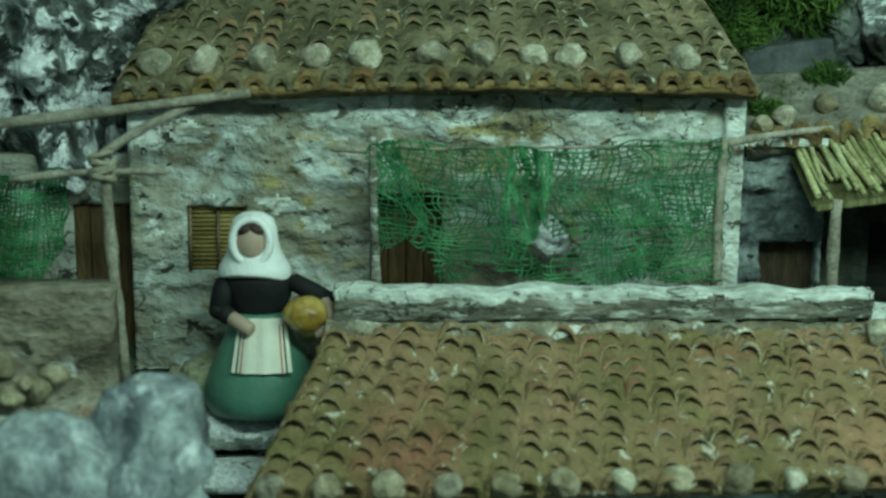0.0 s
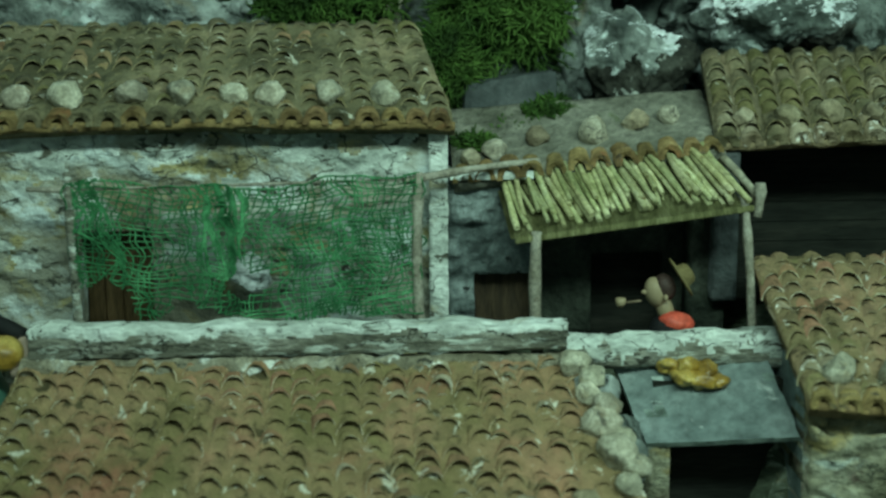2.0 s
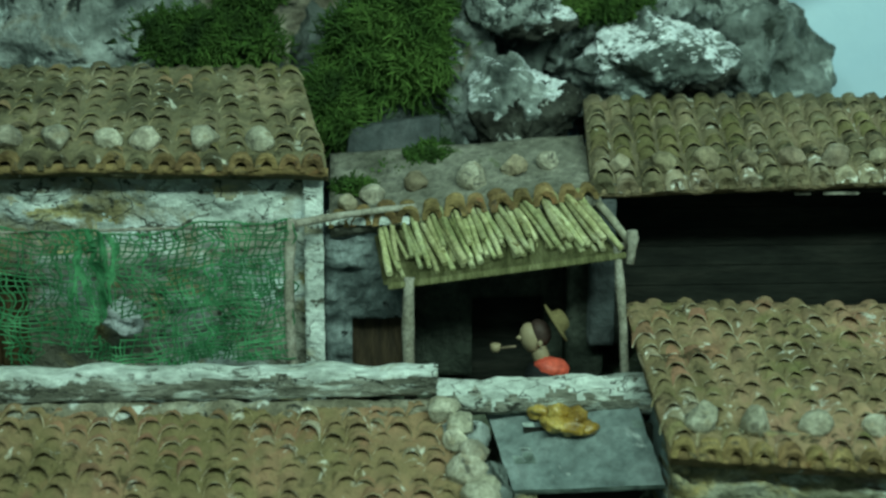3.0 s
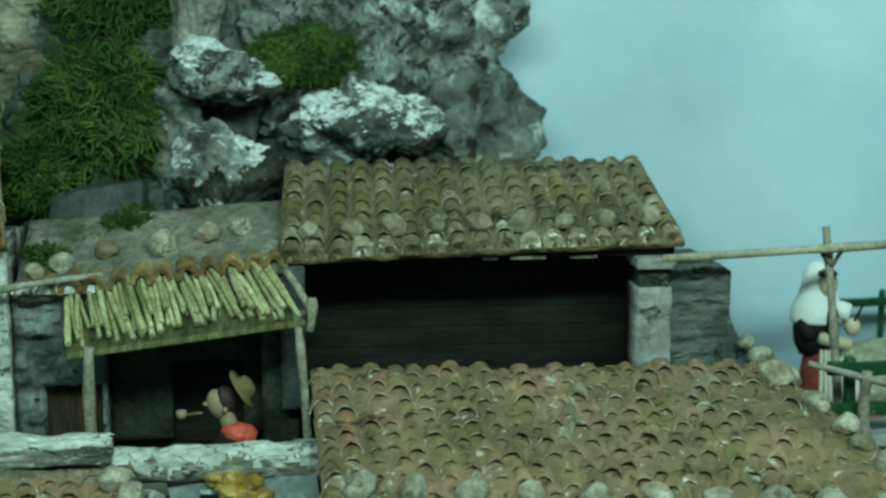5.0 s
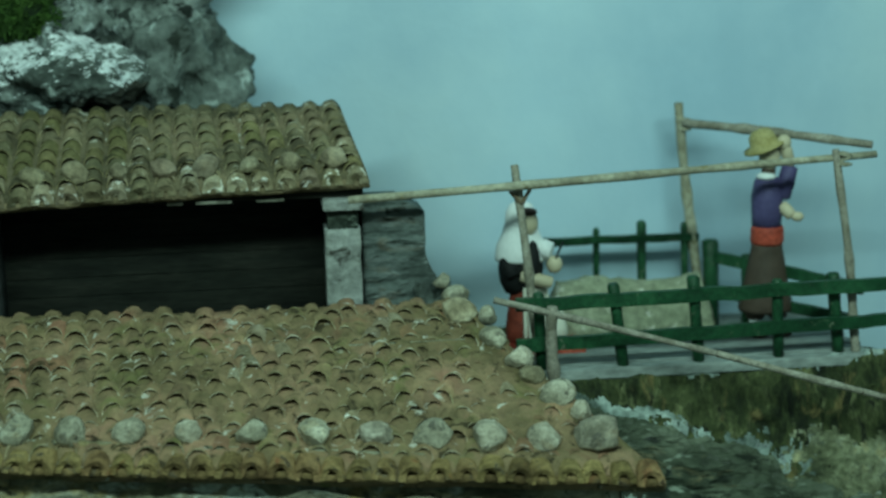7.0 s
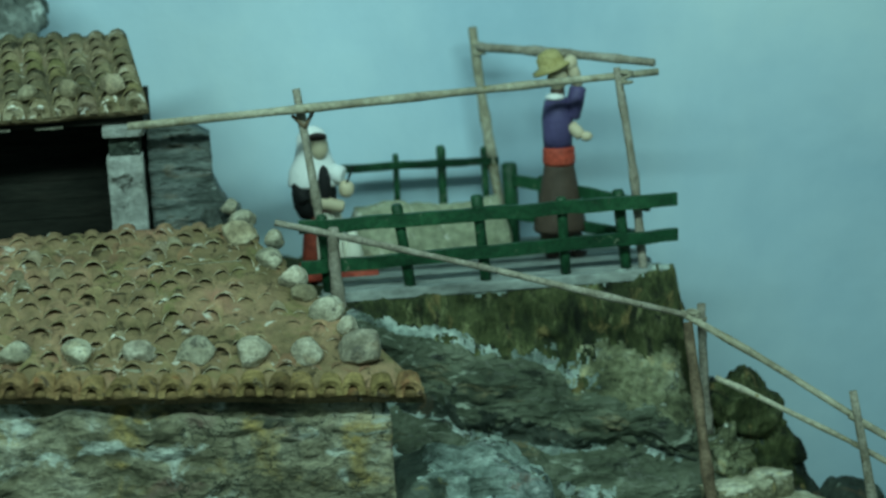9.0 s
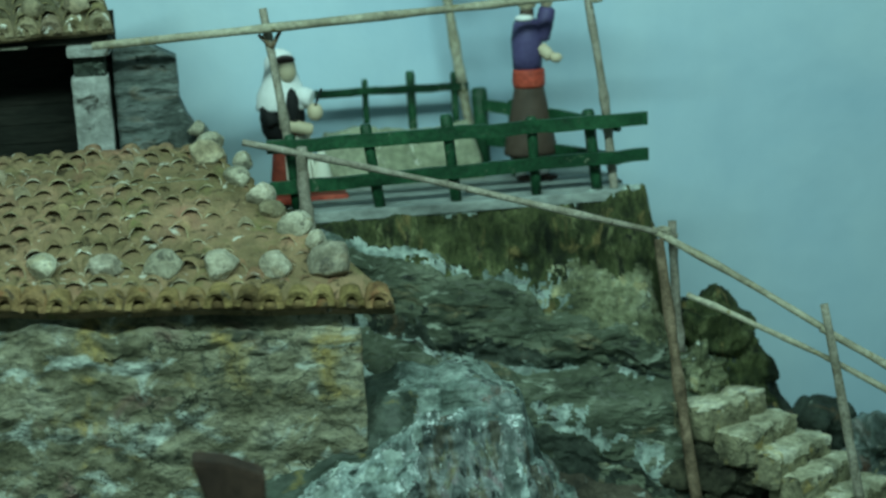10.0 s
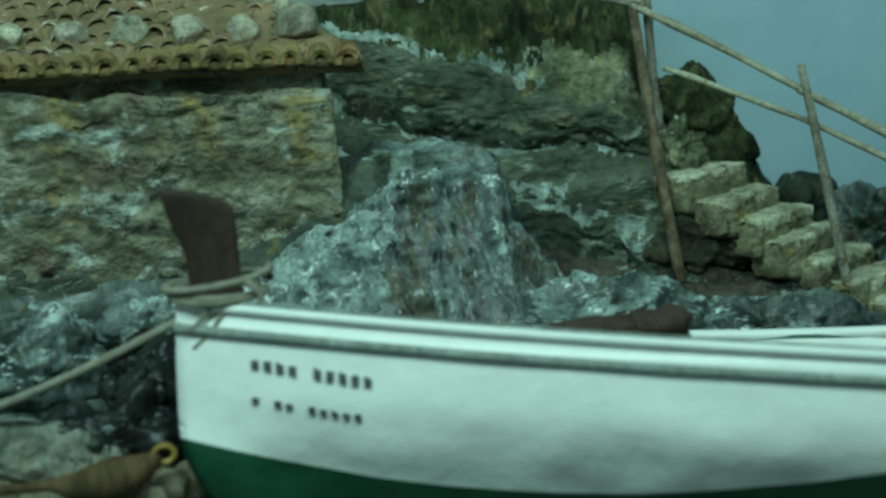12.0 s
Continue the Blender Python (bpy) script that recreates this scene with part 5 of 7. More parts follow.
# ---- nets ----
def net(fn, nu, nv, r, seed, label, hole=None, bottom=None, at=(0, 0, 0), gather=0):
    """Draped netting of thin strands. fn: the place of (u, v), v downward."""
    bm, rnd = bmesh.new(), random.Random(seed)

    def ok(u, v):
        return (bottom is None or v <= bottom(u)) and not (hole and hole(u, v))

    def strand(pts):
        run = []
        for u, v in pts:
            if ok(u, v):
                run.append(fn(u, v))
            else:
                if len(run) > 2:
                    tube(bm, run, r * rnd.uniform(0.7, 1.25), 3, 0, False)
                run = []
        if len(run) > 2:
            tube(bm, run, r * rnd.uniform(0.7, 1.25), 3, 0, False)

    def wig(a, b, s):
        return 0.03 * noise.noise(Vector((a * 6, b * 5, seed + s))) + 0.018 * noise.noise(Vector((a * 16, b * 11, seed + s))) + 0.004 * noise.noise(Vector((a * 40, b * 40, seed + s)))

    for i in range(nu + 1):
        u = i / nu + rnd.uniform(-0.2, 0.2) / nu
        strand([(u + wig(u, j / 44, 1), j / 44) for j in range(45)])
    for j in range(nv + 1):
        v = j / nv + rnd.uniform(-0.2, 0.2) / nv
        strand([(i / 90, v + 1.3 * wig(i / 90, v, 2)) for i in range(91)])
    for _ in range(gather):
        u = rnd.gauss(0.43, 0.05)
        strand([(u + 0.012 * math.sin(j * 0.16 + u * 90) + wig(u, j / 44, 4), j / 44) for j in range(int(44 * rnd.uniform(0.35, 0.85)))])
    for _ in range(gather // 3):
        w = rnd.random()
        strand([(0.02 + 0.05 * w + (0.1 + 0.14 * w) * j / 44 + 2 * wig(w, j / 44, 6), j / 44) for j in range(int(44 * rnd.uniform(0.3, 1)))])
    for _ in range(nu):
        u, v = rnd.random(), rnd.random()
        strand([(u + 0.006 * k * rnd.uniform(-1, 1), v + 0.012 * k) for k in range(5)])
    return solid("fishing_net", bm, net_mat, at, label, "net", "hanging green nets", smooth=True)


def net_a(u, v):
    top = 0.012 * math.sin(u * 9) - 0.03 * math.sin(math.pi * u) + 0.02 * u
    z = -0.925 + top - 0.64 * v
    pull = (u - 0.465) * math.exp(-((u - 0.465) / 0.085) ** 2)
    w = u - 0.6 * pull * (1 - 0.75 * v) + 0.035 * v * math.exp(-((u - 0.36) / 0.1) ** 2)
    fold = 0.3 * noise.noise(Vector((u * 7 + 1.5 * v, v * 2.5, 8))) + 0.06 * math.sin(u * 17 + 2.5 * v) * (0.35 + v) + 0.9 * math.exp(-((u - 0.465 - 0.03 * v) / 0.028) ** 2) * (1 - 0.6 * v)
    x = -0.03 + 1.58 * w + 0.07 * math.sin(math.pi * u) * noise.noise(Vector((u * 9, v * 4, 3))) * v + 0.03 * noise.noise(Vector((u * 4, v * 3, 1))) * v
    sag = 0.05 * math.sin(math.pi * min(1.0, u / 0.46)) * v + 0.03 * noise.noise(Vector((u * 6, v * 4, 9)))
    return Vector((x, 6.44 - 0.06 * fold - 0.05 * math.sin(math.pi * u) * v + 0.03 * noise.noise(Vector((u * 8, v * 5, 4))), z - sag))


HEM = ((-0.1, 0.76), (0.03, 0.76), (0.09, 0.64), (0.13, 0.7), (0.2, 0.98), (0.25, 0.95), (0.29, 0.8), (0.36, 0.83), (0.42, 0.92), (0.5, 0.95), (0.62, 1.0), (1.2, 1.04))


def bottom_a(u):
    for (a, p), (b, q) in zip(HEM, HEM[1:]):
        if u <= b:
            return p + (q - p) * (u - a) / (b - a) - 0.05 * abs(noise.noise(Vector((u * 18, 0, 3))))
    return 1.0


def torn(u, v):
    """The tear before the white stone."""
    return ((u - 0.49 - 0.15 * (v - 0.6)) / (0.066 + 0.02 * math.sin(v * 31))) ** 2 + ((v - 0.67) / (0.14 + 0.04 * math.sin(u * 57))) ** 2 < 1


net(net_a, 52, 27, 0.0046, 1, "torn dark green fishing net hanging before the house wall", torn, bottom_a, (0.75, 6.44, -1.56), 54)


def net_b(u, v):
    p = net_a(u, 0.06 + 0.95 * v)
    return p + Vector((0.012, -0.02 - 0.02 * math.sin(u * 23), -0.01 + 0.05 * noise.noise(Vector((u * 5, 2, 2)))))


def thin_b(u, v):
    """Where the second layer is drawn away."""
    lump = noise.noise(Vector((u * 6 + v, v * 4, 7)))
    return u < 0.3 or torn(u, 0.06 + 0.95 * v) or lump < 0.22 - 0.75 * max(0.0, v - 0.6) - (0.34 if u > 0.6 and 0.25 < v < 0.55 else 0.0)


net(net_b, 60, 28, 0.004, 2, "folded second layer of the green fishing net", thin_b, bottom_a, (0.75, 6.42, -1.56))


def net_c(u, v):
    return Vector((-2.1 + 0.72 * u - 0.06 * v * u, 6.4 + 0.04 * math.sin(u * 15), -1.06 - 0.56 * v + 0.01 * math.sin(u * 8)))


net(net_c, 40, 30, 0.0055, 3, "dark green fishing net hanging beside the low wall", None, lambda u: 1 - 0.35 * max(0, u - 0.8) * 5, (-1.75, 6.4, -1.62))


def pole(a, b, r, seed, mat, label, name="pole", bend=0.02, knots=3, group="", base=None):
    bm = bmesh.new()
    stick(bm, a, b, r, seed, 14, 8, bend, knots)
    lo = min((Vector(a), Vector(b)), key=lambda p: p.z)
    return solid(name, bm, mat, base or tuple(lo), label, "pole", group)


pole((-0.015, 6.46, -1.75), (-0.035, 6.46, -0.88), 0.022, 1, beam_mat, "dark upright stick holding the green net")
pole((1.55, 6.47, -1.75), (1.545, 6.46, -0.9), 0.027, 2, twig, "grey peeled stick holding the green net")
pole((-0.22, 6.47, -0.955), (0.05, 6.46, -0.965), 0.012, 3, twig, "thin grey stick end at the net's corner", bend=0.005)
pole((0.03, 6.455, -0.955), (1.5, 6.455, -0.93), 0.007, 33, twig, "thin stick threaded through the top of the net", bend=0.015)
pole((1.48, 6.44, -0.94), (2.13, 6.76, -0.9), 0.018, 4, twig, "pale peeled stick reaching from net post to hut roof", bend=0.01)
boulder((0.775, 6.5, -1.36), (0.13, 0.05, 0.085), white_cap, 61, "white stone seen through the torn net", 4, 0.09, 0.2, name="white_stone")

# ---- left corner: alley door, T-shaped post, low wall ----
side = thing("alley_house", (-1.7, 6.95, -2.1), "dark stone alley house with a brown plank door", "house")
bm = rough_wall(-2.4, -1.16, -2.1, -1.05, 6.86, 0.15, [(-1.46, -1.17, -2.0, -1.28)], 0.04, 0.035, 51)
part("wall", bm, plaster, side)
bm = bmesh.new()
box(bm, (-1.47, 6.9, -2.0), (-1.16, 6.93, -1.27), 0, 0.005)
door_s = part("door", bm, brown_wood, side, "brown plank door")
for k in range(4):
    bm = bmesh.new()
    box(bm, (-1.455 + 0.073 * k, 6.888, -2.0), (-1.385 + 0.073 * k, 6.899, -1.28), 0, 0.005)
    part("plank", bm, brown_wood, door_s)
frame_l = thing("stick_trellis", (-1.15, 6.3, -1.98), "crooked frame of peeled sticks lashed with cord", "trellis")
for nm, a, b, r, s in (("post", (-1.14, 6.3, -1.98), (-1.19, 6.3, -1.0), 0.028, 7), ("crossbar", (-1.6, 6.33, -1.07), (-0.91, 6.3, -1.03), 0.016, 8),
                       ("brace", (-1.22, 6.28, -0.97), (-0.8, 6.36, -0.745), 0.021, 9), ("top_pole", (-2.2, 6.22, -0.87), (-0.56, 6.34, -0.69), 0.024, 10)):
    bm = bmesh.new()
    stick(bm, a, b, r, s, 12, 8, 0.02, 3)
    part(nm, bm, twig, frame_l)
bm = bmesh.new()
tube(bm, [Vector((-1.2, 6.3, -1.0)) + Vector((0.05 * math.cos(t), 0.05 * math.sin(t), 0.028 * math.sin(t * 0.61) + 0.0014 * (i - 45))) for i, t in ((i, i * 0.62) for i in range(72))], 0.012, 5)
part("lashing", bm, bamboo, frame_l, "pale cord lashing")
bm = rough_wall(-2.3, -1.15, -2.1, -1.51, 6.08, 0.24, (), 0.035, 0.03, 55)
solid("garden_wall", bm, earth_mat, (-1.7, 6.2, -2.1), "low rough grey-brown wall with a flat top", "wall", smooth=True)
bm = bmesh.new()
rock(bm, (-1.75, 5.95, -2.1), (0.65, 0.22, 0.32), 5, 0.08, 0.2, 57)
solid("earth_bank", bm, earth_mat, (-1.75, 5.95, -2.4), "brown earth bank under the low wall", "rubble", smooth=True)
for k in range(9):
    pebble((-1.78 + 0.11 * (k % 5) + 0.05 * (k // 5), 5.81 - 0.04 * (k % 2), -1.82 - 0.09 * (k // 5) + 0.03 * (k % 3)), 0.08 + 0.035 * (k % 3), k, group="stones on the earth bank", label="dull brown stone on the earth bank", brown=True)
boulder((-0.93, 5.5, -2.24), (0.3, 0.22, 0.55), streaked_rock, 58, "glossy streaked blue-grey boulder beside the stone steps", 5, 0.1, 0.3)
boulder((-1.32, 5.45, -2.36), (0.42, 0.22, 0.52), streaked_rock, 59, "blue-grey glossy rock below the earth bank", 5, 0.1, 0.35)
for k, (x0, x1, y0, z0, z1) in enumerate(((-0.92, -0.4, 6.28, -2.32, -2.16), (-0.86, -0.38, 6.1, -2.46, -2.36), (-0.82, -0.36, 5.94, -2.62, -2.52))):
    bm = bmesh.new()

    def st(u, v, x0=x0, x1=x1, y0=y0, z0=z0, z1=z1, k=k):
        a = 2 * math.pi * v
        c, s = math.cos(a), math.sin(a)
        m = 1 / max(abs(c), abs(s)) ** 0.8
        x = x0 + (x1 - x0) * u
        e = 1 + 0.12 * fbm(Vector((x * 9, c * 2 + k, s * 3)), 4)
        return Vector((x, y0 + 0.17 + 0.17 * c * m * e, (z0 + z1) / 2 + (z1 - z0) / 2 * s * m * (1 + 0.25 * (e - 1))))

    sheet(bm, st, 24, 20)
    close_ends(bm)
    for f in bm.faces:
        q = f.calc_center_median()
        f.material_index = 1 if q.z > z1 - 0.07 + 0.06 * fbm(q * 8, 4) else 0
    solid("stone_step", bm, [rock_white, white_cap], ((x0 + x1) / 2, y0 + 0.15, z0), "rough grey stone step with a worn white top", "step", "steps under the woman", smooth=True)
boulder((-0.65, 6.62, -2.12), (0.45, 0.16, 0.2), mossy_earth, 62, "brown-green rocky ground at the wall's foot", 5, 0.08, 0.2, name="rock_outcrop")

# ---- deck, fences and pole frame ----
deck = thing("deck", (6.7, 7.0, -1.85), "grey plank landing deck on the cliff top", "deck")
for k in range(9):
    bm = bmesh.new()
    y = 6.555 + 0.11 * k
    box(bm, (5.8 + 0.02 * (k % 3), y, -1.82), (7.62 - 0.02 * (k % 2), y + 0.104, -1.765 + 0.004 * (k % 3)), 0, 0.008)
    part("plank", bm, deck_mat, deck)


def fence(label, rails, posts, at, r=0.032):
    f = thing("fence", at, label, "fence", "green fences of the deck")
    for a, b, h in rails:
        bm = bmesh.new()
        a, b = Vector(a), Vector(b)
        d = (b - a)
        s = d.cross(Z).normalized() * 0.017

        def row(u, v, a=a, b=b, s=s, h=h):
            c = ((-1, -1), (1, -1), (1, 1), (-1, 1), (-1, -1))[int(round(v * 4))]
            p = a.lerp(b, u)
            w = 1 + 0.12 * noise.noise(p * 9 + Vector((0, 0, c[1])))
            return p + s * c[0] + Z * (h * c[1] * w + 0.008 * noise.noise(p * 5))

        sheet(bm, row, 24, 4, 0, False)
        close_ends(bm)
        part("rail", bm, green_paint, f)
    for a, b, pr in posts:
        bm = bmesh.new()
        tube(bm, [Vector(a).lerp(Vector(b), t) for t in (0, 0.3, 0.6, 0.97, 1)], [pr, pr * 1.05, pr, pr * 1.08, pr * 0.8], 6, 0, True, 0.15, int(a[0] * 100))
        part("post", bm, green_paint, f)
    return f


fence("dark green painted rail fence along the deck's front", [((5.7, 6.58, -1.415), (7.7, 6.58, -1.395), 0.034), ((5.7, 6.57, -1.625), (7.7, 6.57, -1.585), 0.033)],
      [((5.84, 6.61, -1.8), (5.82, 6.61, -1.36), 0.03), ((6.27, 6.61, -1.8), (6.21, 6.61, -1.33), 0.032), ((6.67, 6.61, -1.8), (6.63, 6.61, -1.31), 0.032),
       ((7.1, 6.61, -1.8), (7.08, 6.61, -1.35), 0.028), ((7.44, 6.64, -1.78), (7.4, 6.66, -1.34), 0.032)], (6.7, 6.6, -1.8))
fence("low green painted fence at the back of the deck", [((6.0, 7.4, -1.255), (6.9, 7.4, -1.265), 0.022)],
      [((6.31, 7.41, -1.78), (6.31, 7.41, -1.19), 0.018), ((6.58, 7.41, -1.78), (6.57, 7.41, -1.16), 0.026), ((6.83, 7.41, -1.78), (6.82, 7.41, -1.18), 0.02)], (6.5, 7.4, -1.78))
fence("dark green side fence at the end of the deck", [((6.93, 7.33, -1.36), (7.58, 6.68, -1.44), 0.033), ((6.98, 7.28, -1.56), (7.58, 6.68, -1.62), 0.03)],
      [((6.96, 7.32, -1.78), (6.95, 7.33, -1.27), 0.045), ((7.12, 7.16, -1.78), (7.11, 7.17, -1.33), 0.035)], (7.2, 7.0, -1.78))
sand_mat = surface("pale_sand_plaster", [(0.2, 0.22, 0.145), (0.27, 0.29, 0.2), (0.34, 0.355, 0.255)], 0.3, 0.9, 0.4, [((0.62, 0.62, 0.52), 0.2, 0.1, 1.5)])
bm = bmesh.new()


def mound(u, v):
    a = math.pi * v
    x = 5.98 + 0.95 * u
    k = 1 + 0.1 * fbm(Vector((x * 4, a, 3)), 4)
    return Vector((x, 7.27 - 0.12 * k * math.cos(a), -1.78 + 0.35 * k * max(0.0, math.sin(a)) ** 0.9 * (0.96 + 0.04 * math.sin(u * 7)) * (1 - 0.6 * max(0, abs(2 * u - 1) - 0.85) / 0.15)))


sheet(bm, mound, 40, 14)
close_ends(bm)
solid("low_wall", bm, sand_mat, (6.45, 7.27, -1.78), "low sand-coloured plastered wall at the back of the deck", "wall", smooth=True)
bm = bmesh.new()
box(bm, (5.72, 6.86, -1.77), (6.13, 7.2, -1.735), 0, 0.012)
red_mat = surface("dull_red_paint", [(0.25, 0.035, 0.02), (0.4, 0.06, 0.035), (0.5, 0.1, 0.06)], 0.15, 0.6, 0.3)
solid("red_mat", bm, red_mat, (5.92, 7.03, -1.77), "flat dull red base under the standing woman", "mat")

gallery = thing("drying_rack", (6.4, 6.8, -1.8), "drying frame of peeled cane poles above the deck", "drying rack")
for nm, a, b, r, s, m in (("long_pole", (4.88, 6.74, -0.868), (7.65, 6.74, -0.735), 0.022, 61, bamboo), ("fork_post", (5.86, 6.78, -1.8), (5.74, 6.8, -0.73), 0.024, 62, twig),
                          ("end_post", (7.53, 6.62, -1.8), (7.42, 6.72, -0.7), 0.024, 63, twig), ("back_post", (6.95, 7.4, -1.8), (6.775, 7.4, -0.5), 0.03, 64, bamboo),
                          ("cross_pole", (6.8, 7.38, -0.61), (7.64, 6.77, -0.69), 0.025, 65, twig)):
    bm = bmesh.new()
    stick(bm, a, b, r, s, 16, 8, 0.02, 5)
    part(nm, bm, m, gallery)
bm = bmesh.new()
stick(bm, (5.775, 6.79, -0.93), (5.71, 6.77, -0.86), 0.012, 3, 5, 6, 0.002, 0)
stick(bm, (5.775, 6.79, -0.93), (5.83, 6.77, -0.83), 0.012, 4, 5, 6, 0.002, 0)
part("fork", bm, twig_dark, gallery)
for c in ((7.47, 6.72, -0.75), (6.81, 7.4, -0.62)):
    bm = bmesh.new()
    tube(bm, [Vector(c) + Vector((0.035 * math.cos(t), 0.035 * math.sin(t), 0.03 * math.sin(t * 0.37))) for t in (i * 0.7 for i in range(44))], 0.008, 5)
    part("lashing", bm, bamboo, gallery, "pale cord lashing")

# ---- hand rail and stairs ----
rail = thing("hand_rail", (7.7, 6.2, -2.6), "hand rail of peeled sticks leading down the cliff stairs", "hand rail")
for nm, a, b, r, s, m in (("post", (5.9, 6.5, -1.92), (5.87, 6.5, -1.41), 0.032, 71, twig), ("rail", (5.58, 6.54, -1.37), (6.7, 6.33, -1.66), 0.017, 72, twig), ("rail", (6.68, 6.335, -1.655), (7.72, 6.16, -1.95), 0.018, 73, twig),
                          ("post", (7.75, 6.2, -2.6), (7.715, 6.22, -1.88), 0.026, 74, twig), ("post", (7.68, 5.74, -3.27), (7.62, 6.15, -1.95), 0.03, 75, twig_dark),
                          ("rail", (7.6, 6.2, -1.91), (8.34, 5.69, -2.38), 0.02, 76, bamboo), ("rail", (8.3, 5.71, -2.36), (9.3, 5.1, -3.0), 0.02, 77, bamboo),
                          ("lower_rail", (7.76, 6.13, -2.25), (8.34, 5.7, -2.52), 0.016, 78, bamboo), ("lower_rail", (8.32, 5.71, -2.51), (9.3, 5.12, -3.1), 0.016, 79, bamboo),
                          ("post", (8.47, 5.46, -3.5), (8.315, 5.71, -2.24), 0.025, 80, twig), ("post", (9.2, 5.15, -3.7), (9.18, 5.18, -2.8), 0.03, 81, twig)):
    bm = bmesh.new()
    stick(bm, a, b, r, s, 12, 8, 0.014, 4)
    part(nm, bm, m, rail)
for c in ((7.66, 6.18, -1.93),):
    bm = bmesh.new()
    tube(bm, [Vector(c) + Vector((0.034 * math.cos(t), 0.034 * math.sin(t), 0.026 * math.sin(t * 0.37))) for t in (i * 0.7 for i in range(36))], 0.007, 5)
    part("lashing", bm, bamboo, rail)
for k in range(9):
    bm, rnd = bmesh.new(), random.Random(k + 300)
    c = Vector((7.94 + 0.142 * k + rnd.uniform(-0.014, 0.014), 6.05 - 0.078 * k, -2.762 - 0.102 * k - 0.02 * min(k, 1)))
    turn = radians(29 + rnd.uniform(-5, 5))
    d, e = Vector((math.cos(turn), math.sin(turn), 0)), Vector((math.sin(turn), -math.cos(turn), 0))

    def slab(u, v, c=c, d=d, e=e, k=k):
        a = 2 * math.pi * v
        x, z = math.cos(a), math.sin(a)
        m = 1 / max(abs(x), abs(z)) ** (0.86 - 0.1 * (k % 3 == 1))
        p = c + d * (u - 0.6) * 0.47 - Z * 0.085
        w = 1 + 0.16 * fbm(p * 5 + Vector((x, z, k)), 5)
        end = 1 - 0.2 * abs(2 * u - 1) ** 8
        lip = 0.03 * fbm(p * 7 + Vector((0, 0, k)), 4)
        return p + e * (x * m * 0.125 * w * end + lip) + Z * (z * m * (0.085 if z > 0 else 0.13) * end + 0.012 * x + 0.012 * fbm(p * 12 + Vector((x * 2, z, k)), 4)) + d * 0.03 * fbm(Vector((x * 3, z * 3, k)), 3)

    sheet(bm, slab, 30, 40)
    close_ends(bm)
    bm.normal_update()
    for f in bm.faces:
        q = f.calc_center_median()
        # darker ochre below the tread edge, darkest low on the left end
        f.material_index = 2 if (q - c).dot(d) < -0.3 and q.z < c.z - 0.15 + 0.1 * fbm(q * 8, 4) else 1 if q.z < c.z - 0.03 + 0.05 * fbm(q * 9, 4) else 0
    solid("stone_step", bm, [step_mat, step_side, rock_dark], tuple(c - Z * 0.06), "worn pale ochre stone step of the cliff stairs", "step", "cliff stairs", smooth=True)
black_rock = surface("near_black_rock", [(0.006, 0.009, 0.007), (0.016, 0.021, 0.017), (0.04, 0.048, 0.04)], 0.2, 0.35, 1.0, [((0.3, 0.34, 0.33), 0.1, 0.06, 2.0)], coat=0.4)
boulder((7.98, 6.3, -2.64), (0.24, 0.16, 0.34), rock_moss, 71, "dark green-grey crag behind the stairs", 6, 0.12, 0.22)
boulder((7.82, 6.12, -2.66), (0.13, 0.1, 0.11), rock_lichen, 72, "yellowish crag at the top of the stairs", 5, 0.12, 0.14)
boulder((7.6, 6.6, -1.97), (0.1, 0.08, 0.13), rock_moss, 77, "mossy lump at the corner of the cliff under the deck", 5, 0.14, 0.12)
# the rocky bank that carries the stairs
bm = bmesh.new()
rock(bm, (8.45, 5.86, -3.42), (0.72, 0.14, 0.14), 6, 0.12, 0.22, 79)
for v in bm.verts:
    d = v.co.x - 8.45
    v.co += Vector((0, -0.55 * d, -0.74 * d))
for f in bm.faces:
    q = f.calc_center_median()
    if q.y + 0.5 * (q.x - 8.45) < 5.66 + 0.1 * fbm(q * 5, 4):
        f.material_index = 1
solid("stair_bank", bm, [step_side, rock_dark], (8.45, 5.72, -3.9), "ochre and dark rock bank under the cliff stairs", "rock", smooth=True)
brown_rock = surface("dark_brown_rock", [(0.014, 0.014, 0.008), (0.04, 0.04, 0.024), (0.085, 0.082, 0.05)], 0.2, 0.85, 1.0, [((0.3, 0.31, 0.22), 0.12, 0.08, 1.8)])
boulder((7.9, 5.9, -3.16), (0.3, 0.12, 0.22), brown_rock, 73, "dark mossy rock under the stairs", 6, 0.16, 0.24)
boulder((8.22, 5.66, -3.42), (0.22, 0.1, 0.12), black_rock, 75, "black rock under the lower stairs", 5, 0.12, 0.2)
boulder((8.86, 5.92, -3.2), (0.36, 0.16, 0.24), rock_blue, 74, "dark ragged rock beside the lower stairs", 6, 0.16, 0.22)
boulder((8.38, 6.14, -3.16), (0.4, 0.14, 0.26), rock_dark, 76, "dark rocky bank behind the stairs", 5, 0.12, 0.25)
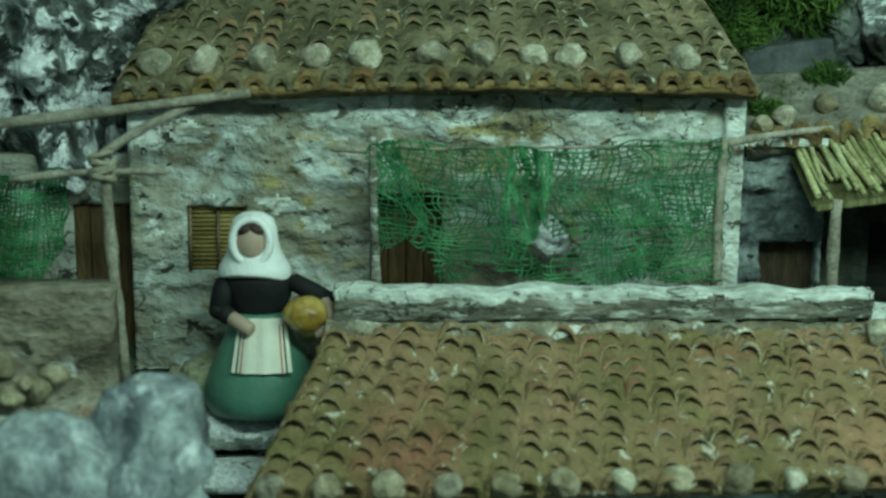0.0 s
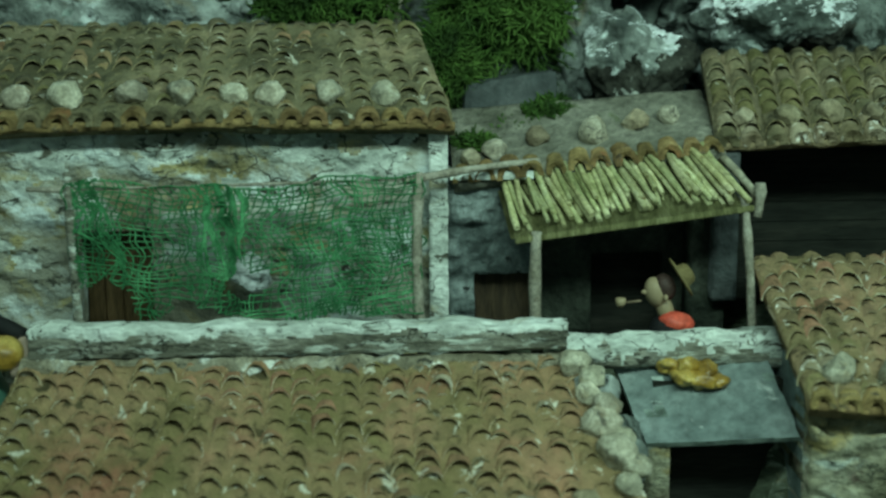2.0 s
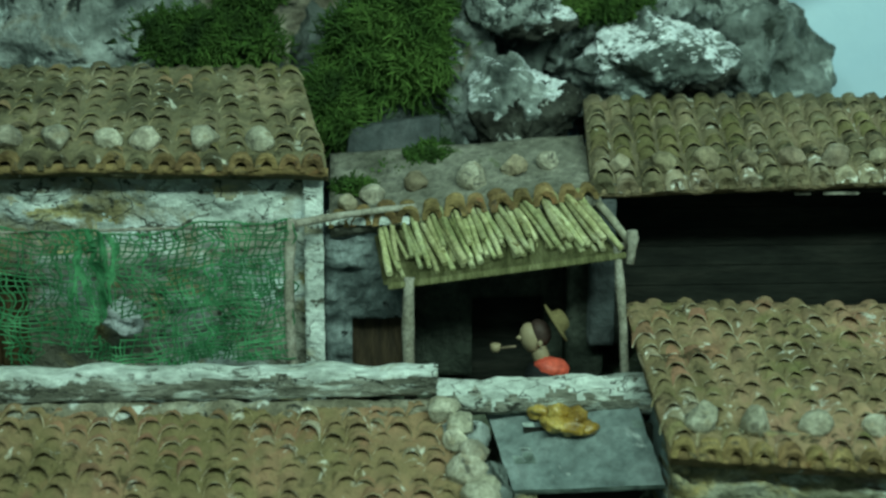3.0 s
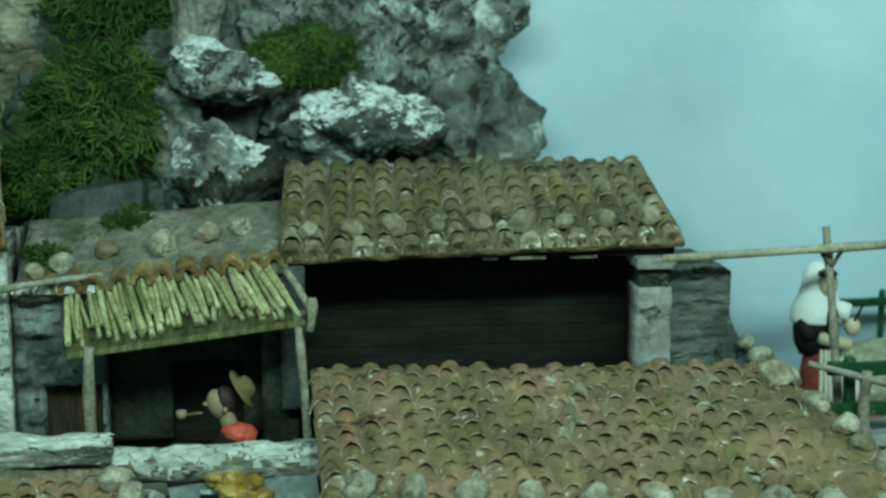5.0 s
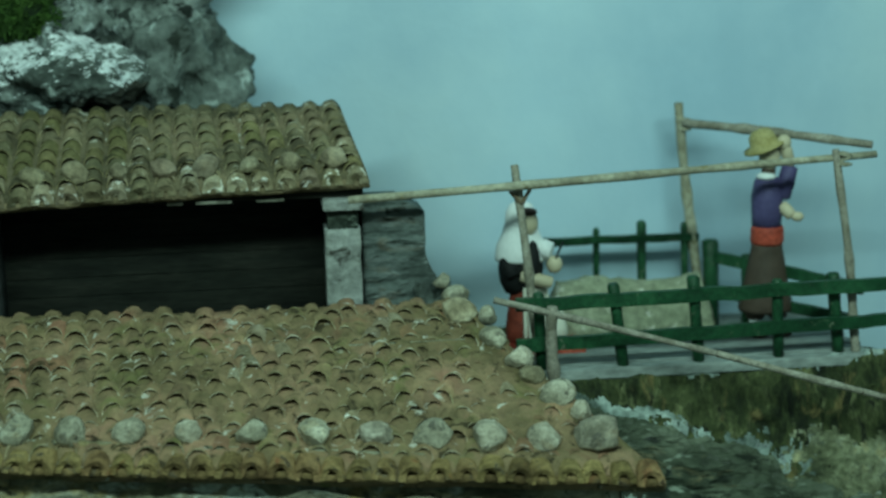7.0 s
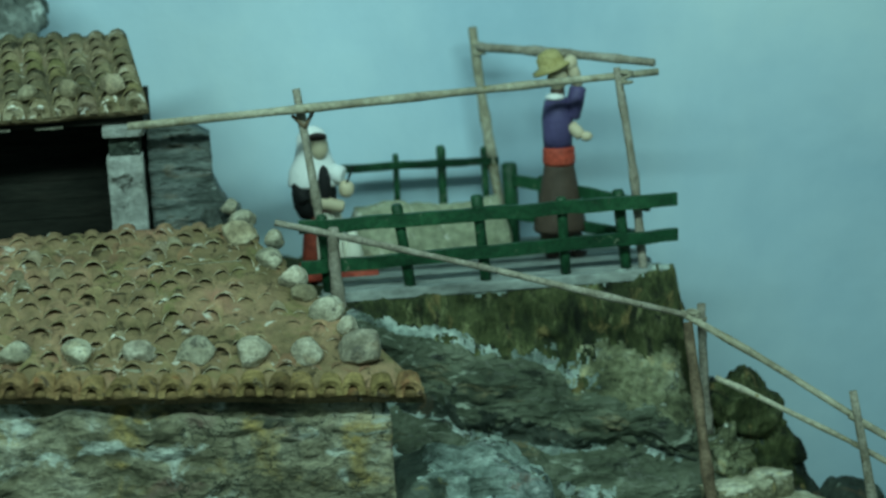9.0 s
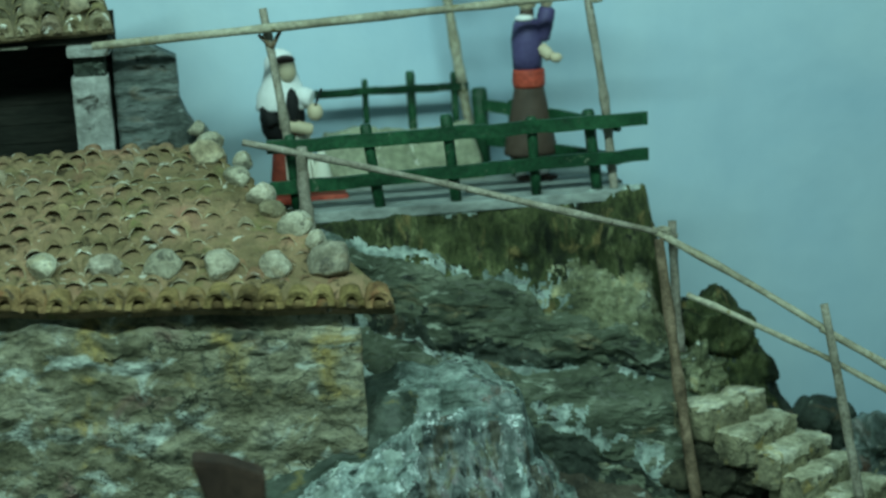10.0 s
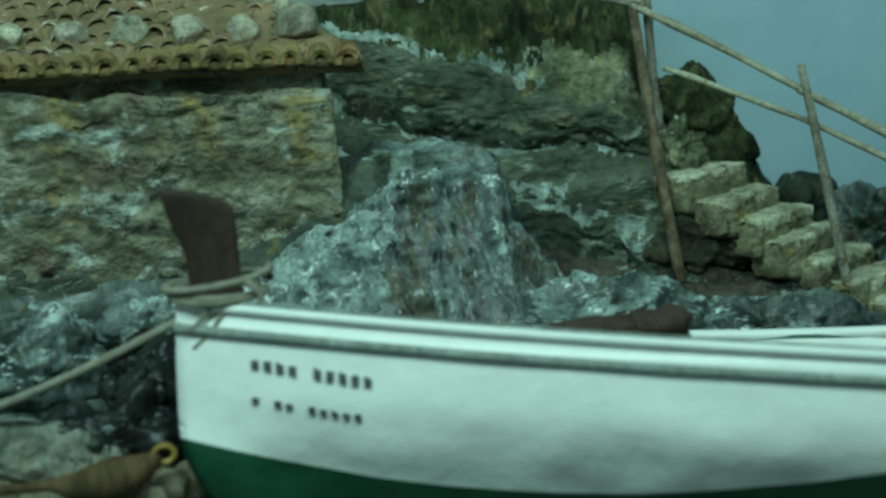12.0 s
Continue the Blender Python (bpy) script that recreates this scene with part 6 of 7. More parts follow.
# ledges and boulders of the cliff foot
# from the back: plateau, plateau, top edge, slab, ridge, upper face, lower face, foot
CRAG = [
    (5.3, [(6.2, -2.9), (5.9, -2.86), (5.66, -2.85), (5.5, -2.9), (5.22, -2.98), (5.1, -3.1), (5.0, -3.3), (4.8, -3.6)]),
    (5.56, [(6.2, -2.8), (5.9, -2.76), (5.66, -2.76), (5.48, -2.82), (5.26, -2.85), (5.14, -3.0), (5.0, -3.25), (4.8, -3.6)]),
    (5.96, [(6.2, -2.62), (5.9, -2.56), (5.68, -2.55), (5.5, -2.7), (5.36, -2.69), (5.24, -2.86), (5.08, -3.12), (4.8, -3.6)]),
    (6.14, [(6.2, -2.54), (5.9, -2.48), (5.58, -2.44), (5.48, -2.57), (5.38, -2.62), (5.26, -2.82), (5.08, -3.1), (4.8, -3.6)]),
    (6.27, [(6.2, -2.5), (5.9, -2.45), (5.49, -2.4), (5.44, -2.46), (5.38, -2.54), (5.27, -2.8), (5.08, -3.08), (4.8, -3.6)]),
    (6.5, [(6.2, -2.5), (5.9, -2.46), (5.5, -2.42), (5.45, -2.46), (5.4, -2.53), (5.27, -2.8), (5.1, -3.05), (4.8, -3.6)]),
    (6.72, [(6.2, -2.54), (5.9, -2.51), (5.53, -2.47), (5.47, -2.5), (5.42, -2.58), (5.28, -2.82), (5.12, -3.04), (4.8, -3.6)]),
    (6.8, [(6.2, -2.72), (5.9, -2.7), (5.62, -2.68), (5.55, -2.72), (5.48, -2.8), (5.33, -2.95), (5.15, -3.08), (4.8, -3.6)]),
    (6.9, [(6.2, -2.95), (5.9, -2.95), (5.7, -2.98), (5.6, -3.0), (5.5, -3.02), (5.35, -3.08), (5.15, -3.12), (4.8, -3.6)]),
    (7.05, [(6.2, -3.1), (5.9, -3.1), (5.7, -3.12), (5.6, -3.14), (5.5, -3.16), (5.35, -3.18), (5.15, -3.2), (4.8, -3.6)]),
]


def crag_flutes(x, z, v):
    """Upright runnels on the face below the ridge, and a smooth slab beside it."""
    k = min(1.0, max(0.0, (v * 7 - 3.8) / 0.5)) * min(1.0, max(0.0, (x - 6.1) / 0.2))
    return 0.07 * k * fbm(Vector((x * 6.5 + 0.8 * z, z * 1.3, 2)), 4)


bm = loft(CRAG, 5.3, 7.05, 170, 150, 0.07, 0.26, 75, lambda x, y, z: 0.3 if x < 6.2 and y > 5.44 else 1.0, 0.04, crag_flutes)
bm.normal_update()
bm.faces.ensure_lookup_table()
for i, f in enumerate(bm.faces):
    c = f.calc_center_median()
    v = (i % 150 + 0.5) / 150 * 7
    t, fine = fbm(c * 4.5, 4), fbm(c * 12, 4)
    left = c.x + 0.12 * t < 6.22
    run = fbm(Vector((c.x * 8 + c.z, 3, c.z * 2.2)), 4)
    if v + 0.25 * t + 0.15 * fine < 3.5 and left:
        f.material_index = 3
    elif v < 2.3 and t + fine > -0.2:
        f.material_index = 4
    elif 3.5 < v + 0.3 * t + 0.25 * fine < (4.9 if left else 4.1) and fine + 0.5 * t > -0.25:
        f.material_index = 1
    elif c.x > 6.15 and v > 3.7 and run > 0.18:
        f.material_index = 2
    elif c.x > 6.15 and v > 3.7 and run > -0.3:
        f.material_index = 5
    elif v > 4.5 and fine + t > 0.3:
        f.material_index = 1
    elif c.x > 6.55 and t < 0.2:
        f.material_index = 6
streak_mat = surface("rust_brown_streaked_rock", [(0.05, 0.05, 0.04), (0.12, 0.118, 0.09), (0.21, 0.21, 0.165)], 0.2, 0.5, 0.8, [((0.5, 0.54, 0.5), 0.12, 0.08, 2.0), ((0.02, 0.02, 0.015), 0.2, 0.1, 1.6)], stretch=(2, 2, 0.5), coat=0.3)
crest_mat = surface("wet_pale_crest_rock", [(0.06, 0.085, 0.075), (0.16, 0.21, 0.195), (0.3, 0.38, 0.36), (0.52, 0.62, 0.6)], 0.16, 0.5, 0.9,
                    [((0.8, 0.88, 0.88), 0.26, 0.09, 1.8), ((0.03, 0.045, 0.036), 0.26, 0.1, 1.6)], stretch=(1.3, 1.3, 0.8), coat=0.25)
violet_rock = surface("violet_and_olive_streaked_rock", [(0.055, 0.07, 0.068), (0.12, 0.145, 0.138), (0.205, 0.24, 0.23), (0.32, 0.36, 0.35)], 0.16, 0.5, 0.9,
                      [((0.17, 0.12, 0.13), 0.3, 0.16, 1.0), ((0.16, 0.15, 0.06), 0.28, 0.2, 1.0), ((0.02, 0.028, 0.024), 0.26, 0.09, 1.5), ((0.6, 0.68, 0.68), 0.14, 0.06, 1.8)], stretch=(1.8, 1.8, 0.55), coat=0.2)
slab_mat = surface("smooth_green_grey_slab", [(0.03, 0.042, 0.032), (0.055, 0.072, 0.056), (0.09, 0.11, 0.088)], 0.35, 0.6, 0.4, [((0.26, 0.31, 0.27), 0.14, 0.12, 1.2), ((0.16, 0.14, 0.05), 0.14, 0.15, 1.0)], stretch=(0.7, 0.7, 1.6), fine=6)
solid("crag", bm, [rock_pale, crest_mat, streak_mat, slab_mat, rock_pale, violet_rock, rock_blue], (6.2, 5.3, -3.6), "glossy blue-grey crag with brown streaks above the boat", "rock", smooth=True)
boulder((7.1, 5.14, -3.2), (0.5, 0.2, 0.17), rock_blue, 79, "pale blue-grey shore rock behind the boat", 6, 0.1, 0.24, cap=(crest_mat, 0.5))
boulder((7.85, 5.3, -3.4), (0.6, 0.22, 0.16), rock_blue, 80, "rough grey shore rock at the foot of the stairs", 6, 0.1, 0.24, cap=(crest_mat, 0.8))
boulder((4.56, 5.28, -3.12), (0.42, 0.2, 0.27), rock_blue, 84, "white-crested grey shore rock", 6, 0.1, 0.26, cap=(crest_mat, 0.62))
boulder((5.08, 5.25, -3.0), (0.21, 0.14, 0.14), rock_blue, 85, "grey-crested shore rock, its underside black for the hollow", 6, 0.09, 0.2, cap=(crest_mat, 0.6), under=(black_rock, -0.2))
boulder((4.52, 4.76, -3.36), (0.5, 0.14, 0.19), ground_mat, 88, "grey-brown bank of shore rock under the rope", 6, 0.08, 0.3, pose(0, 0, 0, 0, 10, 0))
# black colour here paints the shade of the hollows by the bow
boulder((4.9, 4.8, -3.35), (0.3, 0.16, 0.16), black_rock, 86, "rock coloured black for the shaded hollow under the rope", 5, 0.12, 0.14)
boulder((5.08, 5.02, -3.22), (0.2, 0.14, 0.2), black_rock, 87, "rock coloured black for the shaded hollow below the bow", 5, 0.1, 0.14)
for k in range(12):
    pebble((4.3 + 0.085 * k, 4.5 + 0.06 * (k % 3), -3.46 - 0.03 * (k % 2)), 0.15 + 0.03 * (k % 3), k, group="shore stones by the boat", label="dull brown shore stone by the boat", brown=True)

# ---- figurines ----
skin = surface("painted_skin", [(0.38, 0.28, 0.215), (0.45, 0.335, 0.26)], 0.3, 0.55, 0.1, grain=0.05)
pale_skin = surface("pale_painted_skin", [(0.5, 0.44, 0.3), (0.58, 0.5, 0.36)], 0.3, 0.55, 0.1, grain=0.05)
white_cloth = surface("white_glazed_paint", [(0.72, 0.76, 0.76), (0.84, 0.86, 0.86)], 0.2, 0.5, 0.25, grain=0.04)
cream_cloth = surface("cream_paint", [(0.6, 0.6, 0.5), (0.7, 0.7, 0.6)], 0.3, 0.6, 0.15, grain=0.04)
black_cloth = surface("black_paint", [(0.005, 0.006, 0.006), (0.01, 0.011, 0.012)], 0.2, 0.75, 0.2, grain=0.1)
green_cloth = surface("sea_green_paint", [(0.06, 0.165, 0.12), (0.085, 0.22, 0.165)], 0.4, 0.4, 0.12, grain=0.06, coat=0.2)
hair_mat = surface("dark_hair_paint", [(0.03, 0.018, 0.014), (0.06, 0.035, 0.028)], 0.1, 0.6, 0.3)
purple_cloth = surface("purple_paint", [(0.06, 0.05, 0.13), (0.09, 0.075, 0.19)], 0.2, 0.55, 0.2, grain=0.08)
brown_cloth = surface("dark_brown_paint", [(0.05, 0.035, 0.025), (0.085, 0.06, 0.045)], 0.2, 0.6, 0.2, grain=0.1)
straw = surface("straw_hat", [(0.32, 0.27, 0.1), (0.45, 0.39, 0.18)], 0.1, 0.7, 0.4, stretch=(1, 1, 3))
tan_skin = surface("tanned_painted_skin", [(0.26, 0.2, 0.12), (0.33, 0.26, 0.16)], 0.3, 0.55, 0.1, grain=0.05)
dull_straw = surface("dull_straw_hat", [(0.13, 0.1, 0.04), (0.2, 0.16, 0.07)], 0.1, 0.8, 0.4, stretch=(1, 1, 3))
bright_red = surface("red_neckerchief", [(0.5, 0.06, 0.04), (0.62, 0.1, 0.06)], 0.2, 0.5, 0.15)


def bar(bm, a, b, r, mat, seg=8, n=4):
    """A limb with round ends."""
    a, b = Vector(a), Vector(b)
    pts = [a.lerp(b, t) for t in (0, 0.06, 0.5, 0.94, 1)]
    return tube(bm, pts, [r * 0.6, r * 0.92, r, r * 0.92, r * 0.6], seg, mat)


def woman_with_basket(at):
    bm, c = bmesh.new(), Vector(at)
    lathe(bm, c, [(0.19, 0.035), (0.24, 0.05), (0.264, 0.1), (0.26, 0.15), (0.235, 0.23), (0.195, 0.32), (0.16, 0.4), (0.13, 0.48), (0.122, 0.51)], 32, 0, 1.0, 0.9)
    lathe(bm, c + Vector((-0.005, 0, 0)), [(0.118, 0.47), (0.13, 0.52), (0.155, 0.6), (0.165, 0.655), (0.14, 0.7), (0.07, 0.74)], 28, 1, 1.0, 0.75)
    # scarf: cape and hood round the face
    lathe(bm, c + Vector((-0.02, 0, 0)), [(0.163, 0.68), (0.17, 0.69), (0.155, 0.72), (0.124, 0.775), (0.11, 0.83), (0.106, 0.88), (0.09, 0.93), (0.05, 0.955), (0.01, 0.962)], 30, 2, 1.0, 0.85)
    for v in bm.verts:
        if v.co.z > c.z + 0.675 and v.co.z < c.z + 0.7:
            v.co.z += 0.03 * noise.noise(v.co * 9) - 0.12 * abs(v.co.x - c.x + 0.02) + 0.012
    blob(bm, c + Vector((-0.025, -0.06, 0.83)), (0.068, 0.062, 0.088), 3, 3)
    blob(bm, c + Vector((-0.05, -0.065, 0.895)), (0.042, 0.05, 0.026), 4, 2, pose(0, 0, 0, 0, -28, 0))
    blob(bm, c + Vector((0.0, -0.065, 0.895)), (0.042, 0.05, 0.026), 4, 2, pose(0, 0, 0, 0, 28, 0))
    tube(bm, [c + Vector((-0.025 + 0.082 * math.sin(t), -0.082 + 0.012 * math.cos(t), 0.84 + 0.1 * math.cos(t))) for t in (i * math.pi / 10 for i in range(21))], 0.02, 7, 2, False)
    # apron with striped edges
    g = lambda u, v: c + Vector((0.02 + (u - 0.5) * (0.21 + 0.06 * v), -0.124 - 0.095 * v + 0.1 * (u - 0.5) ** 2 + 0.004 * math.sin(u * 20), 0.5 - 0.228 * v))
    sheet(bm, g, 14, 10, 5)
    for u, w, m in ((0.08, 0.016, 6), (0.15, 0.012, 7), (0.85, 0.014, 7), (0.92, 0.016, 6)):
        sheet(bm, lambda a, v, u=u, w=w: g(u + (a - 0.5) * w * 1.6, 0.1 + 0.9 * v) + Vector((0, -0.004, 0)), 1, 8, m)
    # arms
    s1, e1, h1 = c + Vector((-0.145, -0.03, 0.66)), c + Vector((-0.175, -0.08, 0.53)), c + Vector((-0.02, -0.17, 0.455))
    bar(bm, s1, e1, 0.05, 1)
    blob(bm, e1, (0.046, 0.046, 0.046), 1, 2)
    bar(bm, e1, e1.lerp(h1, 0.4), 0.042, 1)
    bar(bm, e1.lerp(h1, 0.25), h1, 0.036, 3)
    s2, e2, h2 = c + Vector((0.14, -0.02, 0.65)), c + Vector((0.31, -0.06, 0.57)), c + Vector((0.32, -0.12, 0.46))
    bar(bm, s2, e2, 0.047, 1)
    blob(bm, e2, (0.042, 0.042, 0.042), 1, 2)
    bar(bm, e2 - Vector((0.01, 0, -0.01)), h2, 0.042, 3)
    bar(bm, h2, h2 + Vector((-0.07, -0.02, -0.03)), 0.032, 3)
    # loaf basket
    blob(bm, c + Vector((0.215, -0.14, 0.525)), (0.1, 0.09, 0.082), 8, 3, None, 0.12, 4)
    return solid("woman_figurine", bm, [green_cloth, black_cloth, white_cloth, skin, hair_mat, cream_cloth, black_cloth, red_mat, bread_mat], at,
                 "painted clay woman in white headscarf carrying a golden basket", "figurine")


woman_with_basket((-0.545, 6.42, -2.19))


skirt_red = surface("dull_red_skirt", [(0.16, 0.03, 0.018), (0.26, 0.05, 0.03)], 0.15, 0.65, 0.2)


def woman_on_deck(at):
    bm, c = bmesh.new(), Vector(at)
    lathe(bm, c + Vector((0.04, 0, 0)), [(0.1, 0.0), (0.125, 0.03), (0.125, 0.1), (0.11, 0.22), (0.09, 0.36), (0.08, 0.4)], 24, 0, 1.0, 0.9)
    for k in range(7):
        x = -0.005 + 0.025 * k
        bar(bm, c + Vector((x + 0.01, -0.13 + 0.012 * abs(k - 1.5), 0.05)), c + Vector((x * 0.8 + 0.01, -0.1 + 0.01 * abs(k - 1.5), 0.34)), 0.0125, 5, 5)
    lathe(bm, c, [(0.085, 0.3), (0.115, 0.36), (0.124, 0.44), (0.1, 0.56), (0.05, 0.6)], 22, 1, 1.0, 0.8)
    lathe(bm, c + Vector((0.005, 0.01, 0)), [(0.14, 0.475), (0.145, 0.49), (0.135, 0.56), (0.104, 0.62), (0.088, 0.68), (0.082, 0.74), (0.06, 0.78), (0.02, 0.8)], 24, 2, 1.0, 0.85)
    blob(bm, c + Vector((0.035, -0.055, 0.69)), (0.052, 0.055, 0.07), 3, 3)
    blob(bm, c + Vector((0.03, -0.055, 0.745)), (0.054, 0.05, 0.026), 4, 2)
    blob(bm, c + Vector((0.05, -0.09, 0.48)), (0.04, 0.05, 0.12), 1, 2)
    bar(bm, c + Vector((-0.09, -0.03, 0.5)), c + Vector((-0.05, -0.09, 0.4)), 0.045, 1)
    e = c + Vector((0.15, -0.07, 0.46))
    bar(bm, c + Vector((0.08, -0.03, 0.55)), e + Vector((0.01, 0, 0.07)), 0.055, 2)
    blob(bm, e + Vector((0.02, -0.01, 0.0)), (0.045, 0.04, 0.05), 3, 2)
    bar(bm, c + Vector((-0.02, -0.1, 0.41)), c + Vector((0.15, -0.13, 0.37)), 0.036, 3)
    bar(bm, e + Vector((0.02, -0.03, 0.03)), e + Vector((0.06, -0.05, 0.13)), 0.007, 1, 5)
    lathe(bm, c + Vector((0.19, -0.06, 0.08)), [(0.06, -0.08), (0.055, 0.02), (0.03, 0.12), (0.012, 0.2)], 12, 5)
    return solid("woman_figurine", bm, [skirt_red, black_cloth, white_cloth, pale_skin, hair_mat, cream_cloth], at,
                 "painted clay woman in white headscarf and red striped skirt", "figurine")


woman_on_deck((5.82, 7.1, -1.765))


def man_on_deck(at):
    bm, c = bmesh.new(), Vector(at)
    for x in (-0.06, 0.07):
        bar(bm, c + Vector((x, 0, 0.1)), c + Vector((x * 0.8, 0, 0.35)), 0.06, 3)
        lathe(bm, c + Vector((x, 0, 0)), [(0.03, 0.03), (0.034, 0.12)], 10, 4)
        blob(bm, c + Vector((x + 0.02, -0.03, 0.02)), (0.055, 0.04, 0.02), 6, 2)
    lathe(bm, c, [(0.17, 0.15), (0.175, 0.17), (0.13, 0.36), (0.1, 0.5), (0.095, 0.54)], 24, 0, 0.86, 0.75)
    lathe(bm, c, [(0.1, 0.52), (0.108, 0.54), (0.106, 0.6), (0.1, 0.62)], 22, 1, 0.84, 0.8)
    lathe(bm, c + Vector((-0.005, 0, 0)), [(0.1, 0.61), (0.105, 0.68), (0.11, 0.78), (0.09, 0.87), (0.05, 0.9)], 22, 2, 0.78, 0.75)
    blob(bm, c + Vector((-0.02, -0.02, 0.895)), (0.055, 0.055, 0.022), 4, 2)
    bar(bm, c + Vector((0, 0, 0.88)), c + Vector((0, 0, 0.96)), 0.04, 3)
    blob(bm, c + Vector((0, -0.01, 1.0)), (0.058, 0.058, 0.07), 5, 3)
    blob(bm, c + Vector((0.01, 0.02, 1.02)), (0.06, 0.05, 0.055), 6, 2)
    m = pose(0, 0, 0, 0, -22, 0)
    for f0, pr in ((0, [(0.115, -0.012), (0.117, 0.0), (0.075, 0.014), (0.068, 0.06), (0.05, 0.085), (0.01, 0.095)]),):
        k = len(bm.verts)
        lathe(bm, (0, 0, 0), pr, 22, 7)
        bm.verts.ensure_lookup_table()
        for v in bm.verts[k:]:
            v.co = c + Vector((-0.03, -0.01, 1.06)) + m.to_3x3() @ v.co
    s, e, h = c + Vector((0.07, -0.02, 0.85)), c + Vector((0.11, -0.03, 0.95)), c + Vector((0.06, -0.06, 1.08))
    bar(bm, s - Vector((0, 0, 0.08)), e, 0.05, 2)
    bar(bm, e, h, 0.034, 5)
    blob(bm, h, (0.04, 0.035, 0.045), 5, 2)
    bar(bm, c + Vector((0.06, -0.04, 0.74)), c + Vector((0.11, -0.08, 0.68)), 0.036, 5)
    blob(bm, c + Vector((0.135, -0.09, 0.68)), (0.035, 0.03, 0.028), 5, 2)
    return solid("man_figurine", bm, [brown_cloth, red_mat, purple_cloth, brown_cloth, white_cloth, pale_skin, hair_mat, straw], at,
                 "painted clay man in purple shirt and straw hat on the deck", "figurine")


man_on_deck((7.17, 7.02, -1.765))


def man_with_pipe(at):
    bm, c = bmesh.new(), Vector(at)
    lathe(bm, c, [(0.14, 0.0), (0.14, 0.1), (0.115, 0.24), (0.08, 0.33), (0.04, 0.36)], 22, 0, 1.0, 0.85)
    blob(bm, c + Vector((0.03, -0.01, 0.32)), (0.09, 0.08, 0.055), 1, 3, pose(0, 0, 0, 0, 12, 0), 0.15, 3)
    blob(bm, c + Vector((-0.02, -0.05, 0.27)), (0.09, 0.07, 0.05), 0, 2)
    m = pose(0, 0, 0, 0, -20, 0)
    bar(bm, c + Vector((0.0, 0, 0.32)), c + Vector((-0.04, 0, 0.44)), 0.042, 2)
    blob(bm, c + Vector((-0.065, 0, 0.465)), (0.054, 0.055, 0.078), 2, 3, m)
    blob(bm, c + Vector((-0.12, -0.01, 0.47)), (0.02, 0.014, 0.013), 2, 2)
    blob(bm, c + Vector((-0.025, 0.0, 0.49)), (0.054, 0.058, 0.068), 3, 3, m)
    blob(bm, c + Vector((-0.03, -0.058, 0.45)), (0.014, 0.012, 0.02), 2, 1)
    k = len(bm.verts)
    lathe(bm, (0, 0, 0), [(0.102, -0.006), (0.104, 0.004), (0.058, 0.01), (0.05, 0.045), (0.034, 0.056), (0.01, 0.06)], 24, 4)
    bm.verts.ensure_lookup_table()
    r = pose(0, 0, 0, 2, 58, 0).to_3x3()
    for v in bm.verts[k:]:
        v.co = c + Vector((0.05, -0.01, 0.54)) + r @ v.co
    bar(bm, c + Vector((-0.14, -0.02, 0.43)), c + Vector((-0.22, -0.03, 0.425)), 0.007, 5, 5)
    lathe(bm, c + Vector((-0.24, -0.03, 0.405)), [(0.014, 0.0), (0.024, 0.015), (0.026, 0.04), (0.016, 0.044)], 12, 2)
    return solid("man_figurine", bm, [black_cloth, bright_red, tan_skin, hair_mat, dull_straw, twig_dark], at,
                 "painted clay man with pipe and straw hat sitting in the hut", "figurine")


man_with_pipe((2.74, 6.6, -1.98))
bm = bmesh.new()
box(bm, (2.6, 6.55, -2.1), (3.05, 6.85, -1.98), 0, 0.02)
solid("bench", bm, dark_wood, (2.82, 6.7, -2.1), "dark low bench inside the hut", "bench")

# ---- boat ----
boat = thing("rowing_boat", (6.8, 4.2, -3.95), "white wooden rowing boat with a green bottom, moored bow first", "boat")
white_hull = surface("white_hull_paint", [(0.82, 0.87, 0.84), (0.88, 0.91, 0.89), (0.9, 0.92, 0.9)], 0.9, 0.35, 0.1, grain=0.04, coat=0.3)
green_hull = surface("green_bottom_paint", [(0.008, 0.05, 0.025), (0.015, 0.085, 0.045)], 0.4, 0.4, 0.2, grain=0.08, coat=0.2)
grey_trim = surface("grey_rubbing_strake", [(0.2, 0.235, 0.21), (0.3, 0.34, 0.31)], 0.2, 0.6, 0.3)
stem_mat = surface("tarred_brown_wood", [(0.03, 0.018, 0.013), (0.07, 0.043, 0.03)], 0.2, 0.7, 0.3, stretch=(1, 1, 0.4))


def hull_axis(s):
    """Near gunwale along the boat, s from the stem to the stern."""
    return Vector((5.25 + 3.45 * s, 4.62 - 1.14 * s, -2.74 - 0.34 * s - 0.13 * s * s + 0.09 * s ** 3 - 0.05 * math.sin(math.pi * s) * (1 - s)))


ACROSS = Vector((0.3, 0.9, -0.36)).normalized()
HUP = Vector((0.12, 0.32, 0.94)).normalized()


def width_at(s):
    return 0.03 + 0.92 * math.sin(min(1.0, s * 1.5 + 0.02) * math.pi / 2) ** 0.8


def waterline(s):
    """Share of the round at which the white ends."""
    deep = 0.98 - 0.06 * s
    wl = 0.52 + 0.58 * s - 0.95 * s * s
    return math.asin(min(0.98, (wl / deep) ** (1 / (0.62 + 0.25 * s)))) / math.pi


def hull_row(s, v):
    k = waterline(s)
    return hull(s, v / 0.3 * k if v <= 0.3 else k + (1 - k) * (v - 0.3) / 0.7)


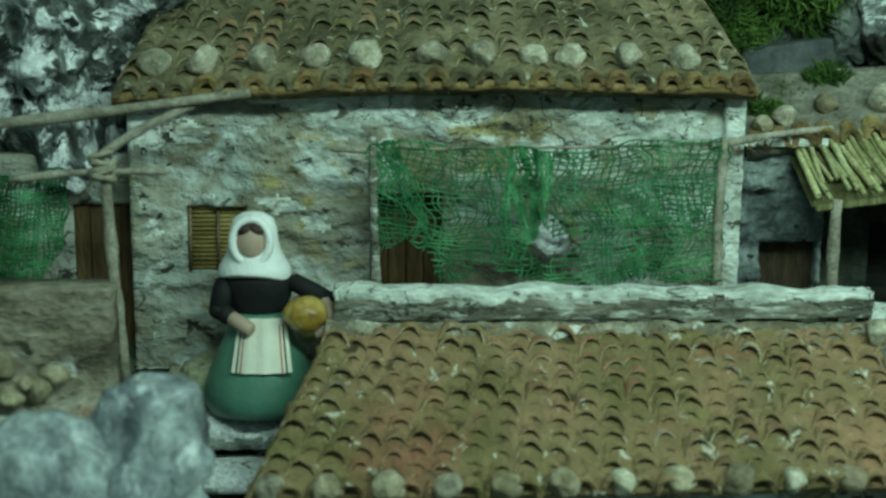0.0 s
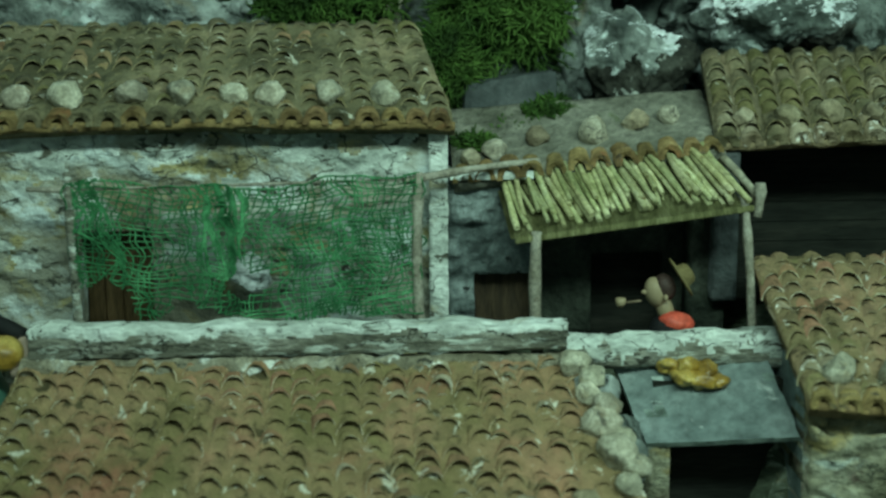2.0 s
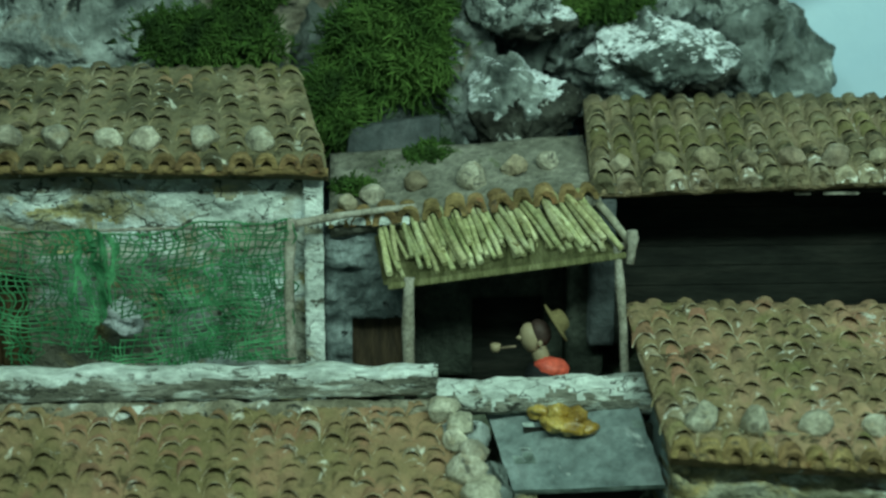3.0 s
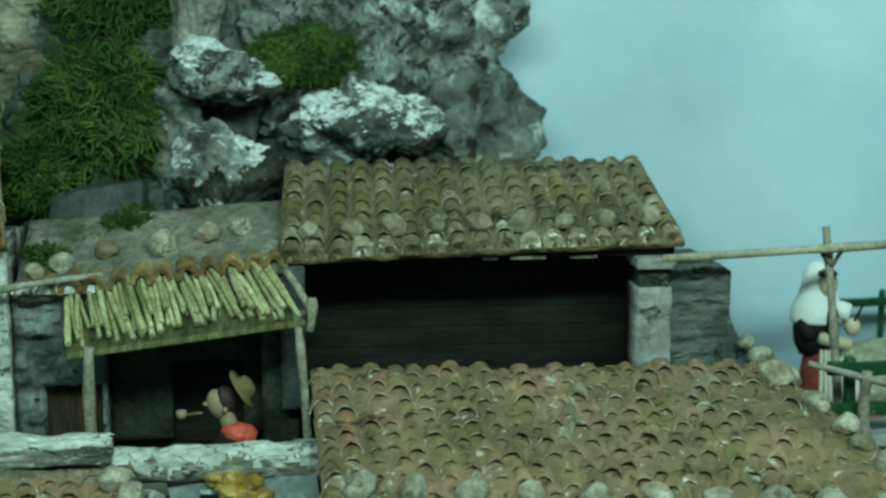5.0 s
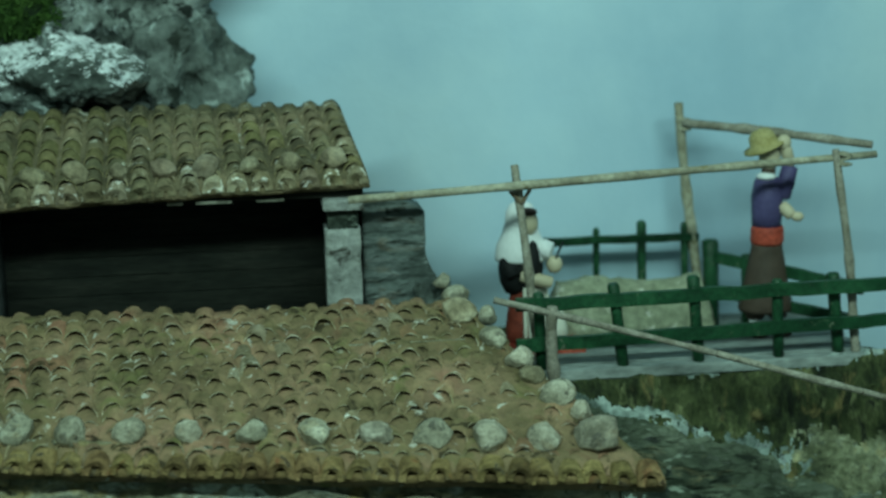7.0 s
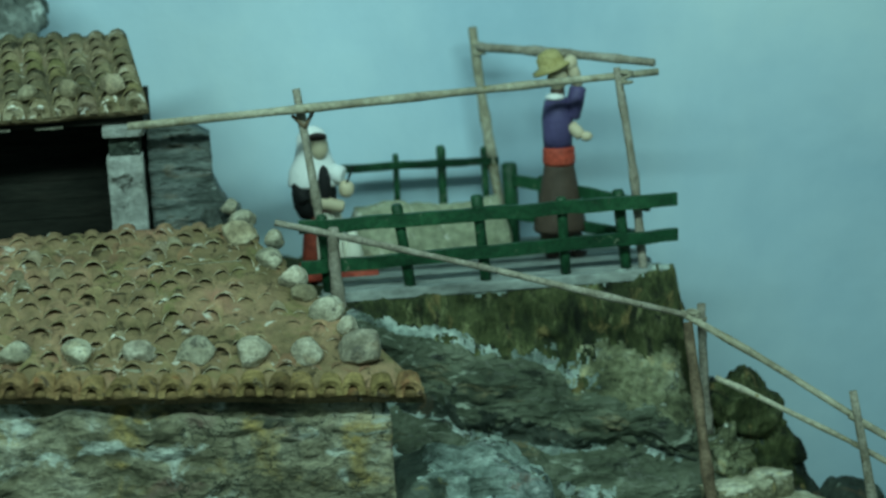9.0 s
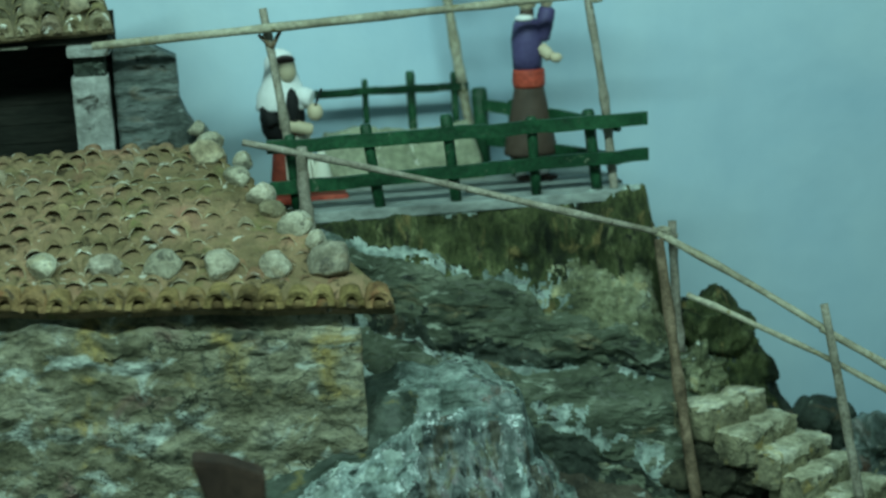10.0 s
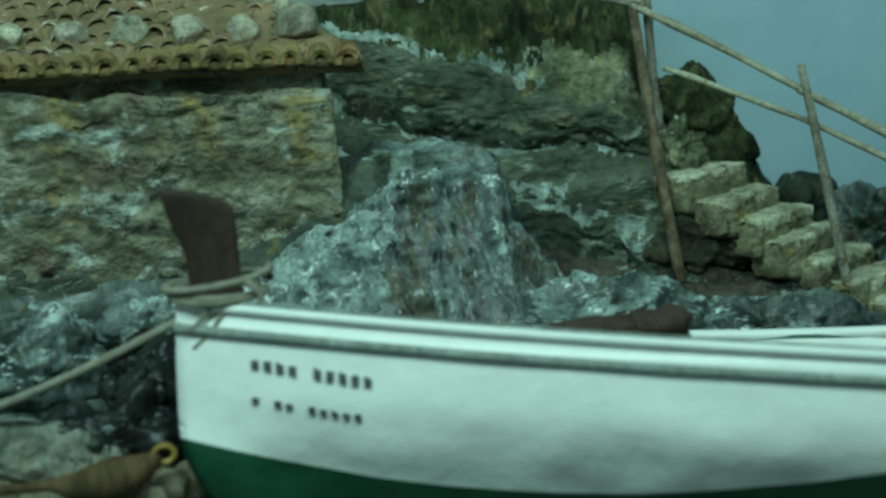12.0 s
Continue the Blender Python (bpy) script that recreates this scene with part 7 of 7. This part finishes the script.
def hull(s, v):
    """v from the near gunwale round the keel to the far gunwale."""
    g = hull_axis(s)
    w = width_at(s)
    a = math.pi * v
    deep = 0.98 - 0.06 * s
    x = (1 - math.cos(a) * abs(math.cos(a)) ** (-0.25 + 0.35 * s)) / 2 if abs(math.cos(a)) > 1e-4 else 0.5
    z = -deep * max(0.0, math.sin(a)) ** (0.62 + 0.25 * s)
    p = g + ACROSS * (w * x) + HUP * z
    t = max(0.0, -z - 0.24)
    p += ACROSS * (0.45 + 0.5 * s) * t * t * min(1.0, 0.3 + 3 * s)
    chine = max(0.0, -z - 0.33 - 0.03 * noise.noise(Vector((s * 9, 0, 7))))
    p += ACROSS * 0.16 * min(chine, 0.25) * min(1.0, 4 * s)
    p += HUP * (0.22 * s * s * x) - ACROSS * (min(1.0, 8 * v) * (0.022 * fbm(Vector((s * 8, v * 8, 2)), 2) + 0.024 * noise.noise(Vector((s * 11, v * 17, 5))) + 0.012 * abs(noise.noise(Vector((s * 17 + 3 * v, v * 24, 9))))))
    return p + Vector((0.05 * (1 - s) ** 4 * (1 - abs(2 * v - 1)) + 0.9 * max(0.0, -z - 0.44) ** 2 * (1 - s) ** 6, 0, 0)) + HUP * 0.004 * noise.noise(p * 4)


bm = bmesh.new()
g = sheet(bm, hull_row, 70, 40)
bm.faces.ensure_lookup_table()
for i, f in enumerate(bm.faces):
    f.material_index = 0 if i % 40 < 12 else 1
out = bmesh.ops.extrude_face_region(bm, geom=bm.faces[:], use_keep_orig=True)
for v in out["geom"]:
    if isinstance(v, bmesh.types.BMVert):
        s = min(1, max(0, (v.co.x - 5.25) / 3.45))
        mid = hull_axis(s) + ACROSS * width_at(s) / 2 - HUP * 0.2
        d = mid - v.co
        v.co += d * min(0.3, 0.035 / max(d.length, 0.01))
    elif isinstance(v, bmesh.types.BMFace):
        v.material_index = 0
bmesh.ops.recalc_face_normals(bm, faces=bm.faces)
part("hull", bm, [white_hull, green_hull], boat, "", True)
for nm, off, dz, r, m in (("gunwale", 0.0, 0.0, 0.02, white_hull), ("rubbing_strake", 0.0, -0.095, 0.022, grey_trim), ("far_gunwale", 1.0, 0.0, 0.03, white_hull), ("gunwale_cap", 0.0, 0.026, 0.006, grey_trim)):
    bm = bmesh.new()
    tube(bm, [hull_axis(s) + ACROSS * (width_at(s) * off - (0.008 if off < 0.5 else 0)) + HUP * (dz + 0.22 * off * s * s) for s in (i / 40 for i in range(41))], r, 8, 0)
    part(nm, bm, m, boat)
bm = bmesh.new()
p0 = hull_axis(0.0)
outline = [(0.07, -0.1), (0.27, -0.1), (0.265, 0.12), (0.27, 0.345), (0.12, 0.415), (-0.01, 0.44), (0.02, 0.32), (0.06, 0.2)]
ring = [bm.verts.new(p0 + Vector((x, -0.02, z))) for x, z in outline]
o = bmesh.ops.extrude_face_region(bm, geom=[bm.faces.new(ring)], use_keep_orig=True)
for v in o["geom"]:
    if isinstance(v, bmesh.types.BMVert):
        v.co.y += 0.14
bmesh.ops.recalc_face_normals(bm, faces=bm.faces)
bmesh.ops.bevel(bm, geom=bm.edges[:], offset=0.012, segments=2, affect="EDGES")
part("stem_post", bm, stem_mat, boat, "dark brown stem post")
bm = bmesh.new()
for k in range(3):
    c = p0 + Vector((0.17, 0.05, 0.0 + 0.035 * k))
    tube(bm, [c + Vector(((0.17 + 0.02 * k) * math.cos(t), 0.14 * math.sin(t), 0.03 * math.sin(t * 0.5 + 2 * k))) for t in (i * 0.42 for i in range(16))], 0.017, 6, 0, False)
tube(bm, [p0 + Vector((0.28, -0.08, 0.08)), p0 + Vector((0.33, -0.08, 0.02)), p0 + Vector((0.32, -0.1, -0.12))], 0.015, 6)
# two thin strands added for the coil's shadow streaks on the bow
for a, b in (((0.16, 0.03), (0.03, -0.1)), ((0.22, 0.02), (0.05, -0.17))):
    tube(bm, [p0 + Vector((a[0] + (b[0] - a[0]) * t, -0.075, a[1] + (b[1] - a[1]) * t - 0.02 * math.sin(math.pi * t))) for t in (0, 0.25, 0.5, 0.75, 1)], 0.009, 6)
faded_black = surface("faded_black_lettering", [(0.045, 0.05, 0.05), (0.11, 0.12, 0.12)], 0.06, 0.7, 0.2)
rope_mat = surface("pale_rope", [(0.22, 0.21, 0.155), (0.34, 0.325, 0.26)], 0.06, 0.85, 0.6, stretch=(1, 1, 2))
part("rope_coil", bm, rope_mat, boat, "pale mooring rope wound round the stem")
for r0, (a, b, dz, th) in enumerate(((0.083, 0.218, -0.205, 0.02), (0.083, 0.205, -0.345, 0.013))):
    n = 10
    for k in range(n):
        if (k == 4 and r0 == 0) or (r0 == 1 and k in (1, 4)):
            continue
        bm = bmesh.new()
        s0, s1 = a + (b - a) * k / n, a + (b - a) * (k + 0.56) / n
        pts = []
        for s, t in ((s0, -1), (s1, -1), (s1, 1), (s0, 1)):
            tgt = dz + th * t - 0.03 * (s - a) / (b - a)
            v = 0.05 + 0.3 * abs(tgt)
            best = min((hull(s, i / 400) for i in range(4, 160)), key=lambda p: abs((p - hull_axis(s)).dot(HUP) - tgt))
            pts.append(best - ACROSS * 0.012)
        f = bm.faces.new([bm.verts.new(p) for p in pts])
        o = bmesh.ops.extrude_face_region(bm, geom=[f], use_keep_orig=True)
        for q in o["geom"]:
            if isinstance(q, bmesh.types.BMVert):
                q.co += ACROSS * 0.02
        bmesh.ops.recalc_face_normals(bm, faces=bm.faces)
        part("lettering", bm, faded_black, boat, "dark painted lettering bar")
for s, sx, sz in ((0.44, 0.23, 0.05), (0.5, 0.16, 0.11)):
    bm = bmesh.new()
    blob(bm, hull_axis(s) + ACROSS * 0.35 + HUP * 0.05, (sx, 0.1, sz), 0, 4, None, 0.55, 6)
    part("sack", bm, stem_mat, boat, "dark brown sack lying in the boat")
bm = bmesh.new()
sheet(bm, lambda u, v: hull_axis(0.12 + 0.85 * u) + ACROSS * (width_at(0.12 + 0.85 * u) * (0.06 + 0.88 * v)) - HUP * 0.3, 20, 4)
part("floor_boards", bm, brown_wood, boat)
bm = bmesh.new()
a, b = p0 + Vector((0.05, 0.0, -0.05)), Vector((3.9, 4.7, -3.2))
tube(bm, [a.lerp(b, t) - Z * 0.06 * math.sin(math.pi * t) for t in (i / 14 for i in range(15))], 0.018, 7, 0, True, 0.15, 3)
solid("mooring_rope", bm, rope_mat, (4.5, 4.65, -3.2), "pale mooring rope stretched from the boat's stem", "rope")
bm = bmesh.new()
tube(bm, [(4.3, 4.42, -3.32), (4.7, 4.42, -3.34), (4.8, 4.42, -3.36), (4.95, 4.42, -3.35), (5.05, 4.42, -3.32), (5.12, 4.42, -3.28)], [0.02, 0.022, 0.06, 0.09, 0.06, 0.02], 10, 0)
solid("oar", bm, brown_wood, (4.7, 4.42, -3.4), "brown wooden oar lying on the shore stones", "oar")
bm = bmesh.new()
tube(bm, [Vector((5.14, 4.42, -3.28)) + Vector((0.04 * math.cos(t), 0.01, 0.035 * math.sin(t))) for t in (i * 2 * math.pi / 14 for i in range(15))], 0.012, 6, 0, False)
solid("ring", bm, bread_mat, (5.14, 4.42, -3.32), "small bright brass-coloured ring beside the boat", "ring")
